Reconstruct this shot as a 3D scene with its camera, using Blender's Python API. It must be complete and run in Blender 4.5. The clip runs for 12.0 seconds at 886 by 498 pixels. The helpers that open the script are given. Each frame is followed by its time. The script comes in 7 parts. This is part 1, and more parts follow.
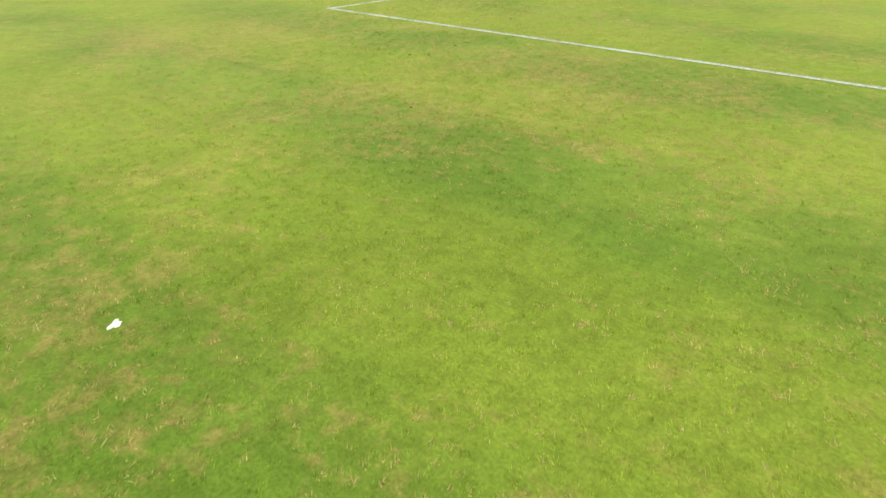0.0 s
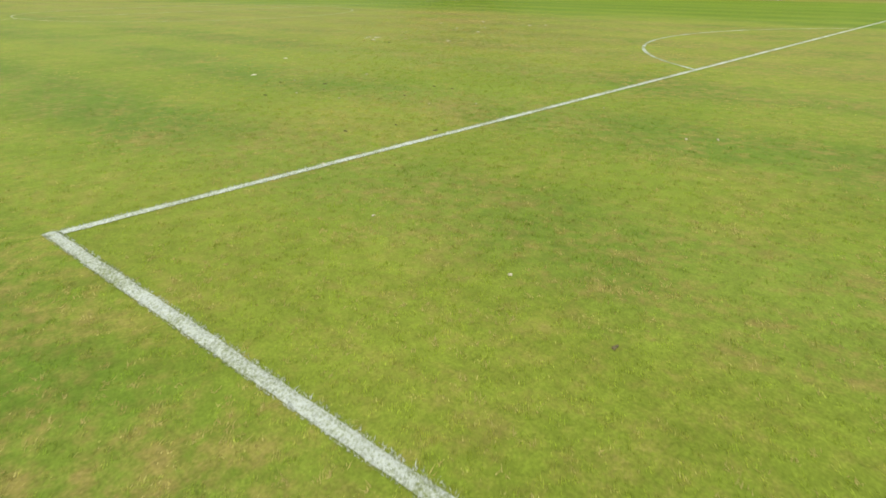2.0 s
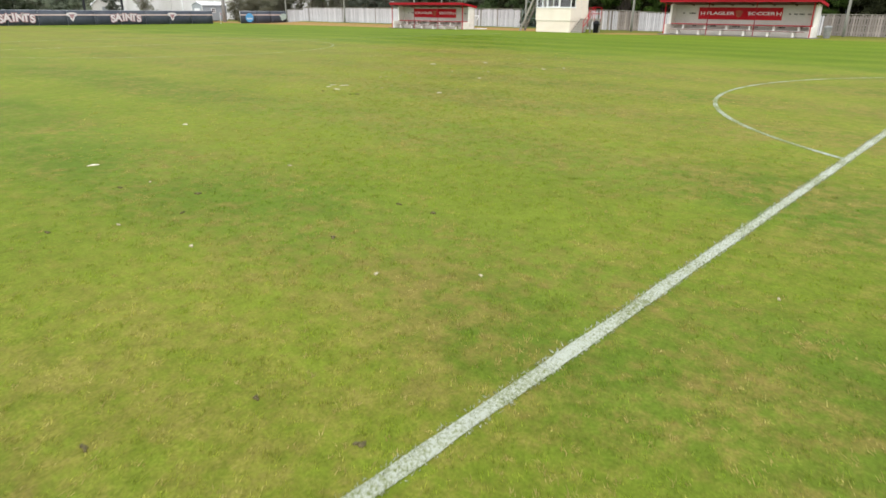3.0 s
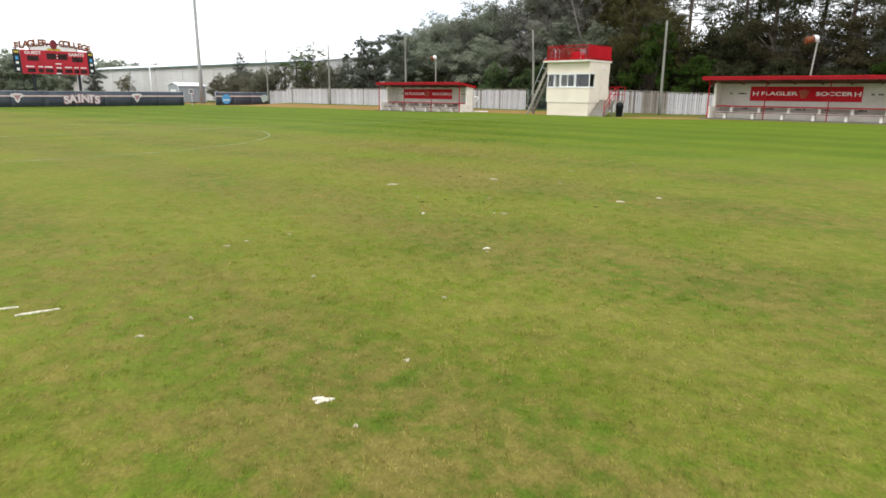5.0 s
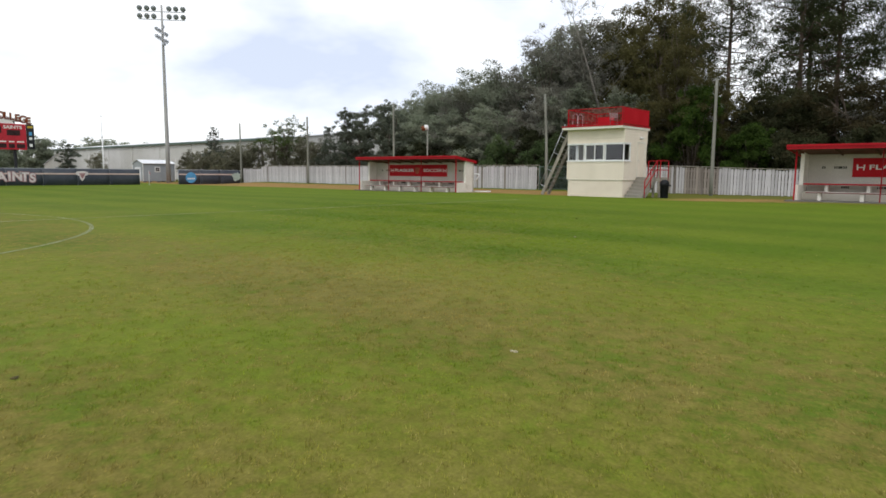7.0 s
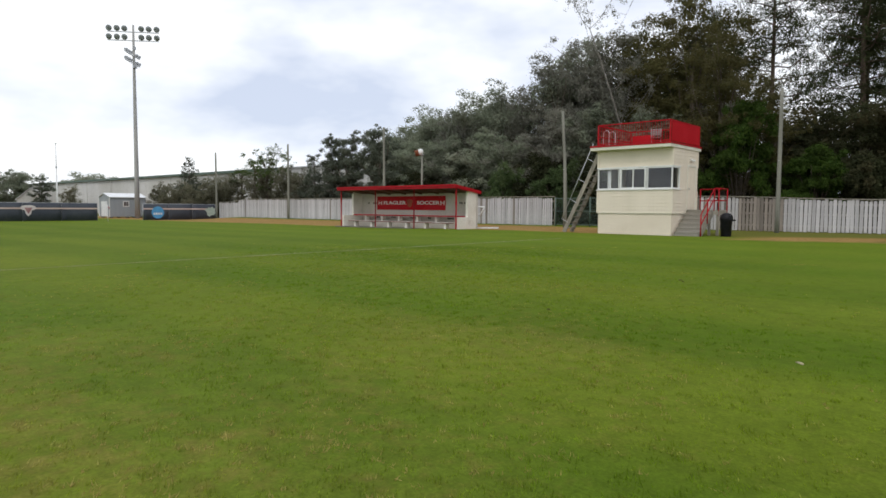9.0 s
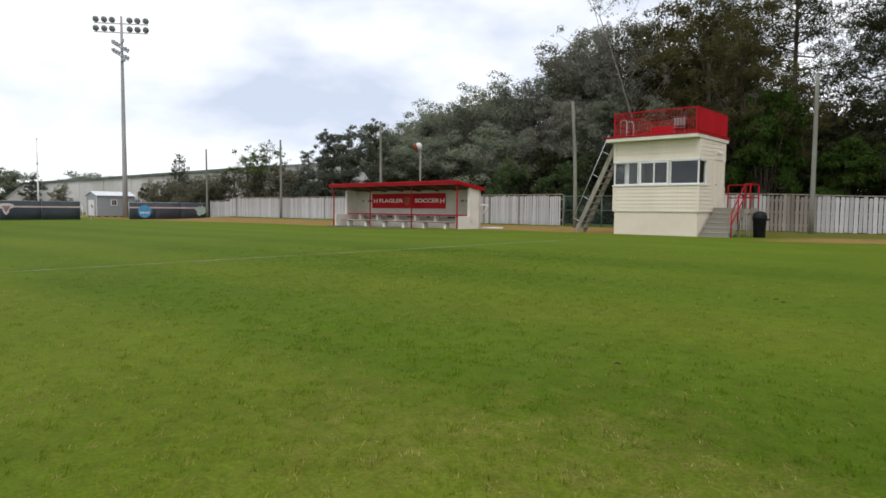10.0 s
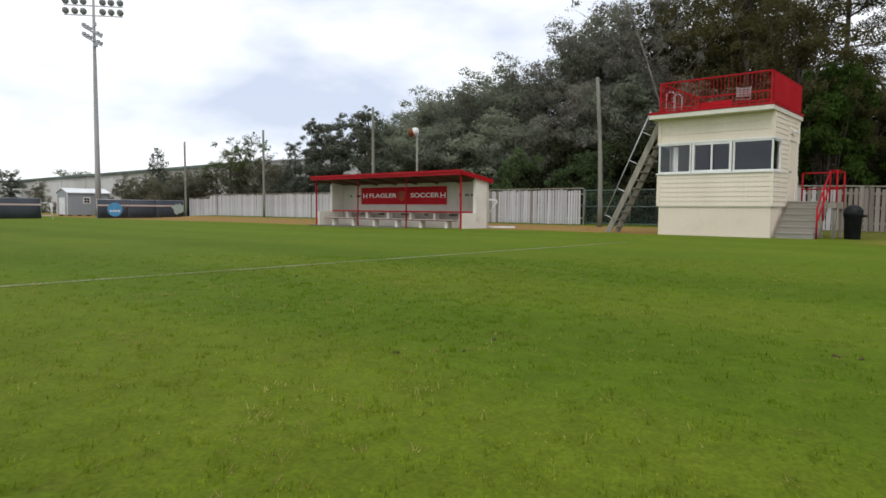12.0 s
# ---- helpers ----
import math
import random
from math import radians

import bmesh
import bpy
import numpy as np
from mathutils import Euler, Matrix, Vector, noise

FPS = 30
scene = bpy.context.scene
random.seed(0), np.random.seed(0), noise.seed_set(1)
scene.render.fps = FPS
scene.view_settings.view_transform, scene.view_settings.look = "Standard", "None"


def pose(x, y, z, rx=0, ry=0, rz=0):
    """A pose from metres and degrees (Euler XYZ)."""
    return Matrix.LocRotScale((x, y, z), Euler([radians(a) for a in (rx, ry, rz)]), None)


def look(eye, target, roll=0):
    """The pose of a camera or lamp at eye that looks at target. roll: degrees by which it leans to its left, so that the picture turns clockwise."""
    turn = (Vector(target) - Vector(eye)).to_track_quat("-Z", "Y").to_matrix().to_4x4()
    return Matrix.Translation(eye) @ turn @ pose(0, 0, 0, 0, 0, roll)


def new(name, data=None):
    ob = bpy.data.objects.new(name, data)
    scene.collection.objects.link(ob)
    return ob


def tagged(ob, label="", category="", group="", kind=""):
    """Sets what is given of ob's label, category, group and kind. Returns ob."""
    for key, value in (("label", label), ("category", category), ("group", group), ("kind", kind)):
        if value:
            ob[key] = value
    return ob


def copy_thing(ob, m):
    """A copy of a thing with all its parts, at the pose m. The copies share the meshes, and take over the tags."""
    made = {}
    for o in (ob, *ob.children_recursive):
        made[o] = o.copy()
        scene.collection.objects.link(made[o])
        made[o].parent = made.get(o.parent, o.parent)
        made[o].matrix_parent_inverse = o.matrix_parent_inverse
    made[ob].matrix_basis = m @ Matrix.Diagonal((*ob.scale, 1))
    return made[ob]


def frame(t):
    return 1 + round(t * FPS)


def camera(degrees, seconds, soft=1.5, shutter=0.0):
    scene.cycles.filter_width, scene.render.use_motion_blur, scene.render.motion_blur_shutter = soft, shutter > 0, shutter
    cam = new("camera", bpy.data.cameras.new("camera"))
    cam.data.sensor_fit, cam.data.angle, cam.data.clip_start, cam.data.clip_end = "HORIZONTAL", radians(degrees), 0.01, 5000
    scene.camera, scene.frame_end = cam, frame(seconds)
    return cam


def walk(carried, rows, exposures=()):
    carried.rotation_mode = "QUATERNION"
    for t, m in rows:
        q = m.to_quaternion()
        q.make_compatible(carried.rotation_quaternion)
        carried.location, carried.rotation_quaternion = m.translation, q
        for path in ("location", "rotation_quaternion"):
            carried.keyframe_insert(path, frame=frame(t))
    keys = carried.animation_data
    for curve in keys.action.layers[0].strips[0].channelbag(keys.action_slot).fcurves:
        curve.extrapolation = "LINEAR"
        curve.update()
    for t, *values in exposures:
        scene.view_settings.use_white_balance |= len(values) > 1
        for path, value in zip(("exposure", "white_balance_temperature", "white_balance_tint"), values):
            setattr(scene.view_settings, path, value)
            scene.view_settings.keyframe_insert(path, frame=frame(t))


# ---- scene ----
cam = camera(69.6, 12.0, 1.6, 0.06)
PATH = [
    (0, (12.355, -9.353, 2.037), (11.143, -8.077, 1.087), -0.7),
    (0.5, (10.825, -7.639, 2.087), (9.614, -6.344, 1.162), -0.6),
    (1, (9.002, -5.688, 1.984), (7.794, -4.356, 1.108), -0.1),
    (1.5, (7.241, -3.561, 1.945), (6.019, -2.217, 1.111), -0.1),
    (2, (5.368, -1.386, 1.859), (4.136, -0.023, 1.071), -0.13),
    (2.5, (3.443, 0.931, 1.836), (2.206, 2.309, 1.081), 0.2),
    (3, (1.532, 3.222, 1.753), (0.282, 4.616, 1.05), 0.5),
    (4.8, (-5.022, 11.224, 1.606), (-6.315, 12.663, 1.101), 0.6),
    (5, (-5.821, 12.192, 1.584), (-7.119, 13.636, 1.106), 0.5),
    (5.5, (-7.687, 14.493, 1.498), (-8.996, 15.946, 1.079), 0.5),
    (6, (-9.608, 16.839, 1.404), (-10.925, 18.301, 1.046), 0.6),
    (6.5, (-11.478, 19.087, 1.329), (-12.802, 20.556, 1.032), 0.5),
    (7, (-13.37, 21.282, 1.244), (-14.698, 22.758, 1.007), 0.5),
    (7.2, (-14.135, 22.118, 1.223), (-15.463, 23.598, 1.012), 0.5),
    (8.8, (-18.342, 26.919, 1.11), (-19.675, 28.404, 0.983), 0.4),
    (9, (-18.785, 27.44, 1.078), (-20.119, 28.925, 0.951), 0.4),
    (9.5, (-19.725, 28.54, 1.003), (-21.06, 30.024, 0.877), 0.4),
    (10, (-20.685, 29.642, 0.946), (-22.021, 31.125, 0.821), 0.5),
    (10.5, (-21.627, 30.668, 0.893), (-22.963, 32.151, 0.768), 0.5),
    (11, (-22.582, 31.701, 0.843), (-23.918, 33.184, 0.719), 0.5),
    (11.5, (-23.504, 32.7, 0.782), (-24.84, 34.183, 0.657), 0.5),
    (12, (-24.417, 33.703, 0.74), (-25.752, 35.187, 0.616), 0.5),
]
EXPOSURES = [(0.0, 1.22), (0.6, 1.05), (1.5, 0.93), (3.0, 0.88), (5.0, 0.62), (6.0, 0.35), (7.0, 0.05), (9.0, -0.08), (10.5, -0.06), (12.0, -0.05)]
walk(cam, [(t, look(a, b, r)) for t, a, b, r in PATH], EXPOSURES)

# ---- world, sun, exposure ----
world = bpy.data.worlds.new("overcast_sky")
scene.world = world
world.use_nodes = True
wn, wl = world.node_tree.nodes, world.node_tree.links
wn.clear()
w_out = wn.new("ShaderNodeOutputWorld")
w_bg = wn.new("ShaderNodeBackground")
w_sky = wn.new("ShaderNodeTexSky")
w_sky.sky_type = "NISHITA"
w_sky.sun_disc = False
w_sky.sun_elevation = radians(42)
w_sky.sun_rotation = radians(140)
w_tc = wn.new("ShaderNodeTexCoord")
w_map = wn.new("ShaderNodeMapping")
w_map.inputs["Scale"].default_value = (1.0, 1.0, 2.3)
w_noise = wn.new("ShaderNodeTexNoise")
w_noise.inputs["Scale"].default_value = 2.3
w_noise.inputs["Detail"].default_value = 5.0
w_noise.inputs["Roughness"].default_value = 0.52
w_ramp = wn.new("ShaderNodeValToRGB")
w_ramp.color_ramp.elements[0].position = 0.36
w_ramp.color_ramp.elements[0].color = (6.7, 7.4, 9.0, 1)
w_ramp.color_ramp.elements[1].position = 0.55
w_ramp.color_ramp.elements[1].color = (11.5, 11.7, 12.0, 1)
w_mix = wn.new("ShaderNodeMix")
w_mix.data_type = "RGBA"
w_mix.inputs["Factor"].default_value = 0.9
wl.new(w_tc.outputs["Generated"], w_map.inputs["Vector"])
wl.new(w_map.outputs["Vector"], w_noise.inputs["Vector"])
wl.new(w_noise.outputs["Fac"], w_ramp.inputs["Fac"])
wl.new(w_sky.outputs["Color"], w_mix.inputs["A"])
wl.new(w_ramp.outputs["Color"], w_mix.inputs["B"])
wl.new(w_mix.outputs["Result"], w_bg.inputs["Color"])
w_bg.inputs["Strength"].default_value = 0.11
wl.new(w_bg.outputs["Background"], w_out.inputs["Surface"])

sun_data = bpy.data.lights.new("sun", "SUN")
sun_data.energy = 0.9
sun_data.angle = radians(18)
sun_data.color = (1.0, 0.96, 0.9)
sun = new("sun", sun_data)
sun.matrix_world = look((18, -30, 40), (0, 0, 0))


# ---- materials ----
def node_mat(name):
    m = bpy.data.materials.new(name)
    m.use_nodes = True
    nt = m.node_tree
    bsdf = nt.nodes["Principled BSDF"]
    return m, nt, bsdf


def tex(nt, kind, vec, **values):
    n = nt.nodes.new(kind)
    for k, v in values.items():
        n.inputs[k].default_value = v
    if vec is not None:
        nt.links.new(vec, n.inputs["Vector"])
    return n


def blend(nt, fac, a, b, mode="MIX"):
    n = nt.nodes.new("ShaderNodeMix")
    n.data_type = "RGBA"
    n.blend_type = mode
    for sock, v in (("Factor", fac), ("A", a), ("B", b)):
        if isinstance(v, (int, float)):
            n.inputs[sock].default_value = v
        elif isinstance(v, tuple):
            n.inputs[sock].default_value = (*v, 1)
        else:
            nt.links.new(v, n.inputs[sock])
    return n.outputs["Result"]


def ramp(nt, fac, lo, hi, a=0.0, b=1.0):
    n = nt.nodes.new("ShaderNodeMapRange")
    n.interpolation_type = "SMOOTHSTEP"
    nt.links.new(fac, n.inputs["Value"])
    for k, v in (("From Min", lo), ("From Max", hi), ("To Min", a), ("To Max", b)):
        n.inputs[k].default_value = v
    return n.outputs["Result"]


def math_node(nt, op, a, b=0.0):
    n = nt.nodes.new("ShaderNodeMath")
    n.operation = op
    for i, v in enumerate((a, b)):
        if isinstance(v, (int, float)):
            n.inputs[i].default_value = v
        else:
            nt.links.new(v, n.inputs[i])
    return n.outputs[0]


def surface(name, c1, c2, scale=2.0, rough=0.7, fine=40.0, bump=0.15, metal=0.0, vary=0.0, stretch=(1, 1, 1), dirt=None, dirt_scale=1.5, island=False):
    """A worn surface: two colours blotched together, a fine grain, an optional stain."""
    m, nt, bsdf = node_mat(name)
    tc = nt.nodes.new("ShaderNodeTexCoord")
    mp = nt.nodes.new("ShaderNodeMapping")
    mp.inputs["Scale"].default_value = stretch
    nt.links.new(tc.outputs["Object"], mp.inputs["Vector"])
    big = tex(nt, "ShaderNodeTexNoise", mp.outputs["Vector"], Scale=scale, Detail=4.0)
    small = tex(nt, "ShaderNodeTexNoise", mp.outputs["Vector"], Scale=fine, Detail=3.0)
    col = blend(nt, ramp(nt, big.outputs["Fac"], 0.35, 0.65), c1, c2)
    g = ramp(nt, small.outputs["Fac"], 0.3, 0.7, 0.84, 1.12)
    grey = nt.nodes.new("ShaderNodeCombineColor")
    for k in ("Red", "Green", "Blue"):
        nt.links.new(g, grey.inputs[k])
    col = blend(nt, 1.0, col, grey.outputs["Color"], "MULTIPLY")
    if dirt:
        stain = tex(nt, "ShaderNodeTexNoise", mp.outputs["Vector"], Scale=dirt_scale, Detail=6.0, Roughness=0.65)
        col = blend(nt, ramp(nt, stain.outputs["Fac"], 0.52, 0.75, 0.0, 0.75), col, dirt)
    if vary:
        if island:
            rnd = nt.nodes.new("ShaderNodeNewGeometry").outputs["Random Per Island"]
        else:
            rnd = nt.nodes.new("ShaderNodeObjectInfo").outputs["Random"]
        v = ramp(nt, rnd, 0.0, 1.0, 1 - vary, 1 + vary)
        grey2 = nt.nodes.new("ShaderNodeCombineColor")
        for k in ("Red", "Green", "Blue"):
            nt.links.new(v, grey2.inputs[k])
        col = blend(nt, 1.0, col, grey2.outputs["Color"], "MULTIPLY")
    nt.links.new(col, bsdf.inputs["Base Color"])
    bsdf.inputs["Metallic"].default_value = metal
    if not metal and rough > 0.3:
        bsdf.inputs["Specular IOR Level"].default_value = 0.16
    rr = ramp(nt, big.outputs["Fac"], 0.3, 0.7, max(0.05, rough - 0.1), min(1, rough + 0.1))
    nt.links.new(rr, bsdf.inputs["Roughness"])
    if bump:
        b = nt.nodes.new("ShaderNodeBump")
        b.inputs["Strength"].default_value = bump
        b.inputs["Distance"].default_value = 0.01
        nt.links.new(small.outputs["Fac"], b.inputs["Height"])
        nt.links.new(b.outputs["Normal"], bsdf.inputs["Normal"])
    return m


def leaf_mat(name, ca, cb, cc):
    """Foliage: three leaf colours by island and a patchy change over the crown; a leaf passes as much light as it turns back."""
    m, nt, bsdf = node_mat(name)
    rnd = nt.nodes.new("ShaderNodeNewGeometry").outputs["Random Per Island"]
    tc = nt.nodes.new("ShaderNodeTexCoord")
    big = tex(nt, "ShaderNodeTexNoise", tc.outputs["Object"], Scale=0.5, Detail=2.0)
    col = blend(nt, ramp(nt, rnd, 0.1, 0.8), ca, cb)
    col = blend(nt, ramp(nt, big.outputs["Fac"], 0.45, 0.7, 0.0, 0.8), col, cc)
    tint = nt.nodes.new("ShaderNodeObjectInfo").outputs["Random"]
    v = ramp(nt, tint, 0.0, 1.0, 0.8, 1.15)
    grey = nt.nodes.new("ShaderNodeCombineColor")
    for k in ("Red", "Green", "Blue"):
        nt.links.new(v, grey.inputs[k])
    col = blend(nt, 1.0, col, grey.outputs["Color"], "MULTIPLY")
    nt.links.new(col, bsdf.inputs["Base Color"])
    bsdf.inputs["Roughness"].default_value = 0.75
    bsdf.inputs["Specular IOR Level"].default_value = 0.06
    thin = nt.nodes.new("ShaderNodeBsdfTranslucent")
    nt.links.new(col, thin.inputs["Color"])
    both = nt.nodes.new("ShaderNodeAddShader")
    nt.links.new(bsdf.outputs["BSDF"], both.inputs[0])
    nt.links.new(thin.outputs["BSDF"], both.inputs[1])
    nt.links.new(both.outputs["Shader"], nt.nodes["Material Output"].inputs["Surface"])
    return m


def grass_colour(nt, vec):
    """Mown turf, with green, dull and straw patches, mower bands and worn spots."""
    broad = tex(nt, "ShaderNodeTexNoise", vec, Scale=0.16, Detail=3.0, Roughness=0.6)
    mid = tex(nt, "ShaderNodeTexNoise", vec, Scale=0.9, Detail=4.0, Roughness=0.62)
    tuft = tex(nt, "ShaderNodeTexNoise", vec, Scale=7.0, Detail=4.0, Roughness=0.7)
    fine = tex(nt, "ShaderNodeTexNoise", vec, Scale=55.0, Detail=3.0, Roughness=0.7)
    sep = nt.nodes.new("ShaderNodeSeparateXYZ")
    nt.links.new(vec, sep.inputs[0])
    wob = math_node(nt, "ADD", math_node(nt, "MULTIPLY", mid.outputs["Fac"], 0.7), math_node(nt, "MULTIPLY", broad.outputs["Fac"], 1.5))
    wob = math_node(nt, "ADD", wob, 2.95)
    band = math_node(nt, "SINE", math_node(nt, "MULTIPLY", math_node(nt, "ADD", sep.outputs["Y"], wob), 1.653))
    clump = tex(nt, "ShaderNodeTexNoise", vec, Scale=3.2, Detail=4.0, Roughness=0.68)
    col = blend(nt, ramp(nt, broad.outputs["Fac"], 0.38, 0.6), (0.110, 0.142, 0.017), (0.064, 0.106, 0.010))
    straw = math_node(nt, "ADD", math_node(nt, "MULTIPLY", mid.outputs["Fac"], 0.28), math_node(nt, "MULTIPLY", tuft.outputs["Fac"], 0.42))
    straw = math_node(nt, "ADD", straw, math_node(nt, "MULTIPLY", clump.outputs["Fac"], 0.3))
    # dry patches (plus) and well-watered ones (minus): x, y, radius, strength
    for px, py, pr, ps in ((0.9, -3.5, 2.6, 0.075), (7.6, -2.7, 2.6, 0.045), (10.2, -6.2, 2.4, -0.08), (-1.4, 5.0, 2.2, 0.055), (-2.6, 8.0, 2.0, -0.05),
                           (-14.4, 21.6, 2.6, 0.06), (-18.6, 26.6, 3.2, 0.07), (-17.8, 23.6, 1.6, -0.06), (-22.0, 31.6, 1.9, 0.1), (-26.6, 36.0, 1.6, -0.06)):
        far = nt.nodes.new("ShaderNodeVectorMath")
        far.operation = "DISTANCE"
        nt.links.new(vec, far.inputs[0])
        far.inputs[1].default_value = (px, py, 0.0)
        rim = math_node(nt, "ADD", far.outputs["Value"], math_node(nt, "MULTIPLY", math_node(nt, "SUBTRACT", clump.outputs["Fac"], 0.5), pr * 1.6))
        straw = math_node(nt, "ADD", straw, ramp(nt, rim, pr * 0.25, pr * 1.2, ps, 0.0))
    # the turf is driest in mid-field and greenest near the halfway line
    yb = math_node(nt, "ADD", sep.outputs["Y"], math_node(nt, "MULTIPLY", broad.outputs["Fac"], 9.0))
    dry = math_node(nt, "MULTIPLY", ramp(nt, yb, 11.0, 20.0), ramp(nt, yb, 35.0, 28.0))
    straw = math_node(nt, "ADD", straw, math_node(nt, "MULTIPLY", dry, 0.06))
    straw = math_node(nt, "SUBTRACT", straw, ramp(nt, yb, 29.0, 37.0, 0.0, 0.055))
    col = blend(nt, ramp(nt, straw, 0.45, 0.63, 0.0, 0.85), col, (0.155, 0.118, 0.030))
    # sappy turf by the halfway line
    col = blend(nt, ramp(nt, yb, 30.0, 38.0, 0.0, 0.66), col, (0.052, 0.1, 0.0008))
    lush = tex(nt, "ShaderNodeTexNoise", vec, Scale=2.1, Detail=4.0, Roughness=0.6)
    col = blend(nt, ramp(nt, lush.outputs["Fac"], 0.59, 0.74, 0.0, 0.45), col, (0.05, 0.1, 0.008))
    # lighter again towards the far touchline: brightness of the hazy distance put into colour
    col = blend(nt, ramp(nt, yb, 45.0, 51.0, 0.0, 0.6), col, (0.088, 0.14, 0.008))
    stripe = math_node(nt, "MULTIPLY", ramp(nt, band, -0.8, 0.8, 0.0, 0.46), ramp(nt, yb, 34.0, 46.0, 1.0, 0.55))
    col = blend(nt, stripe, col, (0.132, 0.158, 0.014))
    worn = tex(nt, "ShaderNodeTexNoise", vec, Scale=1.3, Detail=6.0, Roughness=0.72)
    col = blend(nt, ramp(nt, worn.outputs["Fac"], 0.58, 0.76, 0.0, 0.5), col, (0.105, 0.08, 0.022))
    # dead stalks, lying mostly one way, and thatch between the blades
    turn = nt.nodes.new("ShaderNodeMapping")
    turn.inputs["Rotation"].default_value = (0, 0, 0.75)
    turn.inputs["Scale"].default_value = (1.0, 0.38, 1.0)
    nt.links.new(vec, turn.inputs["Vector"])
    stalk = tex(nt, "ShaderNodeTexNoise", turn.outputs["Vector"], Scale=95.0, Detail=3.0, Roughness=0.75)
    sparse = math_node(nt, "ADD", math_node(nt, "MULTIPLY", stalk.outputs["Fac"], 0.6), math_node(nt, "MULTIPLY", straw, 0.9))
    col = blend(nt, ramp(nt, sparse, 0.76, 0.98, 0.0, 0.5), col, (0.21, 0.168, 0.055))
    thatch = tex(nt, "ShaderNodeTexNoise", turn.outputs["Vector"], Scale=42.0, Detail=5.0, Roughness=0.8)
    col = blend(nt, ramp(nt, thatch.outputs["Fac"], 0.5, 0.72, 0.0, 0.45), col, (0.055, 0.07, 0.006))
    uneven = tex(nt, "ShaderNodeTexNoise", vec, Scale=0.5, Detail=5.0, Roughness=0.65)
    # random darker and lighter mottling of the turf, at two scales
    mottle = tex(nt, "ShaderNodeTexNoise", vec, Scale=17.0, Detail=5.0, Roughness=0.72)
    blotch = tex(nt, "ShaderNodeTexNoise", vec, Scale=4.6, Detail=5.0, Roughness=0.66)
    g = math_node(nt, "MULTIPLY", ramp(nt, fine.outputs["Fac"], 0.3, 0.7, 0.8, 1.2), ramp(nt, uneven.outputs["Fac"], 0.3, 0.7, 0.88, 1.04))
    g = math_node(nt, "MULTIPLY", g, ramp(nt, mottle.outputs["Fac"], 0.32, 0.66, 0.86, 1.12))
    g = math_node(nt, "MULTIPLY", g, ramp(nt, blotch.outputs["Fac"], 0.34, 0.64, 0.88, 1.08))
    grey = nt.nodes.new("ShaderNodeCombineColor")
    for k in ("Red", "Green", "Blue"):
        nt.links.new(g, grey.inputs[k])
    return blend(nt, 1.0, col, grey.outputs["Color"], "MULTIPLY"), sep, mid, tuft, fine


def ground_mat():
    m, nt, bsdf = node_mat("turf")
    tc = nt.nodes.new("ShaderNodeTexCoord")
    col, sep, mid, tuft, fine = grass_colour(nt, tc.outputs["Object"])
    # bare sandy strip with pine straw along the back fence
    yy = math_node(nt, "ADD", sep.outputs["Y"], math_node(nt, "MULTIPLY", math_node(nt, "SUBTRACT", mid.outputs["Fac"], 0.5), 2.6))
    left = math_node(nt, "MULTIPLY", ramp(nt, yy, 54.3, 55.4), ramp(nt, yy, 62.6, 61.2))
    left = math_node(nt, "MULTIPLY", left, ramp(nt, sep.outputs["X"], -31.0, -34.0))
    right = math_node(nt, "MULTIPLY", ramp(nt, yy, 51.6, 52.9), ramp(nt, yy, 57.4, 55.6))
    right = math_node(nt, "MULTIPLY", right, ramp(nt, sep.outputs["X"], -28.2, -25.4))
    right = math_node(nt, "MULTIPLY", right, ramp(nt, sep.outputs["X"], -19.5, -22.5, 0.25, 1.0))
    strip = math_node(nt, "MAXIMUM", left, right)
    strip = math_node(nt, "MULTIPLY", strip, ramp(nt, tuft.outputs["Fac"], 0.25, 0.5, 0.55, 1.0))
    straw_bed = tex(nt, "ShaderNodeTexNoise", tc.outputs["Object"], Scale=0.8, Detail=6.0, Roughness=0.7)
    sand = blend(nt, ramp(nt, tuft.outputs["Fac"], 0.3, 0.7), (0.21, 0.108, 0.042), (0.33, 0.19, 0.082))
    sand = blend(nt, ramp(nt, straw_bed.outputs["Fac"], 0.5, 0.68, 0.0, 0.7), sand, (0.13, 0.085, 0.04))
    # thin dull turf between the sand and the east fence
    dull = math_node(nt, "MULTIPLY", ramp(nt, yy, 54.5, 57.0, 0.0, 0.75), ramp(nt, sep.outputs["X"], -33.0, -29.0))
    col = blend(nt, dull, col, (0.105, 0.088, 0.026))
    col = blend(nt, strip, col, sand)
    # leaf litter under the trees
    wood = ramp(nt, yy, 64.0, 66.0)
    col = blend(nt, wood, col, (0.07, 0.055, 0.03))
    nt.links.new(col, bsdf.inputs["Base Color"])
    bsdf.inputs["Roughness"].default_value = 0.85
    bsdf.inputs["Specular IOR Level"].default_value = 0.03
    bsdf.inputs["Sheen Weight"].default_value = 0.1
    bsdf.inputs["Sheen Roughness"].default_value = 0.5
    bsdf.inputs["Sheen Tint"].default_value = (0.6, 0.75, 0.12, 1)

    b = nt.nodes.new("ShaderNodeBump")
    b.inputs["Strength"].default_value = 0.3
    b.inputs["Distance"].default_value = 0.015
    h = math_node(nt, "ADD", math_node(nt, "MULTIPLY", fine.outputs["Fac"], 0.5), tuft.outputs["Fac"])
    nt.links.new(h, b.inputs["Height"])
    nt.links.new(b.outputs["Normal"], bsdf.inputs["Normal"])
    return m


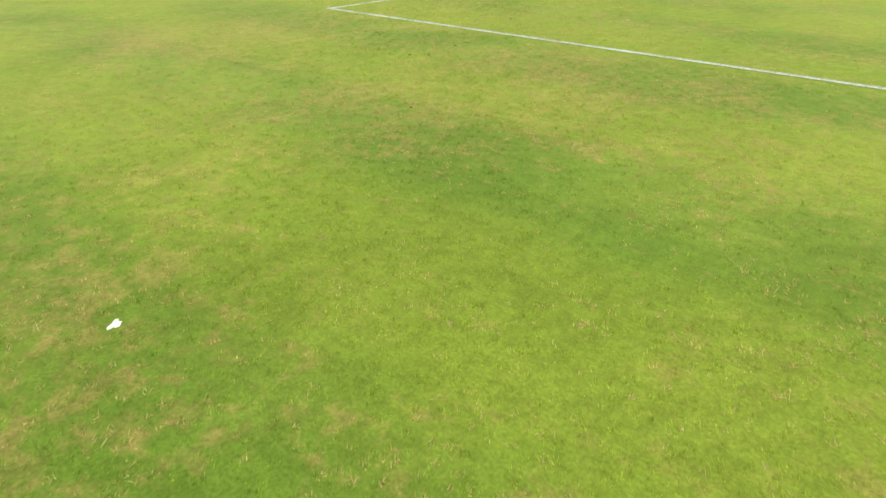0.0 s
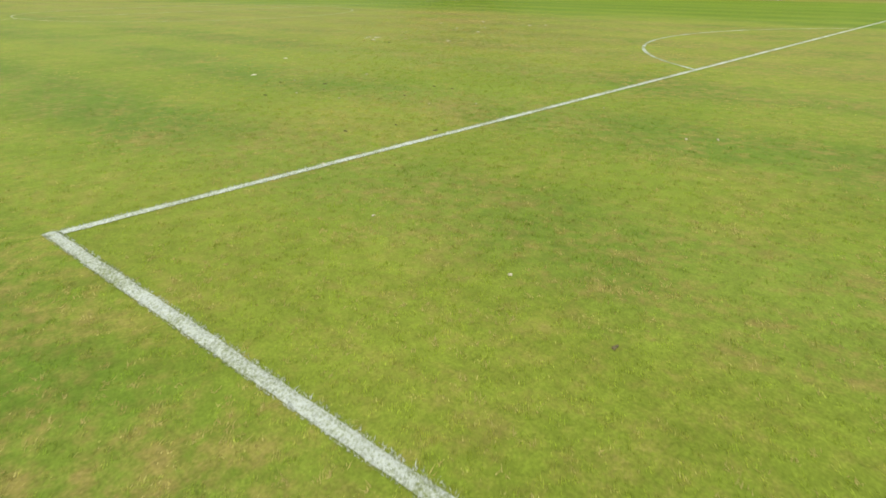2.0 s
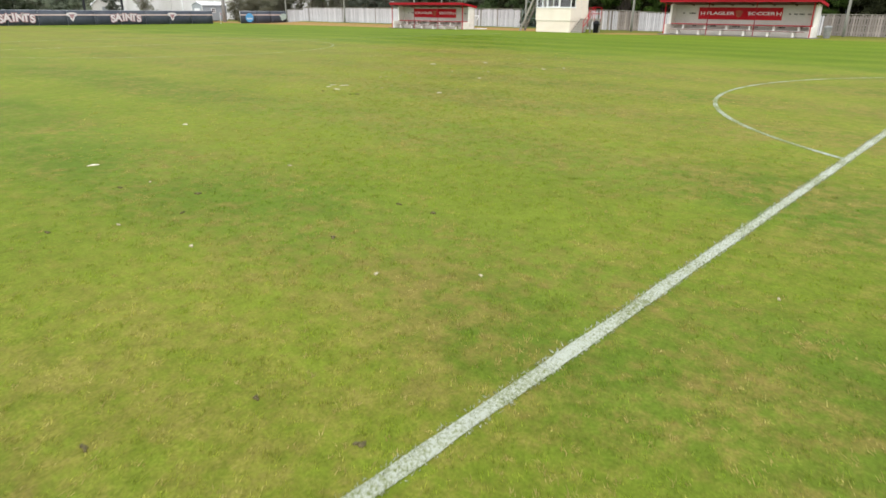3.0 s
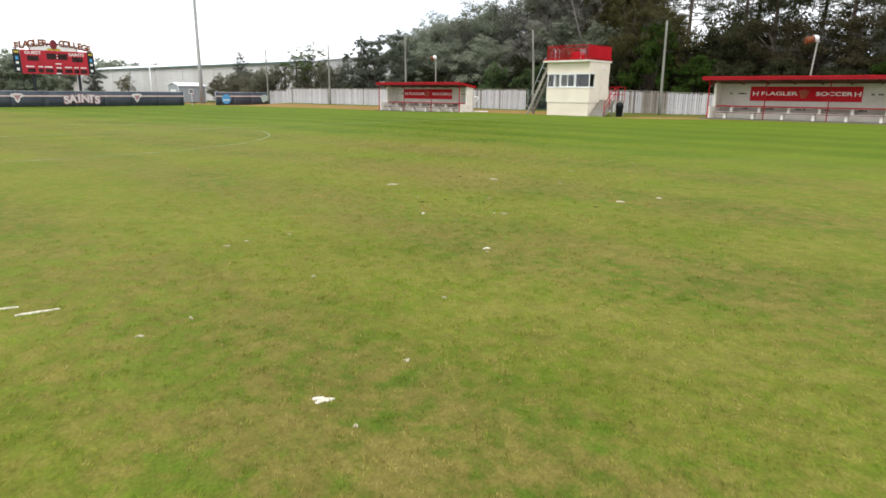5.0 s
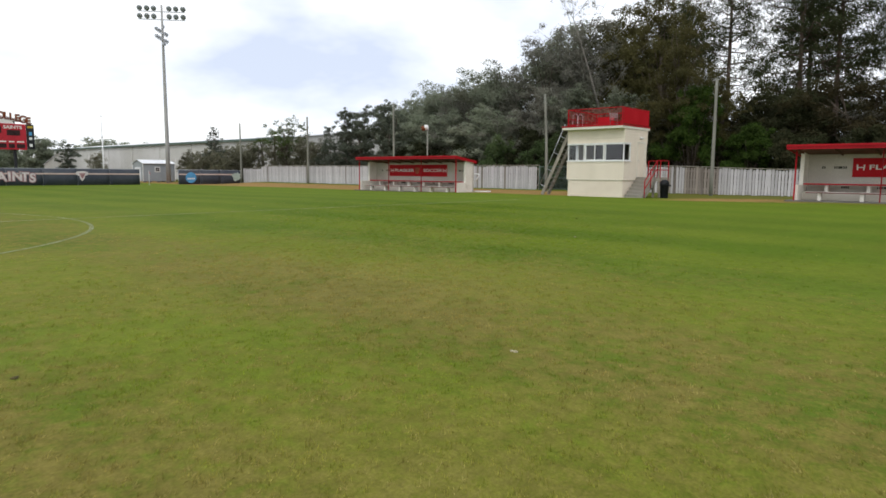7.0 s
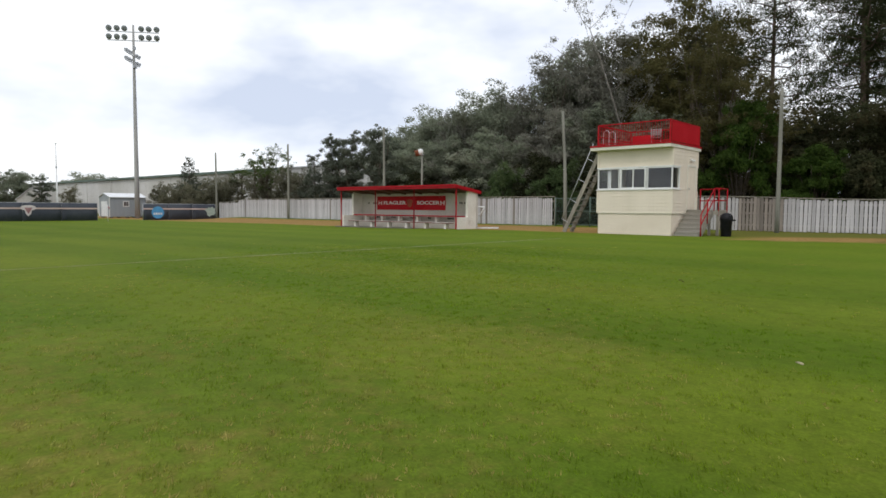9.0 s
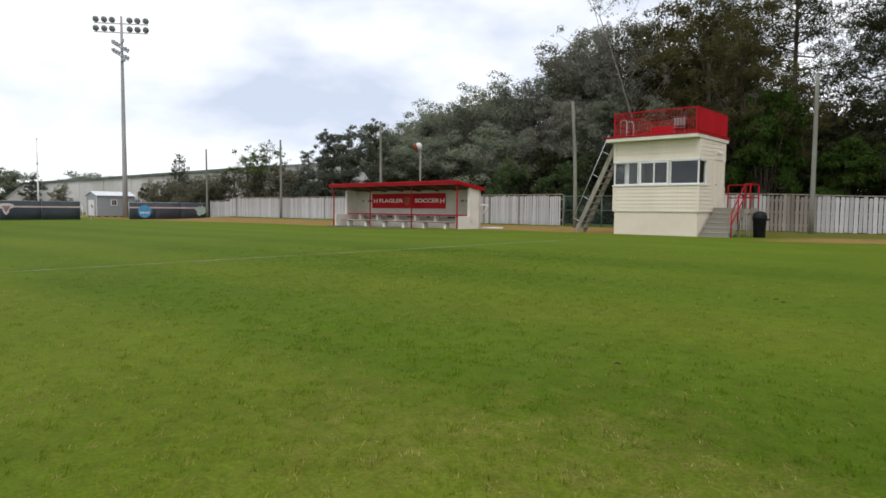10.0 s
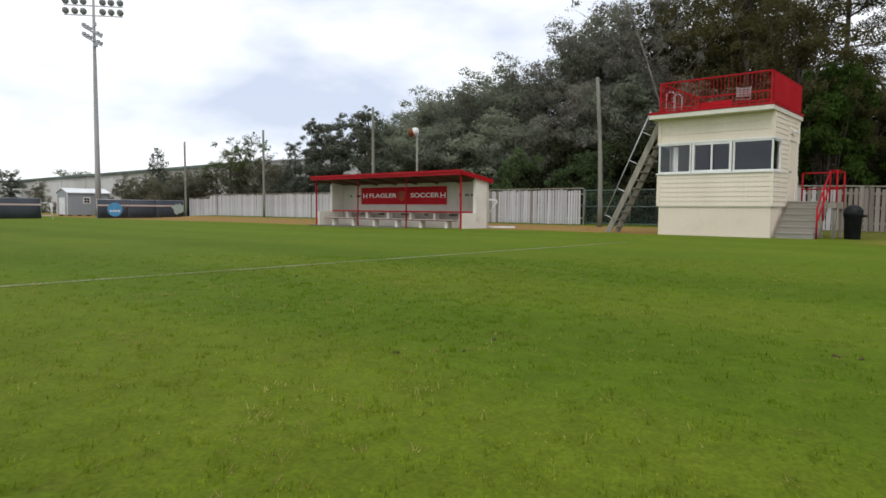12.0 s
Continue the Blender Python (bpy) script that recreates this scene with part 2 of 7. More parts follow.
def blade_mat():
    m, nt, bsdf = node_mat("grass_blade")
    tc = nt.nodes.new("ShaderNodeTexCoord")
    col, sep, mid, tuft, fine = grass_colour(nt, tc.outputs["Object"])
    rnd = nt.nodes.new("ShaderNodeNewGeometry").outputs["Random Per Island"]
    pale = math_node(nt, "ADD", math_node(nt, "MULTIPLY", rnd, 0.45), math_node(nt, "MULTIPLY", tuft.outputs["Fac"], 1.1))
    pale = math_node(nt, "ADD", pale, math_node(nt, "MULTIPLY", mid.outputs["Fac"], 0.8))
    col = blend(nt, ramp(nt, pale, 1.31, 1.56, 0.0, 0.8), col, (0.25, 0.222, 0.075))
    tone = ramp(nt, math_node(nt, "FRACT", math_node(nt, "MULTIPLY", rnd, 37.0)), 0.0, 1.0, 0.88, 1.45)
    grey = nt.nodes.new("ShaderNodeCombineColor")
    for k in ("Red", "Green", "Blue"):
        nt.links.new(tone, grey.inputs[k])
    col = blend(nt, 1.0, col, grey.outputs["Color"], "MULTIPLY")
    # thin blades pass as much light as they turn back, so both sides shine alike
    nt.nodes.remove(bsdf)
    near = nt.nodes.new("ShaderNodeBsdfDiffuse")
    far = nt.nodes.new("ShaderNodeBsdfTranslucent")
    both = nt.nodes.new("ShaderNodeAddShader")
    for k, (sh, z) in enumerate(((near, 1.0), (far, -1.0))):
        up = nt.nodes.new("ShaderNodeCombineXYZ")
        up.inputs["Z"].default_value = z
        nt.links.new(up.outputs["Vector"], sh.inputs["Normal"])
        nt.links.new(col, sh.inputs["Color"])
        nt.links.new(sh.outputs["BSDF"], both.inputs[k])
    nt.links.new(both.outputs["Shader"], nt.nodes["Material Output"].inputs["Surface"])
    return m


def straw_mat():
    """Dry blades, pale buff to brown, both sides lit alike."""
    m, nt, bsdf = node_mat("dry_blade")
    rnd = nt.nodes.new("ShaderNodeNewGeometry").outputs["Random Per Island"]
    tc = nt.nodes.new("ShaderNodeTexCoord")
    patch = tex(nt, "ShaderNodeTexNoise", tc.outputs["Object"], Scale=1.7, Detail=3.0)
    col = blend(nt, rnd, (0.14, 0.112, 0.03), (0.27, 0.23, 0.075))
    col = blend(nt, ramp(nt, patch.outputs["Fac"], 0.4, 0.65, 0.0, 0.7), col, (0.15, 0.14, 0.04))
    nt.nodes.remove(bsdf)
    near = nt.nodes.new("ShaderNodeBsdfDiffuse")
    far = nt.nodes.new("ShaderNodeBsdfTranslucent")
    both = nt.nodes.new("ShaderNodeAddShader")
    for k, (sh, z) in enumerate(((near, 1.0), (far, -1.0))):
        up = nt.nodes.new("ShaderNodeCombineXYZ")
        up.inputs["Z"].default_value = z
        nt.links.new(up.outputs["Vector"], sh.inputs["Normal"])
        nt.links.new(col, sh.inputs["Color"])
        nt.links.new(sh.outputs["BSDF"], both.inputs[k])
    nt.links.new(both.outputs["Shader"], nt.nodes["Material Output"].inputs["Surface"])
    return m


def line_mat(name, wear, tint=(0.37, 0.41, 0.36)):
    """Field paint on grass: chalky white broken up by the turf."""
    m, nt, bsdf = node_mat(name)
    tc = nt.nodes.new("ShaderNodeTexCoord")
    n1 = tex(nt, "ShaderNodeTexNoise", tc.outputs["Object"], Scale=62.0, Detail=5.0, Roughness=0.75)
    n2 = tex(nt, "ShaderNodeTexNoise", tc.outputs["Object"], Scale=1.4, Detail=3.0)
    w = math_node(nt, "ADD", math_node(nt, "MULTIPLY", n1.outputs["Fac"], 0.7), math_node(nt, "MULTIPLY", n2.outputs["Fac"], 0.3))
    col = blend(nt, ramp(nt, w, 0.66 - wear, 0.84 - wear), tint, (0.13, 0.155, 0.03))
    nt.links.new(col, bsdf.inputs["Base Color"])
    bsdf.inputs["Roughness"].default_value = 0.9
    b = nt.nodes.new("ShaderNodeBump")
    b.inputs["Strength"].default_value = 0.8
    b.inputs["Distance"].default_value = 0.015
    nt.links.new(n1.outputs["Fac"], b.inputs["Height"])
    nt.links.new(b.outputs["Normal"], bsdf.inputs["Normal"])
    return m


def glass_mat(name, tint):
    m, nt, bsdf = node_mat(name)
    bsdf.inputs["Base Color"].default_value = (*tint, 1)
    bsdf.inputs["Roughness"].default_value = 0.04
    bsdf.inputs["Transmission Weight"].default_value = 1.0
    bsdf.inputs["IOR"].default_value = 1.45
    return m


TURF = ground_mat()
BLADE = blade_mat()
STRAW = straw_mat()
PAINT_LINE = line_mat("line_paint", 0.215, (0.385, 0.41, 0.33))
WORN_LINE = line_mat("worn_line_paint", 0.285)
FADED_LINE = line_mat("faded_line_paint", 0.315, (0.38, 0.39, 0.26))
CHALK = surface("white_chalk_scrap", (0.7, 0.66, 0.54), (0.52, 0.48, 0.35), 30, 0.9, 90, 0.4)
FLECK = surface("pale_fleck", (0.47, 0.43, 0.3), (0.36, 0.32, 0.19), 30, 0.9, 90, 0.4)
CLOD = surface("dark_clod", (0.075, 0.066, 0.028), (0.11, 0.09, 0.04), 20, 0.95, 80, 0.5)
CREAM = surface("cream_siding_paint", (0.79, 0.71, 0.58), (0.75, 0.67, 0.545), 1.1, 0.6, 60, 0.08, dirt=(0.66, 0.6, 0.47), dirt_scale=0.9)
STUCCO = surface("cream_stucco", (0.78, 0.69, 0.565), (0.75, 0.66, 0.535), 0.8, 0.8, 90, 0.2, dirt=(0.69, 0.6, 0.48), dirt_scale=1.2)
TRIMW = surface("white_trim_paint", (0.8, 0.8, 0.78), (0.74, 0.74, 0.71), 2.0, 0.45, 50, 0.05)
FASCIA = surface("pale_fascia", (0.74, 0.71, 0.62), (0.68, 0.65, 0.55), 1.5, 0.6, 50, 0.08)
RED = surface("red_gloss_paint", (0.40, 0.009, 0.016), (0.34, 0.008, 0.014), 1.5, 0.65, 45, 0.08)
RED_POST = surface("dark_red_steel", (0.25, 0.008, 0.013), (0.2, 0.007, 0.011), 1.5, 0.5, 45, 0.08)
RED_ROOF = surface("red_roof_paint", (0.36, 0.011, 0.019), (0.29, 0.01, 0.016), 0.7, 0.7, 30, 0.1, dirt=(0.25, 0.05, 0.04), dirt_scale=1.1)
BENCHEDGE = surface("red_brown_edge", (0.2, 0.06, 0.05), (0.14, 0.055, 0.045), 2.0, 0.7, 40, 0.1)
# soffit and rafters: shade under the dugout roof painted in as dark brown
SOFFIT = surface("shade_brown_soffit", (0.15, 0.085, 0.065), (0.1, 0.06, 0.05), 0.8, 0.85, 30, 0.2, dirt=(0.07, 0.05, 0.045))
BANNER = surface("red_banner_vinyl", (0.46, 0.008, 0.015), (0.41, 0.007, 0.013), 0.6, 0.65, 25, 0.06)
LETTER = surface("white_letter_vinyl", (0.78, 0.77, 0.74), (0.72, 0.71, 0.68), 2.0, 0.5, 40, 0.03)
CRESTM = surface("rust_crest", (0.36, 0.09, 0.04), (0.28, 0.06, 0.035), 3.0, 0.5, 40, 0.03)
DARKMARK = surface("dark_stencil", (0.05, 0.05, 0.045), (0.08, 0.075, 0.06), 3.0, 0.7, 40, 0.03)
BLOCK = surface("painted_block", (0.79, 0.755, 0.68), (0.74, 0.7, 0.62), 1.2, 0.8, 50, 0.2, dirt=(0.55, 0.51, 0.43), dirt_scale=1.6)
# dugout inside paint is toned down: the roof's shade is put into its colour
WALLIN = surface("painted_plywood", (0.56, 0.52, 0.455), (0.5, 0.465, 0.4), 0.9, 0.7, 50, 0.15, dirt=(0.48, 0.44, 0.36), dirt_scale=1.1)
PLANK = surface("pale_bench_plank", (0.64, 0.62, 0.57), (0.54, 0.52, 0.46), 1.5, 0.75, 60, 0.2, stretch=(0.4, 4, 4))
CONC = surface("grey_concrete", (0.2, 0.19, 0.165), (0.15, 0.14, 0.125), 1.3, 0.9, 60, 0.3, dirt=(0.18, 0.17, 0.14))
TREAD = surface("weathered_step_board", (0.34, 0.315, 0.27), (0.27, 0.25, 0.21), 1.4, 0.85, 60, 0.25, stretch=(0.5, 3, 3))
TIMBER = surface("weathered_grey_timber", (0.36, 0.33, 0.27), (0.25, 0.23, 0.19), 1.2, 0.85, 40, 0.35, stretch=(4, 4, 0.5), dirt=(0.13, 0.12, 0.1))
POLEWOOD = surface("treated_pole_wood", (0.25, 0.25, 0.21), (0.19, 0.19, 0.16), 1.0, 0.85, 30, 0.4, stretch=(5, 5, 0.4), dirt=(0.17, 0.21, 0.145), dirt_scale=0.5)
FENCEM = surface("weathered_fence_board", (0.57, 0.555, 0.56), (0.46, 0.445, 0.445), 1.0, 0.9, 30, 0.35, stretch=(9, 9, 0.5), vary=0.14, dirt=(0.26, 0.235, 0.21), dirt_scale=1.4)
FENCEDARK = surface("dark_fence_board", (0.30, 0.265, 0.23), (0.215, 0.185, 0.16), 1.0, 0.9, 30, 0.35, stretch=(6, 6, 0.6), vary=0.3, dirt=(0.12, 0.1, 0.085), dirt_scale=0.8)
GALV = surface("galvanised_steel", (0.5, 0.51, 0.52), (0.42, 0.43, 0.44), 3.0, 0.45, 40, 0.06, metal=0.6)
CONCPOLE = surface("concrete_pole", (0.42, 0.415, 0.405), (0.34, 0.335, 0.325), 0.6, 0.85, 25, 0.15, stretch=(3, 3, 0.3), dirt=(0.27, 0.2, 0.165), dirt_scale=0.5)
LAMPGREY = surface("lamp_housing", (0.42, 0.43, 0.44), (0.34, 0.35, 0.36), 3.0, 0.4, 40, 0.05, metal=0.5)
LAMPGLASS = surface("lamp_lens", (0.25, 0.27, 0.28), (0.2, 0.22, 0.23), 4.0, 0.1, 40, 0.02)
PLASTW = surface("white_plastic", (0.8, 0.8, 0.79), (0.74, 0.74, 0.73), 3.0, 0.4, 40, 0.03)
RUSTLENS = surface("rust_brown_panel", (0.24, 0.08, 0.03), (0.16, 0.055, 0.026), 6.0, 0.5, 40, 0.05)
SHEDGREY = surface("grey_vinyl_siding", (0.34, 0.365, 0.38), (0.3, 0.32, 0.335), 1.0, 0.6, 40, 0.06)
ROOFW = surface("white_metal_roof", (0.78, 0.79, 0.8), (0.7, 0.71, 0.72), 1.0, 0.4, 30, 0.05)
METALW = surface("pale_metal_siding", (0.64, 0.63, 0.6), (0.55, 0.54, 0.5), 0.15, 0.6, 12, 0.1, dirt=(0.4, 0.38, 0.34), dirt_scale=0.5, stretch=(1, 1, 0.4))
GREENTRIM = surface("dull_green_trim", (0.12, 0.17, 0.14), (0.1, 0.145, 0.12), 1.0, 0.5, 20, 0.05)
NAVY = surface("navy_mesh_windscreen", (0.055, 0.062, 0.078), (0.075, 0.083, 0.098), 0.5, 0.85, 120, 0.3, dirt=(0.11, 0.115, 0.125), dirt_scale=0.7)
STRIPE = surface("cream_pink_stripe", (0.60, 0.47, 0.42), (0.52, 0.39, 0.34), 0.8, 0.8, 60, 0.1)
PINKLOGO = surface("faded_pink_print", (0.4, 0.24, 0.24), (0.3, 0.15, 0.155), 2.0, 0.8, 50, 0.1)
ORANGELET = surface("rust_letter", (0.26, 0.07, 0.03), (0.16, 0.045, 0.03), 1.2, 0.6, 40, 0.05)
PALEPRINT = surface("faded_white_print", (0.66, 0.6, 0.58), (0.56, 0.5, 0.49), 2.0, 0.8, 50, 0.1)
MAROON = surface("dark_red_print", (0.2, 0.035, 0.04), (0.16, 0.03, 0.035), 2.0, 0.7, 50, 0.1)
BLUEDISC = surface("blue_print", (0.10, 0.33, 0.58), (0.09, 0.29, 0.52), 2.0, 0.7, 50, 0.05)
PALEGREEN = surface("pale_green_print", (0.42, 0.48, 0.42), (0.34, 0.4, 0.35), 2.0, 0.8, 50, 0.1)
BLACKPL = surface("black_plastic", (0.009, 0.0095, 0.011), (0.015, 0.016, 0.018), 4.0, 0.45, 40, 0.06)
GREYPL = surface("grey_plastic", (0.33, 0.335, 0.33), (0.28, 0.285, 0.28), 4.0, 0.5, 40, 0.06)
SCORERED = surface("scoreboard_red", (0.46, 0.028, 0.042), (0.4, 0.025, 0.037), 0.8, 0.45, 30, 0.03)
SCOREDARK = surface("scoreboard_digit_window", (0.03, 0.012, 0.012), (0.045, 0.02, 0.02), 2.0, 0.35, 30, 0.03)
BLACKM = surface("black_sign_panel", (0.02, 0.02, 0.022), (0.03, 0.03, 0.032), 2.0, 0.5, 30, 0.03)
YELLOW = surface("yellow_print", (0.55, 0.4, 0.06), (0.48, 0.34, 0.05), 2.0, 0.5, 30, 0.03)
BARK = surface("grey_brown_bark", (0.14, 0.115, 0.09), (0.08, 0.065, 0.05), 2.0, 0.95, 14, 0.8, stretch=(3, 3, 0.6))
PALEBARK = surface("pale_grey_bark", (0.22, 0.2, 0.175), (0.14, 0.13, 0.115), 2.0, 0.95, 14, 0.5, stretch=(3, 3, 0.6))
PINEBARK = surface("pine_bark", (0.15, 0.11, 0.085), (0.085, 0.06, 0.05), 2.0, 0.95, 10, 0.8, stretch=(3, 3, 0.8))
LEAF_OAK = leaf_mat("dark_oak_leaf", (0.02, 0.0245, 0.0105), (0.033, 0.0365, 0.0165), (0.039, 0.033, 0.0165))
LEAF_OLIVE = leaf_mat("olive_brown_leaf", (0.0475, 0.044, 0.017), (0.0675, 0.06, 0.023), (0.0525, 0.054, 0.02))
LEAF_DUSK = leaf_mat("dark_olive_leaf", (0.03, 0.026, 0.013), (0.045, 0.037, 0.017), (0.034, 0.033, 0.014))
# leaf of the palms and thin row tree, lifted towards haze in its colour
LEAF_BUSH = leaf_mat("bush_leaf", (0.03, 0.046, 0.014), (0.046, 0.064, 0.02), (0.036, 0.046, 0.016))
LEAF_HOLLY = leaf_mat("glossy_green_leaf", (0.018, 0.038, 0.006), (0.042, 0.07, 0.012), (0.03, 0.048, 0.01))
LEAF_FRESH = leaf_mat("fresh_green_leaf", (0.04, 0.06, 0.024), (0.062, 0.09, 0.034), (0.052, 0.066, 0.028))
LEAF_SHRUB = leaf_mat("olive_shrub_leaf", (0.0825, 0.0825, 0.0525), (0.1075, 0.105, 0.07), (0.0925, 0.0825, 0.06))
# haze before the far left trees is put into the two pale colours below
LEAF_GREY = leaf_mat("grey_twig_leaf", (0.104, 0.103, 0.084), (0.12, 0.117, 0.095), (0.104, 0.106, 0.082))
LEAF_HAZED = leaf_mat("hazed_grey_green_leaf", (0.114, 0.13, 0.09), (0.132, 0.147, 0.103), (0.124, 0.125, 0.093))
LEAF_PINE = leaf_mat("pine_needle", (0.0225, 0.029, 0.013), (0.034, 0.041, 0.017), (0.04, 0.038, 0.018))
# leaf of the far evergreens, a little haze put into its colour
LEAF_CEDAR = leaf_mat("cedar_foliage", (0.058, 0.068, 0.05), (0.076, 0.084, 0.062), (0.064, 0.071, 0.052))
GLASS = glass_mat("window_glass", (0.9, 0.93, 0.93))
INDARK = surface("dark_room_lining", (0.16, 0.15, 0.135), (0.12, 0.115, 0.1), 1.0, 0.8, 30, 0.05)


# ---- mesh helpers ----
def box(bm, x0, x1, y0, y1, z0, z1, bevel=0.0):
    m = Matrix.LocRotScale(((x0 + x1) / 2, (y0 + y1) / 2, (z0 + z1) / 2), None, (abs(x1 - x0), abs(y1 - y0), abs(z1 - z0)))
    r = bmesh.ops.create_cube(bm, size=1.0, matrix=m)
    if bevel:
        edges = list({e for v in r["verts"] for e in v.link_edges})
        bmesh.ops.bevel(bm, geom=edges, offset=bevel, segments=2, affect="EDGES", profile=0.7)
    return bm


def tube(bm, p0, p1, r0, r1=None, n=10, caps=True):
    p0, p1 = Vector(p0), Vector(p1)
    r1 = r0 if r1 is None else r1
    d = p1 - p0
    q = d.to_track_quat("Z", "Y").to_matrix()
    rings = []
    for p, r in ((p0, r0), (p1, r1)):
        rings.append([bm.verts.new(p + q @ Vector((r * math.cos(2 * math.pi * i / n), r * math.sin(2 * math.pi * i / n), 0))) for i in range(n)])
    for i in range(n):
        f = bm.faces.new((rings[0][i], rings[0][(i + 1) % n], rings[1][(i + 1) % n], rings[1][i]))
        f.smooth = True
    if caps:
        bm.faces.new(rings[0][::-1])
        bm.faces.new(rings[1])
    return bm


def limb(bm, pts, r0, r1, n=7):
    """A bent, tapering limb through the points."""
    k = len(pts) - 1
    rings = []
    for i, p in enumerate(pts):
        a = pts[max(0, i - 1)]
        b = pts[min(k, i + 1)]
        q = (Vector(b) - Vector(a)).to_track_quat("Z", "Y").to_matrix()
        r = r0 + (r1 - r0) * i / k
        rings.append([bm.verts.new(Vector(p) + q @ Vector((r * math.cos(2 * math.pi * j / n), r * math.sin(2 * math.pi * j / n), 0))) for j in range(n)])
    for a, b in zip(rings, rings[1:]):
        for j in range(n):
            f = bm.faces.new((a[j], a[(j + 1) % n], b[(j + 1) % n], b[j]))
            f.smooth = True
    bm.faces.new(rings[-1])
    bm.faces.new(rings[0][::-1])


def bar(bm, p0, p1, w, h):
    """A square-edged bar from p0 to p1, w wide and h high."""
    p0, p1 = Vector(p0), Vector(p1)
    q = (p1 - p0).to_track_quat("Y", "Z").to_matrix()
    ends = [[bm.verts.new(p + q @ Vector((a * w / 2, 0, b * h / 2))) for a, b in ((-1, -1), (1, -1), (1, 1), (-1, 1))] for p in (p0, p1)]
    for i in range(4):
        bm.faces.new((ends[0][i], ends[0][(i + 1) % 4], ends[1][(i + 1) % 4], ends[1][i]))
    bm.faces.new(ends[0][::-1])
    bm.faces.new(ends[1])
    return bm


def lathe(bm, profile, n=24, at=(0, 0, 0), axis=None):
    q = Matrix.Identity(3) if axis is None else Vector(axis).to_track_quat("Z", "Y").to_matrix()
    rings = []
    for r, z in profile:
        rings.append([bm.verts.new(Vector(at) + q @ Vector((r * math.cos(2 * math.pi * i / n), r * math.sin(2 * math.pi * i / n), z))) for i in range(n)])
    for a, b in zip(rings, rings[1:]):
        for i in range(n):
            f = bm.faces.new((a[i], a[(i + 1) % n], b[(i + 1) % n], b[i]))
            f.smooth = True
    bm.faces.new(rings[0][::-1])
    bm.faces.new(rings[-1])
    return bm


def plate(bm, outline, o, u, v, thick):
    """A flat plate with the given outline (in metres along u and v from o), thick metres deep."""
    o, u, v = Vector(o), Vector(u).normalized(), Vector(v).normalized()
    n = u.cross(v)
    front = [bm.verts.new(o + u * a + v * b + n * thick) for a, b in outline]
    back = [bm.verts.new(o + u * a + v * b) for a, b in outline]
    bm.faces.new(front)
    bm.faces.new(back[::-1])
    k = len(outline)
    for i in range(k):
        bm.faces.new((back[i], back[(i + 1) % k], front[(i + 1) % k], front[i]))
    return bm


def mesh_of(name, bm, material):
    bmesh.ops.recalc_face_normals(bm, faces=bm.faces[:])
    me = bpy.data.meshes.new(name)
    bm.to_mesh(me)
    bm.free()
    me.materials.append(material)
    return me


def part(name, bm, material, parent, label=""):
    ob = new(name, mesh_of(name, bm, material))
    if parent is not None:
        ob.parent = parent
    if label:
        ob["label"] = label
    return ob


def thing(name, at, label, category, group="", kind=""):
    ob = new(name)
    ob.empty_display_size = 0.2
    ob.location = at
    return tagged(ob, label, category, group, kind)


def solo(name, bm, material, at, label, category, group="", kind=""):
    ob = new(name, mesh_of(name, bm, material))
    ob.location = at
    return tagged(ob, label, category, group, kind)


def quads(name, verts, n_each, material, normals=None):
    """A mesh from an array of corners, every n_each of them one face, with a normal for each face if given."""
    verts = np.asarray(verts, dtype=np.float32).reshape(-1, 3)
    k = len(verts) // n_each
    me = bpy.data.meshes.new(name)
    me.vertices.add(len(verts))
    me.vertices.foreach_set("co", verts.ravel())
    me.loops.add(len(verts))
    me.loops.foreach_set("vertex_index", np.arange(len(verts), dtype=np.int32))
    me.polygons.add(k)
    me.polygons.foreach_set("loop_start", np.arange(0, len(verts), n_each, dtype=np.int32))
    me.update(calc_edges=True)
    if normals is not None:
        me.normals_split_custom_set_from_vertices(np.repeat(normals, n_each, axis=0).tolist())
    me.materials.append(material)
    return me


def words(text, size, material, parent, m, name="lettering", extrude=0.004, label="", stretch=1.0, bold=0.0):
    """Raised lettering in the built-in font, turned into a mesh."""
    cu = bpy.data.curves.new(name, "FONT")
    cu.body = text
    cu.size = size
    cu.align_x, cu.align_y = "CENTER", "CENTER"
    cu.extrude = extrude
    cu.offset = bold
    tmp = bpy.data.objects.new(name, cu)
    me = bpy.data.meshes.new_from_object(tmp)
    bpy.data.objects.remove(tmp)
    bpy.data.curves.remove(cu)
    me.materials.clear()
    me.materials.append(material)
    me.transform(Matrix.Diagonal((stretch, 1, 1, 1)))
    ob = new(name, me)
    ob.parent = parent
    ob.matrix_basis = m
    if label:
        ob["label"] = label
    return ob


def smooth(a, b, t):
    t = min(1.0, max(0.0, (t - a) / (b - a)))
    return t * t * (3 - 2 * t)


def gz(x, y):
    """Height of the ground: the pitch is nearly level and falls away a little to the west."""
    fall = -0.17 * smooth(-33, -52, x) - 0.12 * smooth(-56, -84, x)
    back = smooth(57.5, 62.5, y)
    rise = 0.1 * smooth(-30, -16, x) * smooth(46, 54, y)
    edge = -0.05 * smooth(48, 54, y) * (1 - smooth(-28, -22, x)) * smooth(-40, -34, x)
    if x < -80:
        back = 0
    return fall * (1 - back) + rise * (1 - 0.5 * back) + edge * (1 - back)


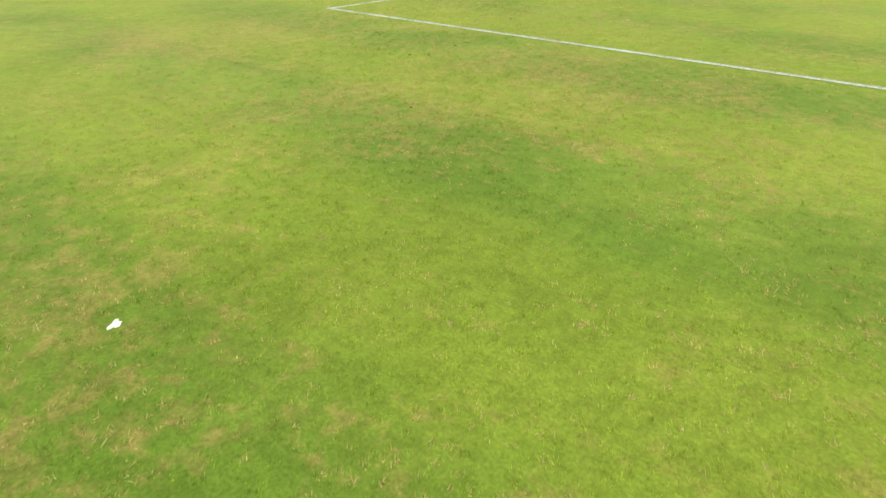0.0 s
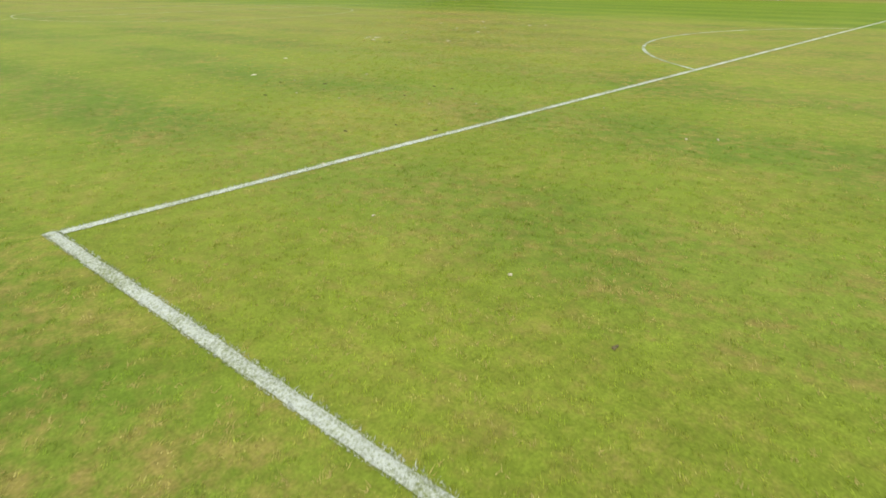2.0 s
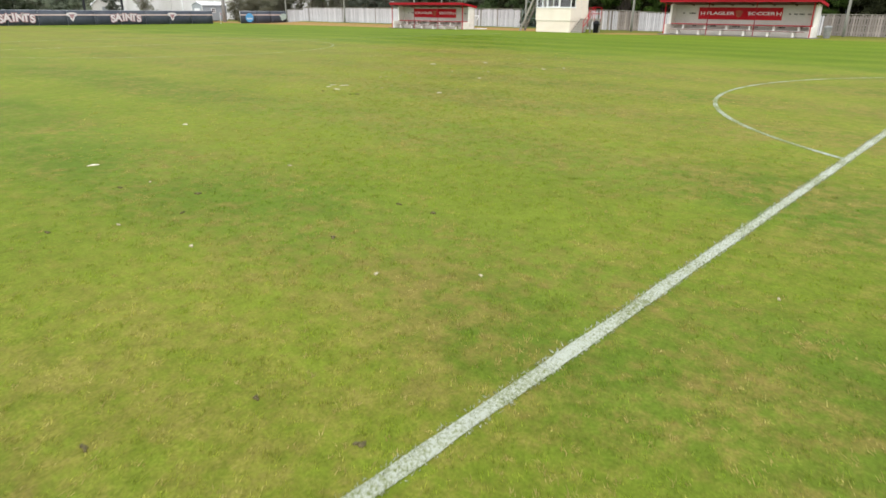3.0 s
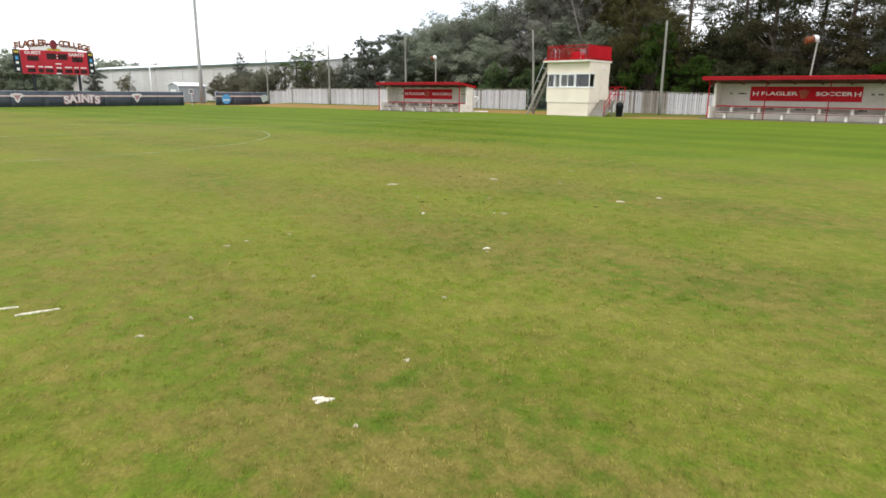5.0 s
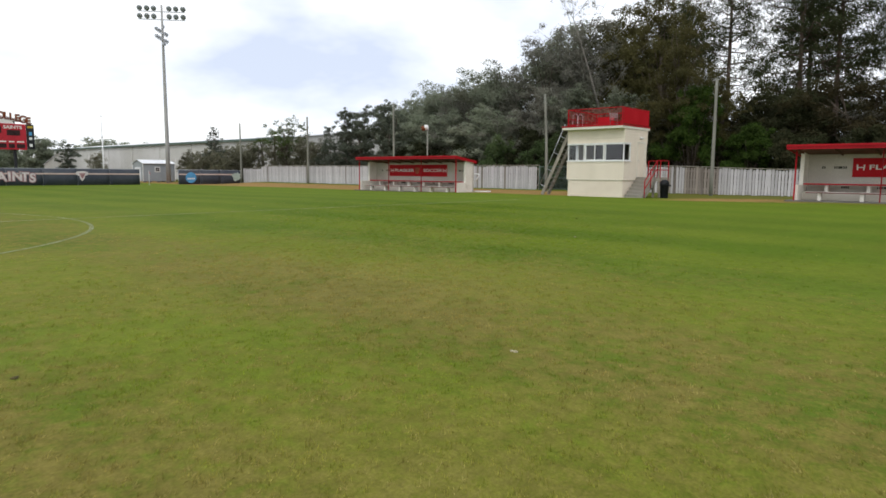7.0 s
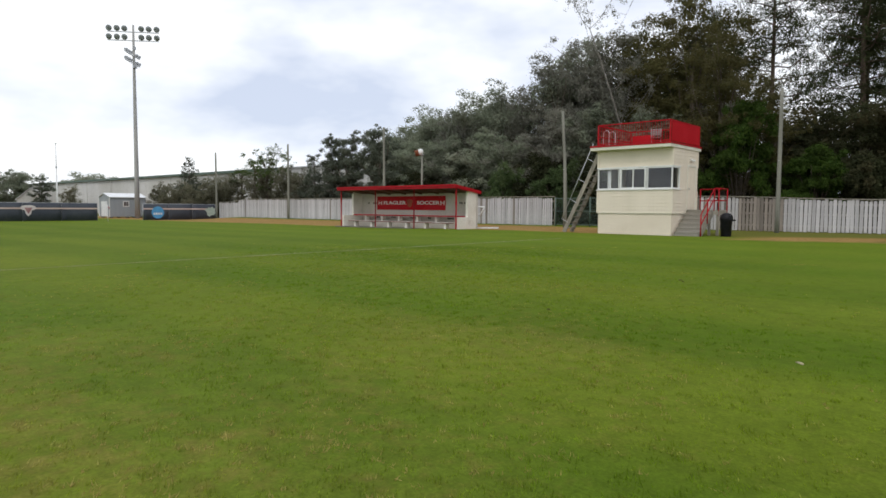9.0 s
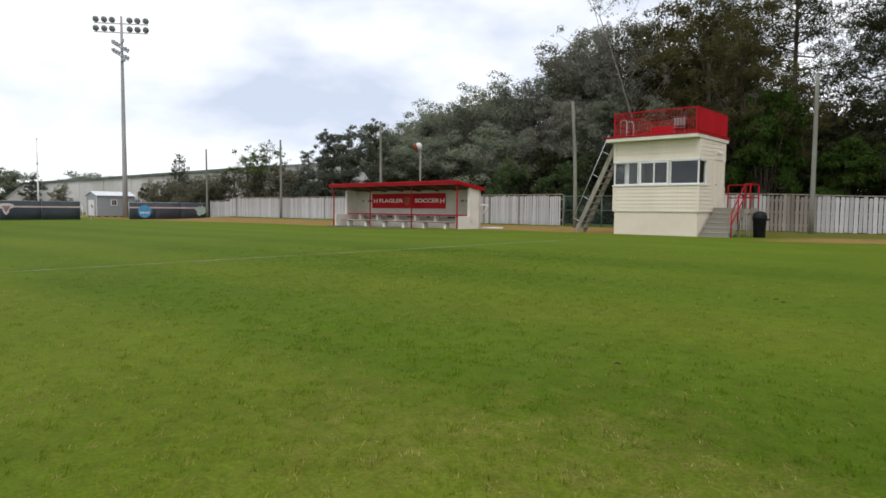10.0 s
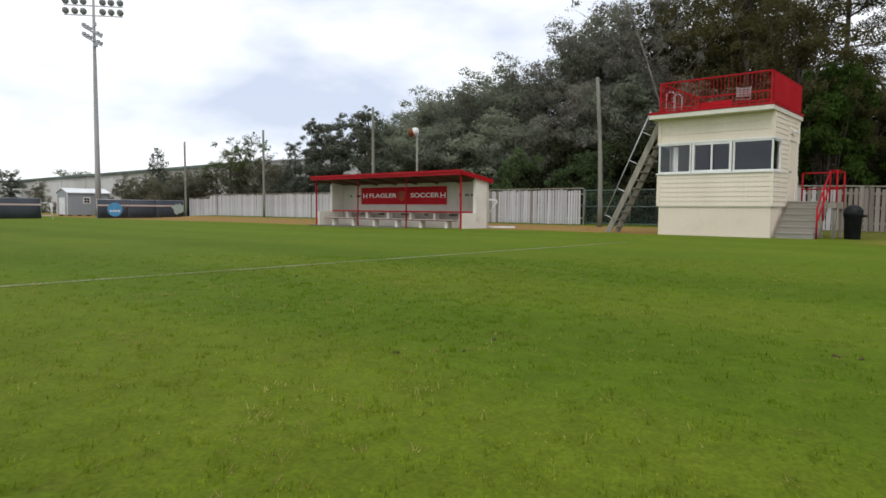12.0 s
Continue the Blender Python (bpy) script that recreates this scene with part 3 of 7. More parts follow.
# ---- ground ----
def build_ground():
    xs = [-1500, -600, -300, -200, -160] + list(np.arange(-130, 40, 2.5)) + [45, 70, 120, 250, 600, 1500]
    ys = [-1500, -600, -250, -100, -60] + list(np.arange(-30, 100, 2.5)) + [110, 160, 300, 700, 1500]
    bm = bmesh.new()
    grid = [[bm.verts.new((x, y, gz(x, y))) for y in ys] for x in xs]
    for i in range(len(xs) - 1):
        for j in range(len(ys) - 1):
            f = bm.faces.new((grid[i][j], grid[i + 1][j], grid[i + 1][j + 1], grid[i][j + 1]))
            f.smooth = True
    return solo("ground", bm, TURF, (0, 0, 0), "mown green turf with straw patches and a bare sandy strip", "ground", kind="structure")


build_ground()

LINE_W = 0.104
X_HALF, Y_MID, R_CIRC = -31.27, 18.0, 8.95


def ribbon(name, points, material, label, width=LINE_W, tufts=0):
    """A painted line on the grass: ragged edges, a few millimetres proud, with stiff painted blades in it."""
    rng = np.random.default_rng(len(points))
    bm = bmesh.new()
    rows = []
    e1 = e2 = 0.0
    for i, p in enumerate(points):
        e1, e2 = 0.8 * e1 + rng.normal(0, 0.0022), 0.8 * e2 + rng.normal(0, 0.0022)
        a = points[max(0, i - 1)]
        b = points[min(len(points) - 1, i + 1)]
        d = Vector((b[0] - a[0], b[1] - a[1], 0)).normalized()
        n = Vector((-d.y, d.x, 0))
        g = gz(*p)
        w1, w2 = width * 0.44 + e1, width * 0.44 + e2
        c = Vector((p[0], p[1], g))
        rows.append([bm.verts.new(c + n * w1 + Vector((0, 0, 0.004))), bm.verts.new(c + Vector((0, 0, 0.012))), bm.verts.new(c - n * w2 + Vector((0, 0, 0.004)))])
    for a, b in zip(rows, rows[1:]):
        bm.faces.new((a[0], a[1], b[1], b[0]))
        bm.faces.new((a[1], a[2], b[2], b[1]))
    line = solo(name, bm, material, (0, 0, 0), label, "field line", kind="structure")
    if not tufts:
        return line
    bm = bmesh.new()
    for _ in range(tufts):
        i = int(rng.integers(0, len(points) - 1))
        t = rng.random()
        p = Vector((*points[i], 0)).lerp(Vector((*points[i + 1], 0)), t)
        d = (Vector((*points[i + 1], 0)) - Vector((*points[i], 0))).normalized()
        p += Vector((-d.y, d.x, 0)) * float(np.clip(rng.normal(0, width * 0.4), -width * 0.58, width * 0.58))
        p.z = gz(p.x, p.y) + 0.004
        an = rng.random() * 6.283
        s = Vector((math.cos(an), math.sin(an), 0)) * 0.0035
        tip = p + Vector((rng.normal(0, 0.012), rng.normal(0, 0.012), 0.005 + rng.random() * 0.016))
        bm.faces.new((bm.verts.new(p - s), bm.verts.new(p + s), bm.verts.new(tip)))
    solo("painted_grass", bm, material, (0, 0, 0), "short paint-stiffened blades along the line", "grass", kind="stuff")
    return line


def run(a, b, step=0.14):
    k = int(max(abs(b[0] - a[0]), abs(b[1] - a[1])) / step)
    return [(a[0] + (b[0] - a[0]) * i / k, a[1] + (b[1] - a[1]) * i / k) for i in range(k + 1)]


ribbon("penalty_area_side_line", run((-0.06, 0), (16.5, 0), 0.1), PAINT_LINE, "fresh white painted line across the turf", tufts=14000)
ribbon("penalty_area_front_line", run((0, 0.06), (0, 40.3), 0.1), PAINT_LINE, "fresh white painted line along the penalty area", tufts=20000)
d_half = math.acos(5.49 / 9.32)
ribbon("penalty_arc", [(5.49 + 9.32 * math.cos(math.pi - d_half + 2 * d_half * i / 130), 20.16 + 9.32 * math.sin(math.pi - d_half + 2 * d_half * i / 130)) for i in range(131)], WORN_LINE, "white painted arc outside the penalty area")
ribbon("halfway_line", run((X_HALF, -10.5), (X_HALF, 47.8), 0.25), FADED_LINE, "faded white halfway line on the turf", width=0.095)
ribbon("centre_circle", [(X_HALF + R_CIRC * math.cos(2 * math.pi * i / 220), Y_MID + R_CIRC * math.sin(2 * math.pi * i / 220)) for i in range(221)], FADED_LINE, "faded white centre circle on the turf", width=0.095)


def fence_boards(name, x0, x1, y, pitch, dark_from, label, tall=lambda x: 1.0):
    """A close-board fence: every board its own piece, rails and posts behind."""
    root = thing(name, (x0, y, 0), label, "fence", kind="structure")
    rng = random.Random(int(abs(x0)))
    shapes = []
    for k in range(4):
        for mat in (FENCEM, FENCEDARK):
            bm = bmesh.new()
            h = 1.80 + 0.02 * k
            w = pitch * (0.76 + 0.04 * k)
            vs = [bm.verts.new(v) for v in ((-w / 2, 0, 0.03), (w / 2, 0, 0.03), (w / 2, 0, h - 0.035), (w / 2 - 0.03, 0, h), (-w / 2 + 0.03, 0, h), (-w / 2, 0, h - 0.035))]
            f = bm.faces.new(vs)
            ext = bmesh.ops.extrude_face_region(bm, geom=[f])
            bmesh.ops.translate(bm, verts=[v for v in ext["geom"] if isinstance(v, bmesh.types.BMVert)], vec=(0, 0.02, 0))
            shapes.append(mesh_of("board", bm, mat))
    n = int((x1 - x0) / pitch)
    for i in range(n):
        x = (i + 0.5) * pitch
        dark = dark_from(x0 + x)
        me = shapes[2 * rng.randrange(4) + (1 if rng.random() < dark else 0)]
        ob = new("board", me)
        ob.parent = root
        ob.location = (x, rng.choice((0.0, 0.004, 0.008)), gz(x0 + x, y) + rng.uniform(-0.02, 0.015))
        ob.scale = (1.0, 1.0, tall(x0 + x) * rng.uniform(0.99, 1.01))
        ob.rotation_euler = (rng.uniform(-0.008, 0.008), rng.uniform(-0.012, 0.012), rng.uniform(-0.02, 0.02))
    L = x1 - x0
    for z in (0.35, 1.0, 1.6):
        k = int(L / 2.4)
        bm = bmesh.new()
        for i in range(k):
            a, b = i * L / k, (i + 1) * L / k
            bar(bm, (a, 0.055, z * tall(x0 + a) + gz(x0 + a, y)), (b, 0.055, z * tall(x0 + b) + gz(x0 + b, y)), 0.04, 0.09)
        # dark rail colour stands in for the shadow in the gaps between boards
        part("rail", bm, FENCEDARK, root)
    for i in range(int(L / 2.4) + 1):
        bm = bmesh.new()
        box(bm, -0.05, 0.05, 0.08, 0.18, -0.1, 1.86, 0.008)
        p = part("post", bm, TIMBER, root)
        p.location = (i * L / int(L / 2.4), 0, gz(x0 + i * 2.4, y))
        p.scale = (1.0, 1.0, tall(x0 + i * L / int(L / 2.4)))
    bm = bmesh.new()
    k = int(L / 2.4)
    for i in range(k):
        a, b = i * L / k, (i + 1) * L / k
        bar(bm, (a, 0.03, 1.9 * tall(x0 + a) + gz(x0 + a, y)), (b, 0.03, 1.9 * tall(x0 + b) + gz(x0 + b, y)), 0.12, 0.045)
    part("cap_rail", bm, TIMBER, root)
    return root


# ---- score booth ----
def siding(root, p0, p1, z0, z1, out, course=0.15):
    """Lap boards between two corners of a wall; out is the way the wall faces."""
    p0, p1, out = Vector(p0), Vector(p1), Vector(out)
    k = max(1, round((z1 - z0) / course))
    h = (z1 - z0) / k
    bm = bmesh.new()
    d = p1 - p0
    prof = ((0.0, 0.0), (0.026, 0.0), (0.01, h), (0.0, h))
    ends = [[bm.verts.new(e + out * a + Vector((0, 0, b))) for a, b in prof] for e in (Vector((0, 0, 0)), d)]
    for i in range(4):
        bm.faces.new((ends[0][i], ends[0][(i + 1) % 4], ends[1][(i + 1) % 4], ends[1][i]))
    bm.faces.new(ends[0])
    bm.faces.new(ends[1][::-1])
    me = mesh_of("siding_board", bm, CREAM)
    for i in range(k):
        ob = new("siding_board", me)
        ob.parent = root
        ob.location = (p0.x, p0.y, z0 + i * h)


def build_booth():
    X, Y, Z = 3.59, 2.85, -0.07
    root = thing("score_booth", (-33.6, 54.87, Z), "cream two-level score booth with corner windows and red roof railing", "booth")
    sill, head, top, seam = 2.09, 3.05, 3.88, 0.97
    t = 0.1
    bm = bmesh.new()
    box(bm, 0.03, X - 0.03, 0.03, Y - 0.03, 0, seam)
    part("base_wall", bm, STUCCO, root, "smooth cream stucco base")
    bm = bmesh.new()
    box(bm, -0.012, X + 0.012, -0.012, Y + 0.012, seam, seam + 0.03)
    part("drip_edge", bm, FASCIA, root)
    walls = bmesh.new()
    box(walls, 0, X, 0, t, seam + 0.03, sill - 0.03)
    box(walls, 0, X, 0, t, head + 0.03, top)
    box(walls, 0, X, Y - t, Y, seam + 0.03, top)
    for x in (0, X - t):
        box(walls, x, x + t, t, Y - t, seam + 0.03, sill - 0.03)
        box(walls, x, x + t, t, Y - t, head + 0.03, top)
        box(walls, x, x + t, 0.75 if x else 1.1, 1.62 if x else Y - t, sill - 0.03, head + 0.03)
        if x:
            box(walls, x, x + t, 2.62, Y - t, sill - 0.03, head + 0.03)
    part("wall", walls, CREAM, root)
    bm = bmesh.new()
    box(bm, t + 0.004, X - t - 0.004, t + 0.004, Y - t - 0.004, 1.12, 1.18)
    box(bm, t + 0.004, X - t - 0.004, t + 0.004, Y - t - 0.004, top - 0.07, top - 0.01)
    box(bm, t + 0.004, X - t - 0.004, Y - t - 0.03, Y - t - 0.004, 1.2, top - 0.08)
    box(bm, t + 0.03, X - t - 0.03, 0.35, 0.9, 1.86, 1.9)
    part("interior_lining", bm, INDARK, root, "dim room behind the glass with a counter")
    # lap siding on the faces that show
    siding(root, (0, 0, 0), (X, 0, 0), seam + 0.03, sill - 0.03, (0, -1, 0))
    siding(root, (0, 0, 0), (X, 0, 0), head + 0.05, top, (0, -1, 0), 0.27)
    siding(root, (X, 0, 0), (X, 1.6, 0), seam + 0.03, sill - 0.03, (1, 0, 0))
    siding(root, (X, 0.78, 0), (X, 1.6, 0), sill - 0.03, head + 0.05, (1, 0, 0))
    siding(root, (X, 0, 0), (X, 1.6, 0), head + 0.05, top, (1, 0, 0))
    siding(root, (X, 1.6, 0), (X, 2.66, 0), 3.2, top, (1, 0, 0))
    siding(root, (X, 2.66, 0), (X, Y, 0), seam + 0.03, top, (1, 0, 0))
    siding(root, (0, Y, 0), (0, 0, 0), seam + 0.03, sill - 0.03, (-1, 0, 0))
    siding(root, (0, Y, 0), (0, 0, 0), head + 0.05, top, (-1, 0, 0))
    for x, y in ((0, 0), (X, 0), (X, Y), (0, Y)):
        for z0, z1 in ((seam + 0.03, sill - 0.055), (head + 0.055, top)):
            sx, sy = (1 if x else -1), (1 if y else -1)
            bm = bmesh.new()
            plate(bm, [(sx * 0.035, sy * 0.035), (-sx * 0.075, sy * 0.035), (-sx * 0.075, sy * 0.012), (sx * 0.012, sy * 0.012), (sx * 0.012, -sy * 0.075), (sx * 0.035, -sy * 0.075)], (x, y, z0), (1, 0, 0), (0, 1, 0), z1 - z0)
            part("corner_trim", bm, CREAM, root)
    bm = bmesh.new()
    box(bm, -0.06, X + 0.06, -0.07, 0.06, sill - 0.05, sill, 0.008)
    box(bm, X - 0.03, X + 0.06, 0.061, 0.82, sill - 0.05, sill, 0.008)
    box(bm, -0.06, 0.03, 0.061, 1.15, sill - 0.05, sill, 0.008)
    part("window_sill", bm, TRIMW, root, "white painted sill")
    bm = bmesh.new()
    box(bm, -0.045, X + 0.045, -0.045, 0.05, head, head + 0.05, 0.006)
    box(bm, X - 0.04, X + 0.045, 0.051, 0.8, head, head + 0.05, 0.006)
    box(bm, -0.045, 0.04, 0.051, 1.12, head, head + 0.05, 0.006)
    part("head_trim", bm, TRIMW, root, "white painted trim")

    def window(x0, x1, frame_w, middle):
        bm = bmesh.new()
        box(bm, x0, x0 + frame_w, -0.03, 0.06, sill + 0.001, head - 0.001, 0.005)
        box(bm, x1 - frame_w, x1, -0.03, 0.06, sill + 0.001, head - 0.001, 0.005)
        box(bm, x0 + frame_w, x1 - frame_w, -0.03, 0.06, sill + 0.001, sill + frame_w, 0.005)
        box(bm, x0 + frame_w, x1 - frame_w, -0.03, 0.06, head - frame_w, head - 0.001, 0.005)
        if middle:
            xm = (x0 + x1) / 2
            box(bm, xm - 0.025, xm + 0.025, -0.025, 0.05, sill + frame_w, head - frame_w, 0.004)
        w = part("window", bm, TRIMW, root, "white framed window")
        xs = ((x0, (x0 + x1) / 2), ((x0 + x1) / 2, x1)) if middle else ((x0, x1),)
        for a, b in xs:
            bm = bmesh.new()
            box(bm, a + frame_w * 0.9, b - frame_w * 0.9, 0.012, 0.02, sill + frame_w * 0.9, head - frame_w * 0.9)
            g = part("pane", bm, GLASS, w, "dark reflecting glass")
            g.visible_shadow = False

    window(0.005, 1.1, 0.045, False)
    window(1.13, 2.38, 0.075, True)
    window(2.42, X - 0.005, 0.045, False)
    # the returns of the corner windows
    for x, y1 in ((X, 0.75), (0, 1.1)):
        s = 1 if x else -1
        bm = bmesh.new()
        box(bm, x - 0.05, x + s * 0.03, y1 - 0.05, y1, sill + 0.001, head - 0.001, 0.005)
        box(bm, x - 0.04, x + s * 0.03, 0.07, y1 - 0.05, sill + 0.001, sill + 0.045)
        box(bm, x - 0.04, x + s * 0.03, 0.07, y1 - 0.05, head - 0.045, head - 0.001)
        w = part("window", bm, TRIMW, root, "white framed side window")
        bm = bmesh.new()
        box(bm, x - 0.008, x, 0.065, y1 - 0.045, sill + 0.04, head - 0.04)
        g = part("pane", bm, GLASS, w, "dark reflecting glass")
        g.visible_shadow = False
    bm = bmesh.new()
    for i in range(5):
        box(bm, 0.45 + 0.035 * i, 0.475 + 0.035 * i, 0.12 + 0.01 * (i % 2), 0.14 + 0.01 * (i % 2), sill + 0.05, head - 0.08)
    part("blind", bm, PLASTW, root, "white vertical blind drawn aside")
    # door to the landing
    bm = bmesh.new()
    box(bm, X - 0.06, X + 0.012, 1.68, 2.58, 1.18, 3.12, 0.01)
    for z0, z1 in ((1.3, 2.0), (2.15, 3.0)):
        for y0, y1 in ((1.78, 2.08), (2.18, 2.48)):
            box(bm, X + 0.008, X + 0.022, y0, y1, z0, z1, 0.006)
    door = part("door", bm, CREAM, root, "closed cream panel door")
    bm = bmesh.new()
    box(bm, X - 0.05, X + 0.035, 1.6, 1.675, 1.15, 3.2, 0.006)
    box(bm, X - 0.05, X + 0.035, 2.585, 2.66, 1.15, 3.2, 0.006)
    box(bm, X - 0.05, X + 0.035, 1.676, 2.584, 3.125, 3.2, 0.006)
    part("door_frame", bm, FASCIA, root)
    bm = bmesh.new()
    lathe(bm, ((0.012, 0), (0.014, 0.03), (0.03, 0.04), (0.034, 0.06), (0.02, 0.075)), 12, (X + 0.012, 1.78, 2.12), (1, 0, 0))
    part("door_knob", bm, GALV, door, "dull metal knob")
    bm = bmesh.new()
    box(bm, X + 0.03, X + 0.06, 1.88, 2.06, 3.38, 3.48, 0.01)
    for y in (1.9, 2.04):
        lathe(bm, ((0.02, 0), (0.035, 0.05), (0.06, 0.12), (0.055, 0.13)), 12, (X + 0.07, y, 3.44), (0.8, 0.3 if y > 2 else -0.3, -0.5))
    part("security_light", bm, PLASTW, root, "white twin floodlight over the door")
    # roof slab, fascia and railing
    bm = bmesh.new()
    box(bm, -0.2, X + 0.06, -0.42, Y + 0.25, top, top + 0.14, 0.012)
    part("roof_slab", bm, FASCIA, root, "pale flat roof slab")
    bm = bmesh.new()
    box(bm, -0.22, X + 0.08, -0.44, Y + 0.27, top + 0.141, top + 0.22, 0.012)
    part("roof_edge", bm, RED, root, "red painted roof edge")
    rz0, rz1 = top + 0.22, top + 1.15
    a, b, c, d = 0.16, X - 0.02, -0.34, Y + 0.15
    corners = ((a, c), (b, c), (b, d), (a, d))
    for i in range(4):
        p, q = Vector((*corners[i], 0)), Vector((*corners[(i + 1) % 4], 0))
        bm = bmesh.new()
        for z, w in ((rz1, 0.045), (rz0 + 0.42, 0.0 if i == 0 else 0.035), (rz0 + 0.07, 0.04)):
            if not w:
                continue
            bar(bm, (p.x, p.y, z), (q.x, q.y, z), w, w)
        part("rail", bm, RED, root, "red steel rail")
        n = round((q - p).length / (0.115 if i < 2 else 0.2))
        bm = bmesh.new()
        box(bm, -0.0075, 0.0075, -0.0075, 0.0075, rz0 + 0.08, rz1 - 0.02)
        me = mesh_of("baluster", bm, RED)
        for k in range(1, n):
            ob = new("baluster", me)
            ob.parent = root
            s = p.lerp(q, k / n)
            ob.location = (s.x, s.y, 0)
        for f in (0,):
            s = p.lerp(q, f)
            bm = bmesh.new()
            box(bm, s.x - 0.03, s.x + 0.03, s.y - 0.03, s.y + 0.03, rz0 - 0.01, rz1 + 0.02, 0.005)
            part("rail_post", bm, RED, root)
    bm = bmesh.new()
    box(bm, b + 0.03, b + 0.036, c + 0.1, d - 0.1, rz0 + 0.05, rz1 - 0.04)
    part("rail_banner", bm, BANNER, root, "plain red cloth tied along the railing")
    bm = bmesh.new()
    box(bm, a + 0.1, a + 1.2, d - 0.045, d - 0.039, rz0 + 0.05, rz1 - 0.2)
    part("rail_banner", bm, BANNER, root, "plain red cloth tied along the railing")
    # hooped grab rail where the ladder comes up
    for y in (0.35, 0.95):
        bm = bmesh.new()
        pts = [Vector((0.35, y, rz0 - 0.02)), Vector((0.35, y, rz0 + 0.62))]
        for k in range(9):
            an = math.pi * k / 8
            pts.append(Vector((0.2 + 0.15 * math.cos(an), y, rz0 + 0.62 + 0.15 * math.sin(an))))
        pts.append(Vector((0.05, y, rz0 - 0.02)))
        for p, q in zip(pts, pts[1:]):
            tube(bm, p, q, 0.02, n=8, caps=False)
        part("grab_rail", bm, GALV, root, "pale hooped grab rail")
    return root


build_booth()


def build_roof_chair():
    root = thing("folding_chair", (-31.3, 56.0, 4.03), "grey folding chair standing on the booth roof", "chair")
    bm = bmesh.new()
    box(bm, -0.22, 0.22, -0.2, 0.2, 0.43, 0.46, 0.012)
    part("seat", bm, GREYPL, root)
    bm = bmesh.new()
    for i in range(4):
        box(bm, -0.21, 0.21, 0.2 + 0.02 * i, 0.22 + 0.02 * i, 0.55 + 0.09 * i, 0.62 + 0.09 * i, 0.008)
    part("backrest", bm, GREYPL, root)
    for x in (-0.21, 0.21):
        bm = bmesh.new()
        tube(bm, (x, -0.28, 0), (x, 0.27, 0.92), 0.014, n=8)
        part("leg", bm, GALV, root)
        bm = bmesh.new()
        tube(bm, (x * 0.92, 0.26, 0), (x * 0.92, -0.18, 0.45), 0.014, n=8)
        part("leg", bm, GALV, root)
    root.rotation_euler = (0, 0, radians(200))
    root.scale = (1.0, 1.0, 0.82)


build_roof_chair()


def build_ladder():
    """The steep timber steps that lean on the booth's side, with a pipe handrail."""
    g = gz(-35.75, 55.7)
    root = thing("ship_ladder", (-35.65, 55.3, g), "steep weathered timber steps leaning on the booth", "ladder")
    run_x, rise = 1.95, 3.98
    for y in (0.0, 0.72):
        bm = bmesh.new()
        bar(bm, (0, y, 0.0), (run_x, y, rise), 0.05, 0.2)
        part("stringer", bm, TIMBER, root)
    bm = bmesh.new()
    box(bm, -0.1, 0.12, 0.03, 0.69, -0.02, 0.02, 0.004)
    me = mesh_of("tread", bm, TREAD)
    for i in range(14):
        ob = new("tread", me)
        ob.parent = root
        f = (i + 0.7) / 14
        ob.location = (run_x * f, 0, rise * f)
    off = Vector((-0.36, 0, 0.18))
    s, e = Vector((run_x * 0.12, -0.03, rise * 0.12)), Vector((run_x * 0.98, -0.03, rise * 1.03))
    bm = bmesh.new()
    tube(bm, s + off, e + off, 0.022, n=8)
    hand = part("handrail", bm, GALV, root, "pale pipe handrail")
    for f in (0.0, 0.27, 0.54, 0.81):
        bm = bmesh.new()
        p = s.lerp(e, f)
        tube(bm, p + off, p + Vector((0, 0.0, 0)), 0.018, n=8)
        part("strut", bm, GALV, hand)
    return root


build_ladder()


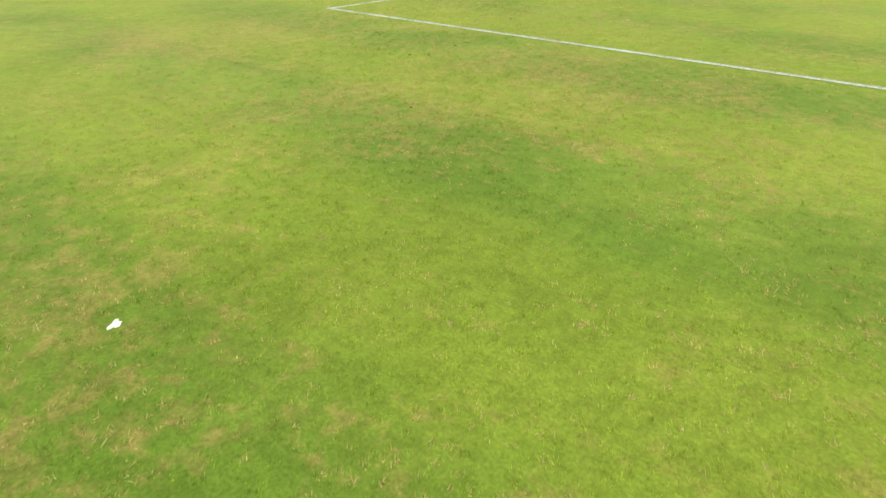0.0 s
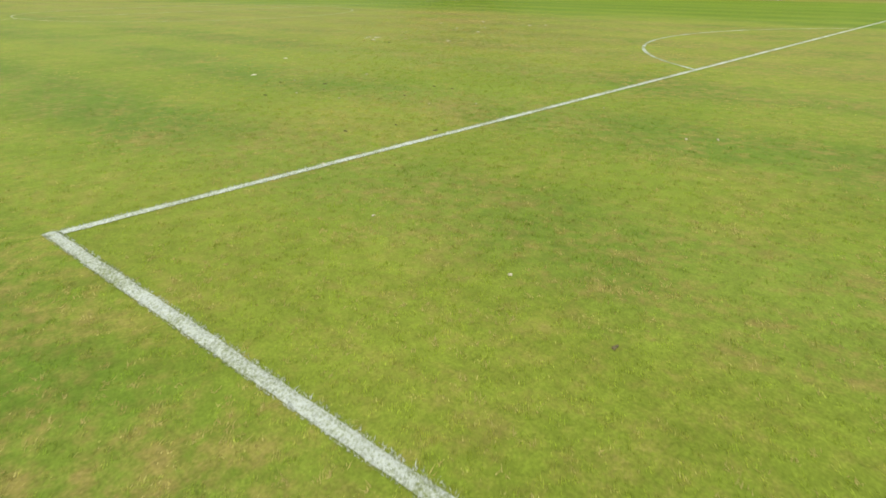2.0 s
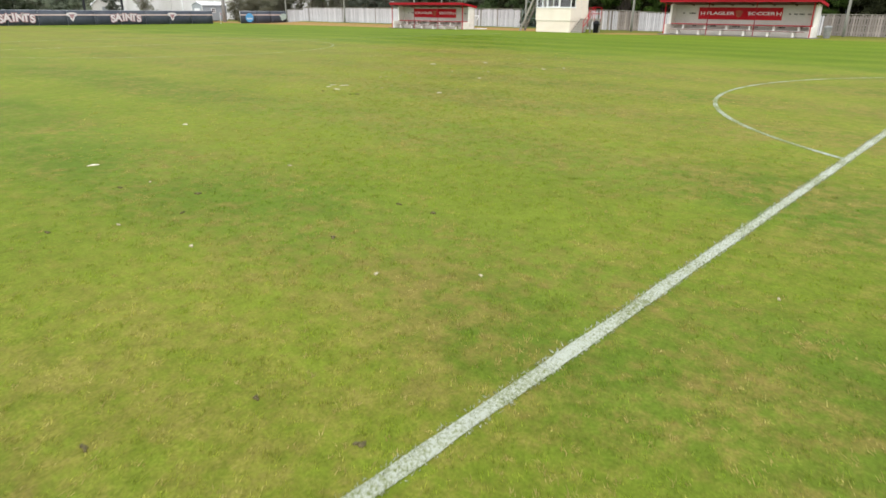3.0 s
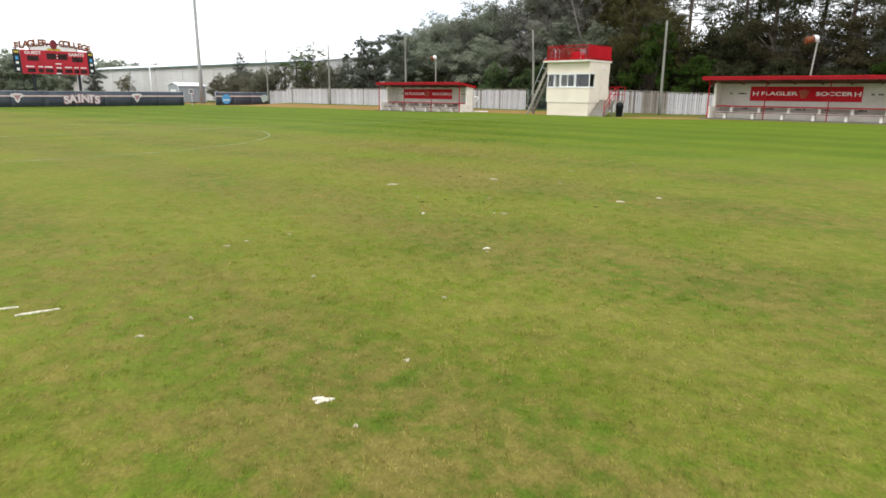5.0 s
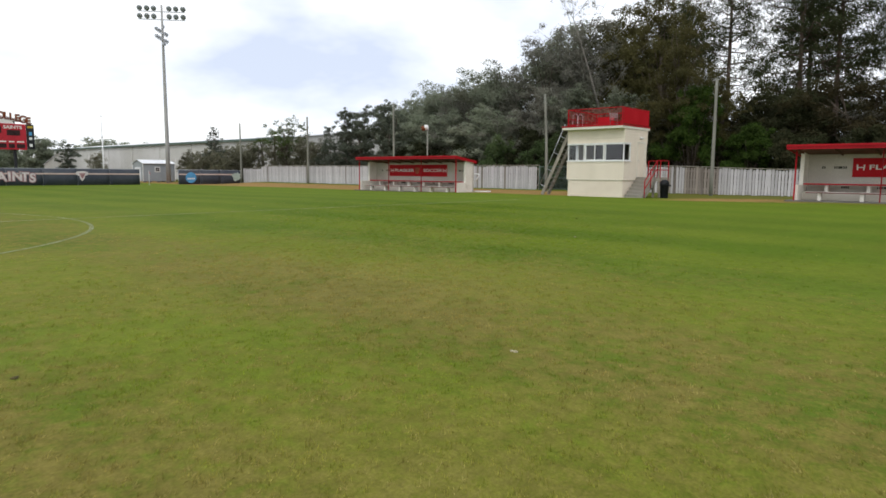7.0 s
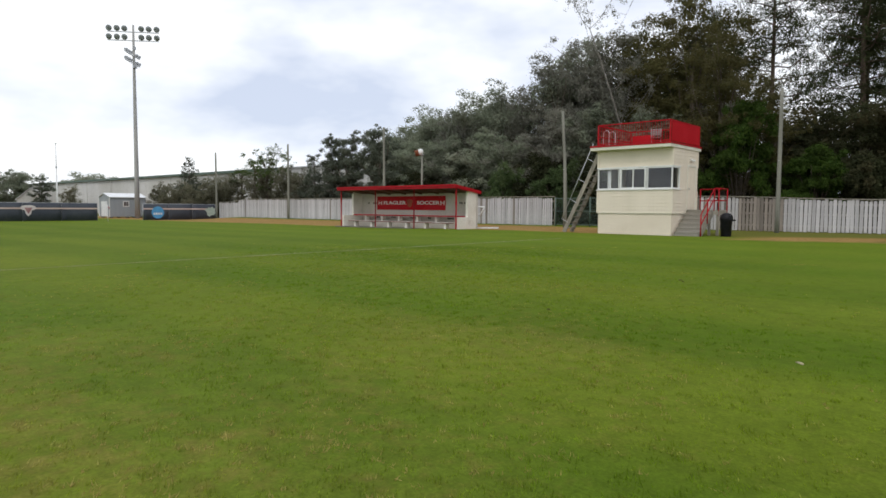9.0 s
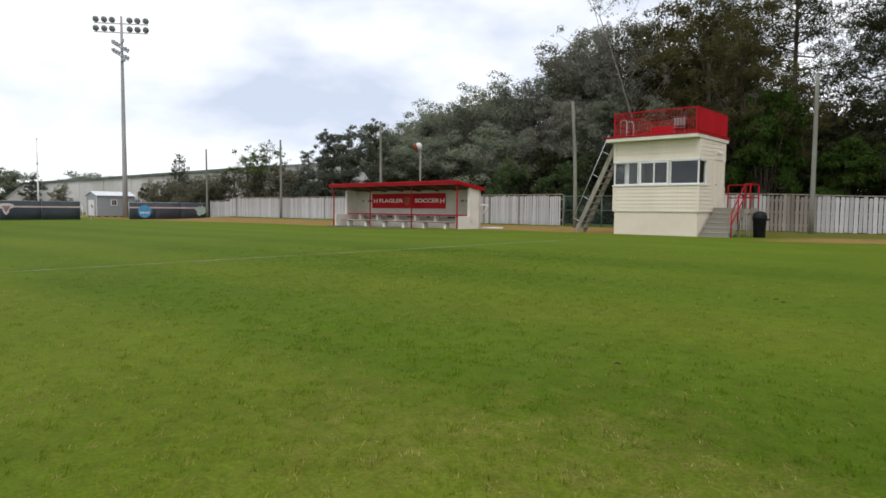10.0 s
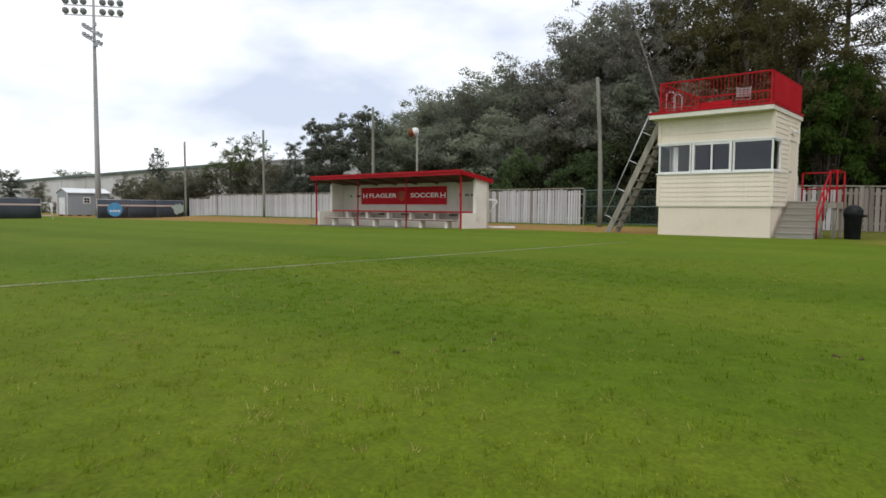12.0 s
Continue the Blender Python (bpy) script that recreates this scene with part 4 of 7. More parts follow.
def build_stairs():
    """Broad grey steps to the booth door, a timber landing and red pipe railings."""
    root = thing("entry_stairs", (-29.94, 54.9, -0.06), "grey board steps with red steel railing beside the booth", "stairs")
    n, rise, tread, w = 6, 0.193, 0.27, 1.06
    bm = bmesh.new()
    box(bm, 0.02, w, 0, 0.3, -0.02, 0.02, 0.006)
    me = mesh_of("step", bm, TREAD)
    bm = bmesh.new()
    box(bm, 0.03, w - 0.01, -0.012, 0.012, -rise, -0.021)
    mr = mesh_of("riser", bm, TREAD)
    for i in range(n):
        for kind, m, dy in (("step", me, 0.0), ("riser", mr, 0.03)):
            ob = new(kind, m)
            ob.parent = root
            ob.location = (0, 0.1 + i * tread + dy, (i + 1) * rise - 0.02)
    for x in (0.01, w + 0.02):
        bm = bmesh.new()
        outline = [(0.1, 0.0), (0.42, 0.0), (0.1 + n * tread, (n - 1) * rise - 0.1), (0.1 + n * tread, n * rise - 0.03)]
        for i in range(n - 1, -1, -1):
            outline += [(0.1 + i * tread + 0.02, (i + 1) * rise - 0.045), (0.1 + i * tread + 0.02, i * rise - 0.045 if i else 0.0)]
        plate(bm, outline[:-1], (x - 0.02, 0, 0), (0, 1, 0), (0, 0, 1), 0.03)
        part("stringer", bm, TIMBER, root)
    y0 = 0.1 + n * tread
    top = n * rise
    bm = bmesh.new()
    box(bm, 0.02, w + 0.25, 0, 0.135, -0.04, 0.0, 0.004)
    me = mesh_of("deck_board", bm, TREAD)
    for i in range(8):
        ob = new("deck_board", me)
        ob.parent = root
        ob.location = (0, y0 + 0.012 + i * 0.146, top - 0.001)
    for x, y in ((w + 0.2, y0 + 0.1), (w + 0.2, y0 + 1.1), (0.9, y0 + 0.1)):
        bm = bmesh.new()
        box(bm, x - 0.05, x + 0.05, y - 0.05, y + 0.05, -0.03, top - 0.05, 0.006)
        part("landing_leg", bm, TIMBER, root)
    bm = bmesh.new()
    box(bm, 0.05, w + 0.27, y0 - 0.02, y0 + 0.01, top - 0.22, top - 0.045)
    box(bm, w + 0.23, w + 0.26, y0 + 0.012, y0 + 1.18, top - 0.22, top - 0.045)
    part("landing_joist", bm, TIMBER, root)
    xr = w + 0.06
    posts = ((xr, 0.2, 0.0, 0.95), (xr, 0.95, 0.55, 1.62), (xr, y0 + 0.03, top - 0.05, top + 0.95), (w + 0.25, y0 + 1.14, top - 0.25, top + 0.95), (w + 0.25, y0 + 0.03, top - 0.25, top + 0.95), (0.1, y0 + 1.14, top - 0.03, top + 0.95))
    for x, y, z0, z1 in posts:
        bm = bmesh.new()
        tube(bm, (x, y, z0), (x, y, z1), 0.027, n=10)
        part("rail_post", bm, RED, root)
    rails = [((xr, 0.2, 0.95), (xr, y0 + 0.03, top + 0.95)), ((xr, 0.2, 0.5), (xr, y0 + 0.03, top + 0.5))]
    for z in (top + 0.95, top + 0.42):
        rails += [((xr, y0 + 0.03, z), (w + 0.25, y0 + 0.03, z)), ((w + 0.25, y0 + 0.03, z), (w + 0.25, y0 + 1.14, z)), ((w + 0.25, y0 + 1.14, z), (0.1, y0 + 1.14, z))]
    for p, q in rails:
        bm = bmesh.new()
        tube(bm, p, q, 0.024, n=10)
        part("handrail", bm, RED, root, "red steel pipe rail")
    return root


build_stairs()


# ---- dugouts ----
def build_dugout(x0, g, length, shift, over, front, rear, label):
    D = 1.75
    root = thing("dugout", (x0, 54.45, g), label, "dugout", "team dugouts")
    bm = bmesh.new()
    box(bm, -0.3, length + 0.3, -0.35, D + 0.2, -0.12, 0.03, 0.01)
    part("floor_slab", bm, CONC, root, "worn grey concrete slab")
    zf, zb = 2.42, 2.17
    bm = bmesh.new()
    box(bm, 0.0, length, D - 0.12, D, 0.03, zb)
    part("back_wall", bm, WALLIN, root, "off-white painted back wall")
    for i in range(1, 4):
        bm = bmesh.new()
        x = length * i / 4
        box(bm, x - 0.03, x + 0.03, D - 0.135, D - 0.121, 0.03, zb - 0.02)
        part("batten", bm, WALLIN, root)
    for x in (0.0, length - 0.16):
        bm = bmesh.new()
        box(bm, x, x + 0.16, 0.0, D - 0.13, 0.03, 0.74, 0.01)
        part("low_wall", bm, BLOCK, root, "white painted low end wall")
        bm = bmesh.new()
        plate(bm, [(0.85, 0.741), (D - 0.13, 0.741), (D - 0.13, zb - 0.01), (0.85, zb + 0.10)], (x, 0, 0), (0, 1, 0), (0, 0, 1), 0.16)
        part("end_wall", bm, BLOCK, root, "white painted end wall")
    # sloping roof with red edge
    y0, y1 = -front, D + rear
    bm = bmesh.new()
    plate(bm, [(y0 + 0.03, zf + 0.02), (y1 - 0.03, zb - 0.02), (y1 - 0.03, zb + 0.04), (y0 + 0.03, zf + 0.08)], (0.05 - over, 0, 0), (0, 1, 0), (0, 0, 1), length + 2 * over - 0.1)
    part("roof_deck", bm, RED_ROOF, root, "red painted roof")
    bm = bmesh.new()
    plate(bm, [(y0 + 0.05, zf - 0.005), (y1 - 0.06, zb - 0.045), (y1 - 0.06, zb - 0.024), (y0 + 0.05, zf + 0.016)], (0.06 - over, 0, 0), (0, 1, 0), (0, 0, 1), length + 2 * over - 0.12)
    part("soffit", bm, SOFFIT, root, "dark brown soffit, roof shade put into its colour")
    bm = bmesh.new()
    box(bm, -over, length + over, y0 - 0.045, y0 + 0.02, zf + 0.05, zf + 0.15, 0.008)
    part("drip_edge", bm, RED, root, "red drip edge")
    bm = bmesh.new()
    box(bm, 0.01 - over, length + over - 0.01, y0 - 0.015, y0 + 0.02, zf - 0.07, zf + 0.048, 0.006)
    part("fascia", bm, RED_ROOF, root, "red fascia board")
    for x in (-over, length + over - 0.04):
        bm = bmesh.new()
        plate(bm, [(y0 + 0.021, zf - 0.05), (y1, zb - 0.1), (y1, zb + 0.08), (y0 + 0.021, zf + 0.14)], (x, 0, 0), (0, 1, 0), (0, 0, 1), 0.04)
        part("fascia", bm, RED, root, "red fascia board")
    for i in range(8):
        bm = bmesh.new()
        x = 0.1 + (length - 0.2) * i / 7
        plate(bm, [(y0 + 0.04, zf - 0.09), (y1 - 0.1, zb - 0.12), (y1 - 0.1, zb - 0.03), (y0 + 0.04, zf + 0.01)], (x - 0.02, 0, 0), (0, 1, 0), (0, 0, 1), 0.04)
        part("rafter", bm, SOFFIT, root)
    for x in (0.03, 3.38, 6.77, length - 0.06):
        bm = bmesh.new()
        if x in (3.38, 6.77):
            box(bm, x - 0.025, x + 0.025, -0.11, -0.06, 0.02, zf - 0.03, 0.006)
            part("post", bm, RED_POST, root, "slim dark red steel post")
        else:
            box(bm, x - 0.03, x + 0.03, -0.12, -0.06, 0.02, zf - 0.03, 0.006)
            part("post", bm, RED, root, "slim red end post")
    # front bench and raised rear bench on painted blocks
    for row, (y, z, step) in enumerate(((0.38, 0.42, 0.03), (1.22, 0.80, 0.42))):
        if row:
            bm = bmesh.new()
            box(bm, 0.17, length - 0.17, 0.86, D - 0.13, 0.031, step)
            part("rear_step", bm, WALLIN, root, "pale painted step")
        for i in range(6):
            x = 1.0 + i * (length - 2.2) / 5 + 0.1 * row
            bm = bmesh.new()
            box(bm, x - 0.075, x + 0.075, y - 0.13, y + 0.16, step, z - 0.045, 0.01)
            part("bench_support", bm, BLOCK, root, "white painted block")
        for k in range(3):
            a = 0.45 + k * (length - 0.9) / 3
            b = a + (length - 0.9) / 3 - (0.35 if not row else 0.012)
            for y0, y1 in ((y - 0.2, y - 0.005), (y + 0.005, y + 0.17)):
                bm = bmesh.new()
                box(bm, a, b, y0, y1, z - 0.044, z, 0.006)
                part("bench_plank", bm, PLANK if not row else RED, root, "painted bench plank")
    bm = bmesh.new()
    box(bm, 0.17, length - 0.17, 0.86, 0.9, 0.74, 0.81, 0.006)
    part("bench_rail", bm, RED, root, "red painted rail")
    bm = bmesh.new()
    box(bm, 0.45, length - 0.45, 0.155, 0.178, 0.365, 0.41, 0.004)
    part("bench_edge", bm, BENCHEDGE, root, "dull red-brown bench edge")
    # banner with lettering on the back wall
    bx0, bx1, bz0, bz1, yb = shift, shift + 6.08, 1.12, 1.99, D - 0.15
    bm = bmesh.new()
    box(bm, bx0, bx1, yb, yb + 0.012, bz0, bz1)
    ban = part("banner", bm, BANNER, root, "red vinyl banner with white team lettering")
    zc = bz0 + 0.44
    words("FLAGLER", 0.3, LETTER, ban, pose(bx0 + 1.66, yb - 0.004, zc, 90), stretch=1.74, bold=0.006)
    words("SOCCER", 0.3, LETTER, ban, pose(bx0 + 4.64, yb - 0.004, zc, 90), stretch=1.66, bold=0.006)
    for xc in (0.32, 5.84):
        bm = bmesh.new()
        for s in (-1, 1):
            plate(bm, [(s * 0.09, -0.13), (s * 0.15, -0.13), (s * 0.17, 0.13), (s * 0.11, 0.13)], (bx0 + xc, yb - 0.0005, zc), (1, 0, 0), (0, 0, 1), 0.005)
        plate(bm, [(-0.1, -0.022), (0.1, -0.022), (0.1, 0.022), (-0.1, 0.022)], (bx0 + xc, yb - 0.0005, zc), (1, 0, 0), (0, 0, 1), 0.005)
        part("emblem", bm, LETTER, ban, "white barred emblem")
    bm = bmesh.new()
    plate(bm, [(-0.3, 0.1), (-0.2, 0.17), (0, 0.2), (0.2, 0.17), (0.3, 0.1), (0.22, -0.02), (0.17, -0.22), (0, -0.31), (-0.17, -0.22), (-0.22, -0.02)], (bx0 + 3.04, yb - 0.0005, zc + 0.03), (1, 0, 0), (0, 0, 1), 0.006)
    part("crest", bm, CRESTM, ban, "rust-coloured crest")
    # small stencilled marks, too small to read
    rng = random.Random(3)
    for xs, z in (((0.75, 1.25, 1.45, 8.5, 8.85, 9.2, 9.75), 1.5), ((1.6, 3.0, 3.3, 4.7, 5.1, 6.3, 7.9, 8.1, 9.4), 0.58)):
        for x in xs:
            bm = bmesh.new()
            for k in range(rng.randint(2, 4)):
                plate(bm, [(0.085 * k, 0), (0.085 * k + 0.06, 0), (0.085 * k + 0.06, 0.11), (0.085 * k, 0.11)], (x, D - 0.1215, z), (1, 0, 0), (0, 0, 1), 0.003)
            part("stencil_mark", bm, DARKMARK, root, "small dark stencilled bars")
    return root


build_dugout(-52.07, gz(-47, 54.6) - 0.01, 10.12, 1.68, 0.12, 0.32, 0.16, "white open dugout under a red sloping roof, two bench rows")
build_dugout(-21.2, gz(-16, 54.6) - 0.0, 10.55, 2.0, 0.3, 0.55, 0.3, "white open dugout under a red roof, red banner inside")


def build_post_lamp(x, y, h, lean, long, label):
    g = gz(x, y)
    root = thing("post_lamp", (x, y, g), label, "lamp", "post lamps behind the dugouts")
    bm = bmesh.new()
    tube(bm, (0, 0, -0.1), (0, 0, h - 0.1), 0.06, 0.05, 12)
    part("post", bm, POLEWOOD, root, "grey-green post")
    bm = bmesh.new()
    box(bm, -0.2, 0.12, -0.05, 0.05, h - 0.16, h - 0.08, 0.01)
    part("bracket", bm, GALV, root)
    bm = bmesh.new()
    lathe(bm, ((0.02, -0.2), (0.12, -0.18), (0.18, -0.09), (0.2, 0.06), (0.19, 0.07), (0.16, -0.04)), 20, (-0.14, -0.02, h + 0.05), (-0.8, -0.5, -0.3))
    part("hood", bm, PLASTW, root, "white rounded hood")
    bm = bmesh.new()
    q = Vector((-0.8, -0.5, -0.3)).normalized()
    c = Vector((-0.14, -0.02, h + 0.05)) + q * 0.02
    lathe(bm, ((0.15, 0.0), (0.185, 0.12), (0.2, long), (0.17, long)), 16, c, q)
    part("lens", bm, RUSTLENS, root, "rust-brown lens")
    root.rotation_euler = (0, radians(lean), 0)
    return root


build_post_lamp(-47.1, 56.9, 4.75, 0.0, 0.3, "white hooded lamp on a post behind the dugout")
build_post_lamp(-16.3, 56.9, 4.75, 3.6, 0.55, "white hooded lamp with rusty lens on a leaning post")


def build_wood_pole(x, y, h, lean, label):
    g = gz(x, y)
    root = thing("utility_pole", (x, y, g), label, "pole", "netting poles along the fence")
    bm = bmesh.new()
    lathe(bm, [(0.115 - 0.035 * a, a * (h + 0.2) - 0.2) for a in np.linspace(0, 1, 7)], 14)
    for v in bm.verts:
        a = max(0.0, v.co.z) / h
        v.co.x += lean * a * a * h
        v.co.y += 0.02 * math.sin(5 * a)
    part("shaft", bm, POLEWOOD, root)
    for z in (h * 0.5, h - 0.3):
        bm = bmesh.new()
        tube(bm, (lean * z * z / h, -0.13, z), (lean * z * z / h, -0.08, z), 0.02, n=8)
        part("bolt", bm, GALV, root)


for x, y, h, lean in ((-39.0, 60.9, 6.95, -0.04), (-27.5, 61.6, 7.0, 0.0), (-69.9, 62.5, 6.98, 0.0), (-83.3, 62.5, 7.2, 0.0), (-56.7, 62.5, 7.5, 0.0), (-10.1, 61.6, 7.2, 0.01)):
    build_wood_pole(x, y, h, lean, "weathered round wooden pole standing by the fence")


def build_bin(x, y, mat, dome, label):
    root = thing("trash_bin", (x, y, gz(x, y) - 0.01), label, "bin")
    bm = bmesh.new()
    root.scale = (0.84, 0.84, 0.93)
    lathe(bm, ((0.23, 0.0), (0.25, 0.02), (0.285, 0.72), (0.30, 0.73), (0.30, 0.78), (0.27, 0.78)), 24)
    part("body", bm, mat, root)
    bm = bmesh.new()
    if dome:
        lathe(bm, ((0.31, 0.76), (0.31, 0.86), (0.29, 0.96), (0.22, 1.05), (0.1, 1.1), (0.02, 1.11)), 24)
        part("dome_lid", bm, mat, root, "black domed lid")
        bm = bmesh.new()
        box(bm, 0.1, 0.42, -0.2, 0.12, 0.72, 0.8, 0.03)
        box(bm, 0.05, 0.34, -0.24, -0.16, 0.78, 0.95, 0.02)
        part("flap", bm, mat, root)
    else:
        lathe(bm, ((0.31, 0.78), (0.32, 0.8), (0.3, 0.85), (0.05, 0.9)), 24)
        part("lid", bm, mat, root)


build_bin(-28.05, 55.95, BLACKPL, True, "black plastic trash bin with domed lid on grass")
build_bin(-10.0, 56.0, GREYPL, False, "grey plastic trash bin beside the dugout")


def build_small_goal(x, y, rz, w, label):
    """A small portable goal of white pipe, with a bent rear frame."""
    root = thing("portable_goal", (x, y, gz(x, y)), label, "goal")
    h, d = 1.32, 0.95
    for s in (0, w):
        bm = bmesh.new()
        tube(bm, (s, 0, 0.03), (s, 0, h), 0.045, n=10)
        part("upright", bm, PLASTW, root)
        bm = bmesh.new()
        tube(bm, (s, 0, 0.04), (s, d + 0.35, 0.04), 0.03, n=10)
        part("side_bar", bm, PLASTW, root)
        bm = bmesh.new()
        limb(bm, [(s, 0, h - 0.02), (s, 0.48, h - 0.05), (s, 0.5, h - 0.1), (s, 0.2, h * 0.55)], 0.036, 0.034, 10)
        part("brace", bm, PLASTW, root)
    bm = bmesh.new()
    tube(bm, (0, 0, h), (w, 0, h), 0.045, n=10)
    part("crossbar", bm, PLASTW, root)
    bm = bmesh.new()
    tube(bm, (0, d + 0.35, 0.04), (w, d + 0.35, 0.04), 0.03, n=10)
    part("ground_bar", bm, PLASTW, root)
    root.rotation_euler = (0, 0, radians(rz))


build_small_goal(-43.0, 57.4, -53, 1.3, "small white pipe goal parked behind the dugout")
build_small_goal(-96.6, 53.3, 84, 1.7, "small white pipe goal standing beside the garden shed")


def build_chain_gate(x0, x1, y):
    root = thing("chain_link_gate", (x0, y, 0), "green chain-link gate between wooden fences", "gate")
    L = x1 - x0
    for x in (0.0, L * 0.5, L):
        bm = bmesh.new()
        tube(bm, (x, 0, -0.05), (x, 0, 1.86), 0.04, n=10)
        part("gate_post", bm, GREENTRIM, root)
    for z in (0.1, 0.95, 1.78):
        bm = bmesh.new()
        tube(bm, (0, 0, z), (L, 0, z), 0.025, n=8)
        part("gate_rail", bm, GREENTRIM, root)
    bm = bmesh.new()
    step = 0.09
    h = 1.66
    k = int((L + h) / step)
    for i in range(k):
        for s in (1, -1):
            a = i * step - (h if s > 0 else 0)
            p, q = [a, 0.1], [a + s * h, 0.1 + h]
            if s > 0:
                lo, hi = max(a, 0), min(a + h, L)
                if hi - lo < 0.05:
                    continue
                tube(bm, (lo, 0.0, 0.1 + lo - a), (hi, 0.0, 0.1 + hi - a), 0.003, n=3, caps=False)
            else:
                hi, lo = min(a, L), max(a - h, 0)
                if hi - lo < 0.05:
                    continue
                tube(bm, (hi, 0.004, 0.1 + a - hi), (lo, 0.004, 0.1 + a - lo), 0.003, n=3, caps=False)
    part("wire_mesh", bm, GREENTRIM, root, "diamond wire mesh")


build_chain_gate(-41.1, -36.1, 63.2)


# ---- windscreen fence and scoreboard at the far end ----
XS = -82.5


def arched(text, parent, size, y0, y1, z0, rise, material, x, stretch=1.0, name="letter", bold=0.03):
    """Letters one by one along a shallow arch on a panel that faces the pitch."""
    k = len(text)
    for i, ch in enumerate(text):
        f = (i + 0.5) / k
        if ch == " ":
            continue
        words(ch, size, material, parent, pose(x, y0 + (y1 - y0) * f, z0 + rise * (1 - (2 * f - 1) ** 2), 90, 0, 90) @ pose(0, 0, 0, 0, 0, -rise * 14 * (2 * f - 1)), name=name, stretch=stretch, bold=size * bold)


def build_windscreen(y0, y1, label):
    g = gz(XS, (y0 + y1) / 2)
    root = thing("windscreen_fence", (XS, y0, g), label, "fence", "windscreen fences at the pitch end")
    L, H = y1 - y0, 1.62
    n = max(2, round(L / 3.0))
    for i in range(n + 1):
        bm = bmesh.new()
        tube(bm, (-0.05, i * L / n, -0.1), (-0.05, i * L / n, H + 0.02), 0.035, n=10)
        part("post", bm, GALV, root)
    for i in range(n):
        bm = bmesh.new()
        a, b = i * L / n + 0.01, (i + 1) * L / n - 0.01
        k = 6
        rows = []
        for j in range(k + 1):
            yy = a + (b - a) * j / k
            sag = 0.012 * math.sin(3.7 * yy) + 0.03 * math.sin(math.pi * j / k)
            rows.append([bm.verts.new((sag * 0.5, yy, 0.03)), bm.verts.new((sag, yy, H * 0.5)), bm.verts.new((0.0, yy, H - 0.02 * math.sin(math.pi * j / k)))])
        for p, q in zip(rows, rows[1:]):
            for v in range(2):
                f = bm.faces.new((p[v], q[v], q[v + 1], p[v + 1]))
                f.smooth = True
        ext = bmesh.ops.extrude_face_region(bm, geom=bm.faces[:])
        bmesh.ops.translate(bm, verts=[v for v in ext["geom"] if isinstance(v, bmesh.types.BMVert)], vec=(-0.006, 0, 0))
        part("panel", bm, NAVY, root, "navy mesh windscreen panel")
    bm = bmesh.new()
    box(bm, 0.045, 0.052, 0.0, L, 1.06, 1.2)
    part("stripe", bm, STRIPE, root, "cream and orange stripe")
    bm = bmesh.new()
    tube(bm, (-0.05, 0, H), (-0.05, L, H), 0.025, n=8)
    part("top_rail", bm, GALV, root)
    return root, g


ws_main, g_main = build_windscreen(8.0, 50.15, "long navy windscreen fence with faded team lettering")
for yc in (11.2, 26.95, 38.7):
    arched("SAINTS", ws_main, 1.12, yc - 8.0 - 1.85, yc - 8.0 + 1.85, 0.64, 0.2, PINKLOGO, 0.058, 1.0, "letter_edge", 0.085)
    arched("SAINTS", ws_main, 1.12, yc - 8.0 - 1.85, yc - 8.0 + 1.85, 0.64, 0.2, PALEPRINT, 0.066, 1.0)
for yc in (18.9, 32.6, 44.55):
    bm = bmesh.new()
    plate(bm, [(-0.62, 0.16), (-0.5, 0.34), (-0.2, 0.4), (0.2, 0.4), (0.5, 0.34), (0.62, 0.16), (0.46, 0.0), (0.26, -0.06), (0.2, -0.34), (0.0, -0.58), (-0.2, -0.34), (-0.26, -0.06), (-0.46, 0.0)], (0.054, yc - 8.0, 1.0), (0, 1, 0), (0, 0, 1), 0.006)
    md = part("medallion", bm, PALEPRINT, ws_main, "faded pale pointed badge")
    bm = bmesh.new()
    plate(bm, [(-0.3, 0.2), (0.3, 0.2), (0.2, -0.02), (0.0, -0.36), (-0.2, -0.02)], (0.061, yc - 8.0, 1.0), (0, 1, 0), (0, 0, 1), 0.005)
    part("badge_inset", bm, PINKLOGO, md)
ws_side, g_side = build_windscreen(54.35, 61.9, "navy windscreen fence with a blue disc print")
bm = bmesh.new()
plate(bm, [(0.62 * math.cos(2 * math.pi * i / 28), 0.6 * math.sin(2 * math.pi * i / 28)) for i in range(28)], (0.054, 1.4, 0.77), (0, 1, 0), (0, 0, 1), 0.006)
disc = part("disc_print", bm, BLUEDISC, ws_side, "plain blue disc")
bm = bmesh.new()
for k in range(4):
    plate(bm, [(-0.43 + 0.23 * k, -0.1), (-0.27 + 0.23 * k, -0.1), (-0.25 + 0.23 * k, 0.08), (-0.41 + 0.23 * k, 0.08)], (0.061, 1.4, 0.66), (0, 1, 0), (0, 0, 1), 0.004)
part("disc_bar", bm, LETTER, disc, "row of pale bars across the disc")
bm = bmesh.new()
plate(bm, [(-0.6, 0.1), (-0.5, 0.3), (-0.28, 0.24), (-0.18, 0.42), (0.08, 0.34), (0.22, 0.5), (0.38, 0.3), (0.6, 0.34), (0.52, 0.02), (0.62, -0.12), (0.4, -0.4), (0.1, -0.44), (-0.1, -0.58), (-0.34, -0.4), (-0.36, -0.12)], (0.054, 6.95, 0.9), (0, 1, 0), (0, 0, 1), 0.006)
part("leaf_print", bm, PALEGREEN, ws_side, "pale green ragged print")


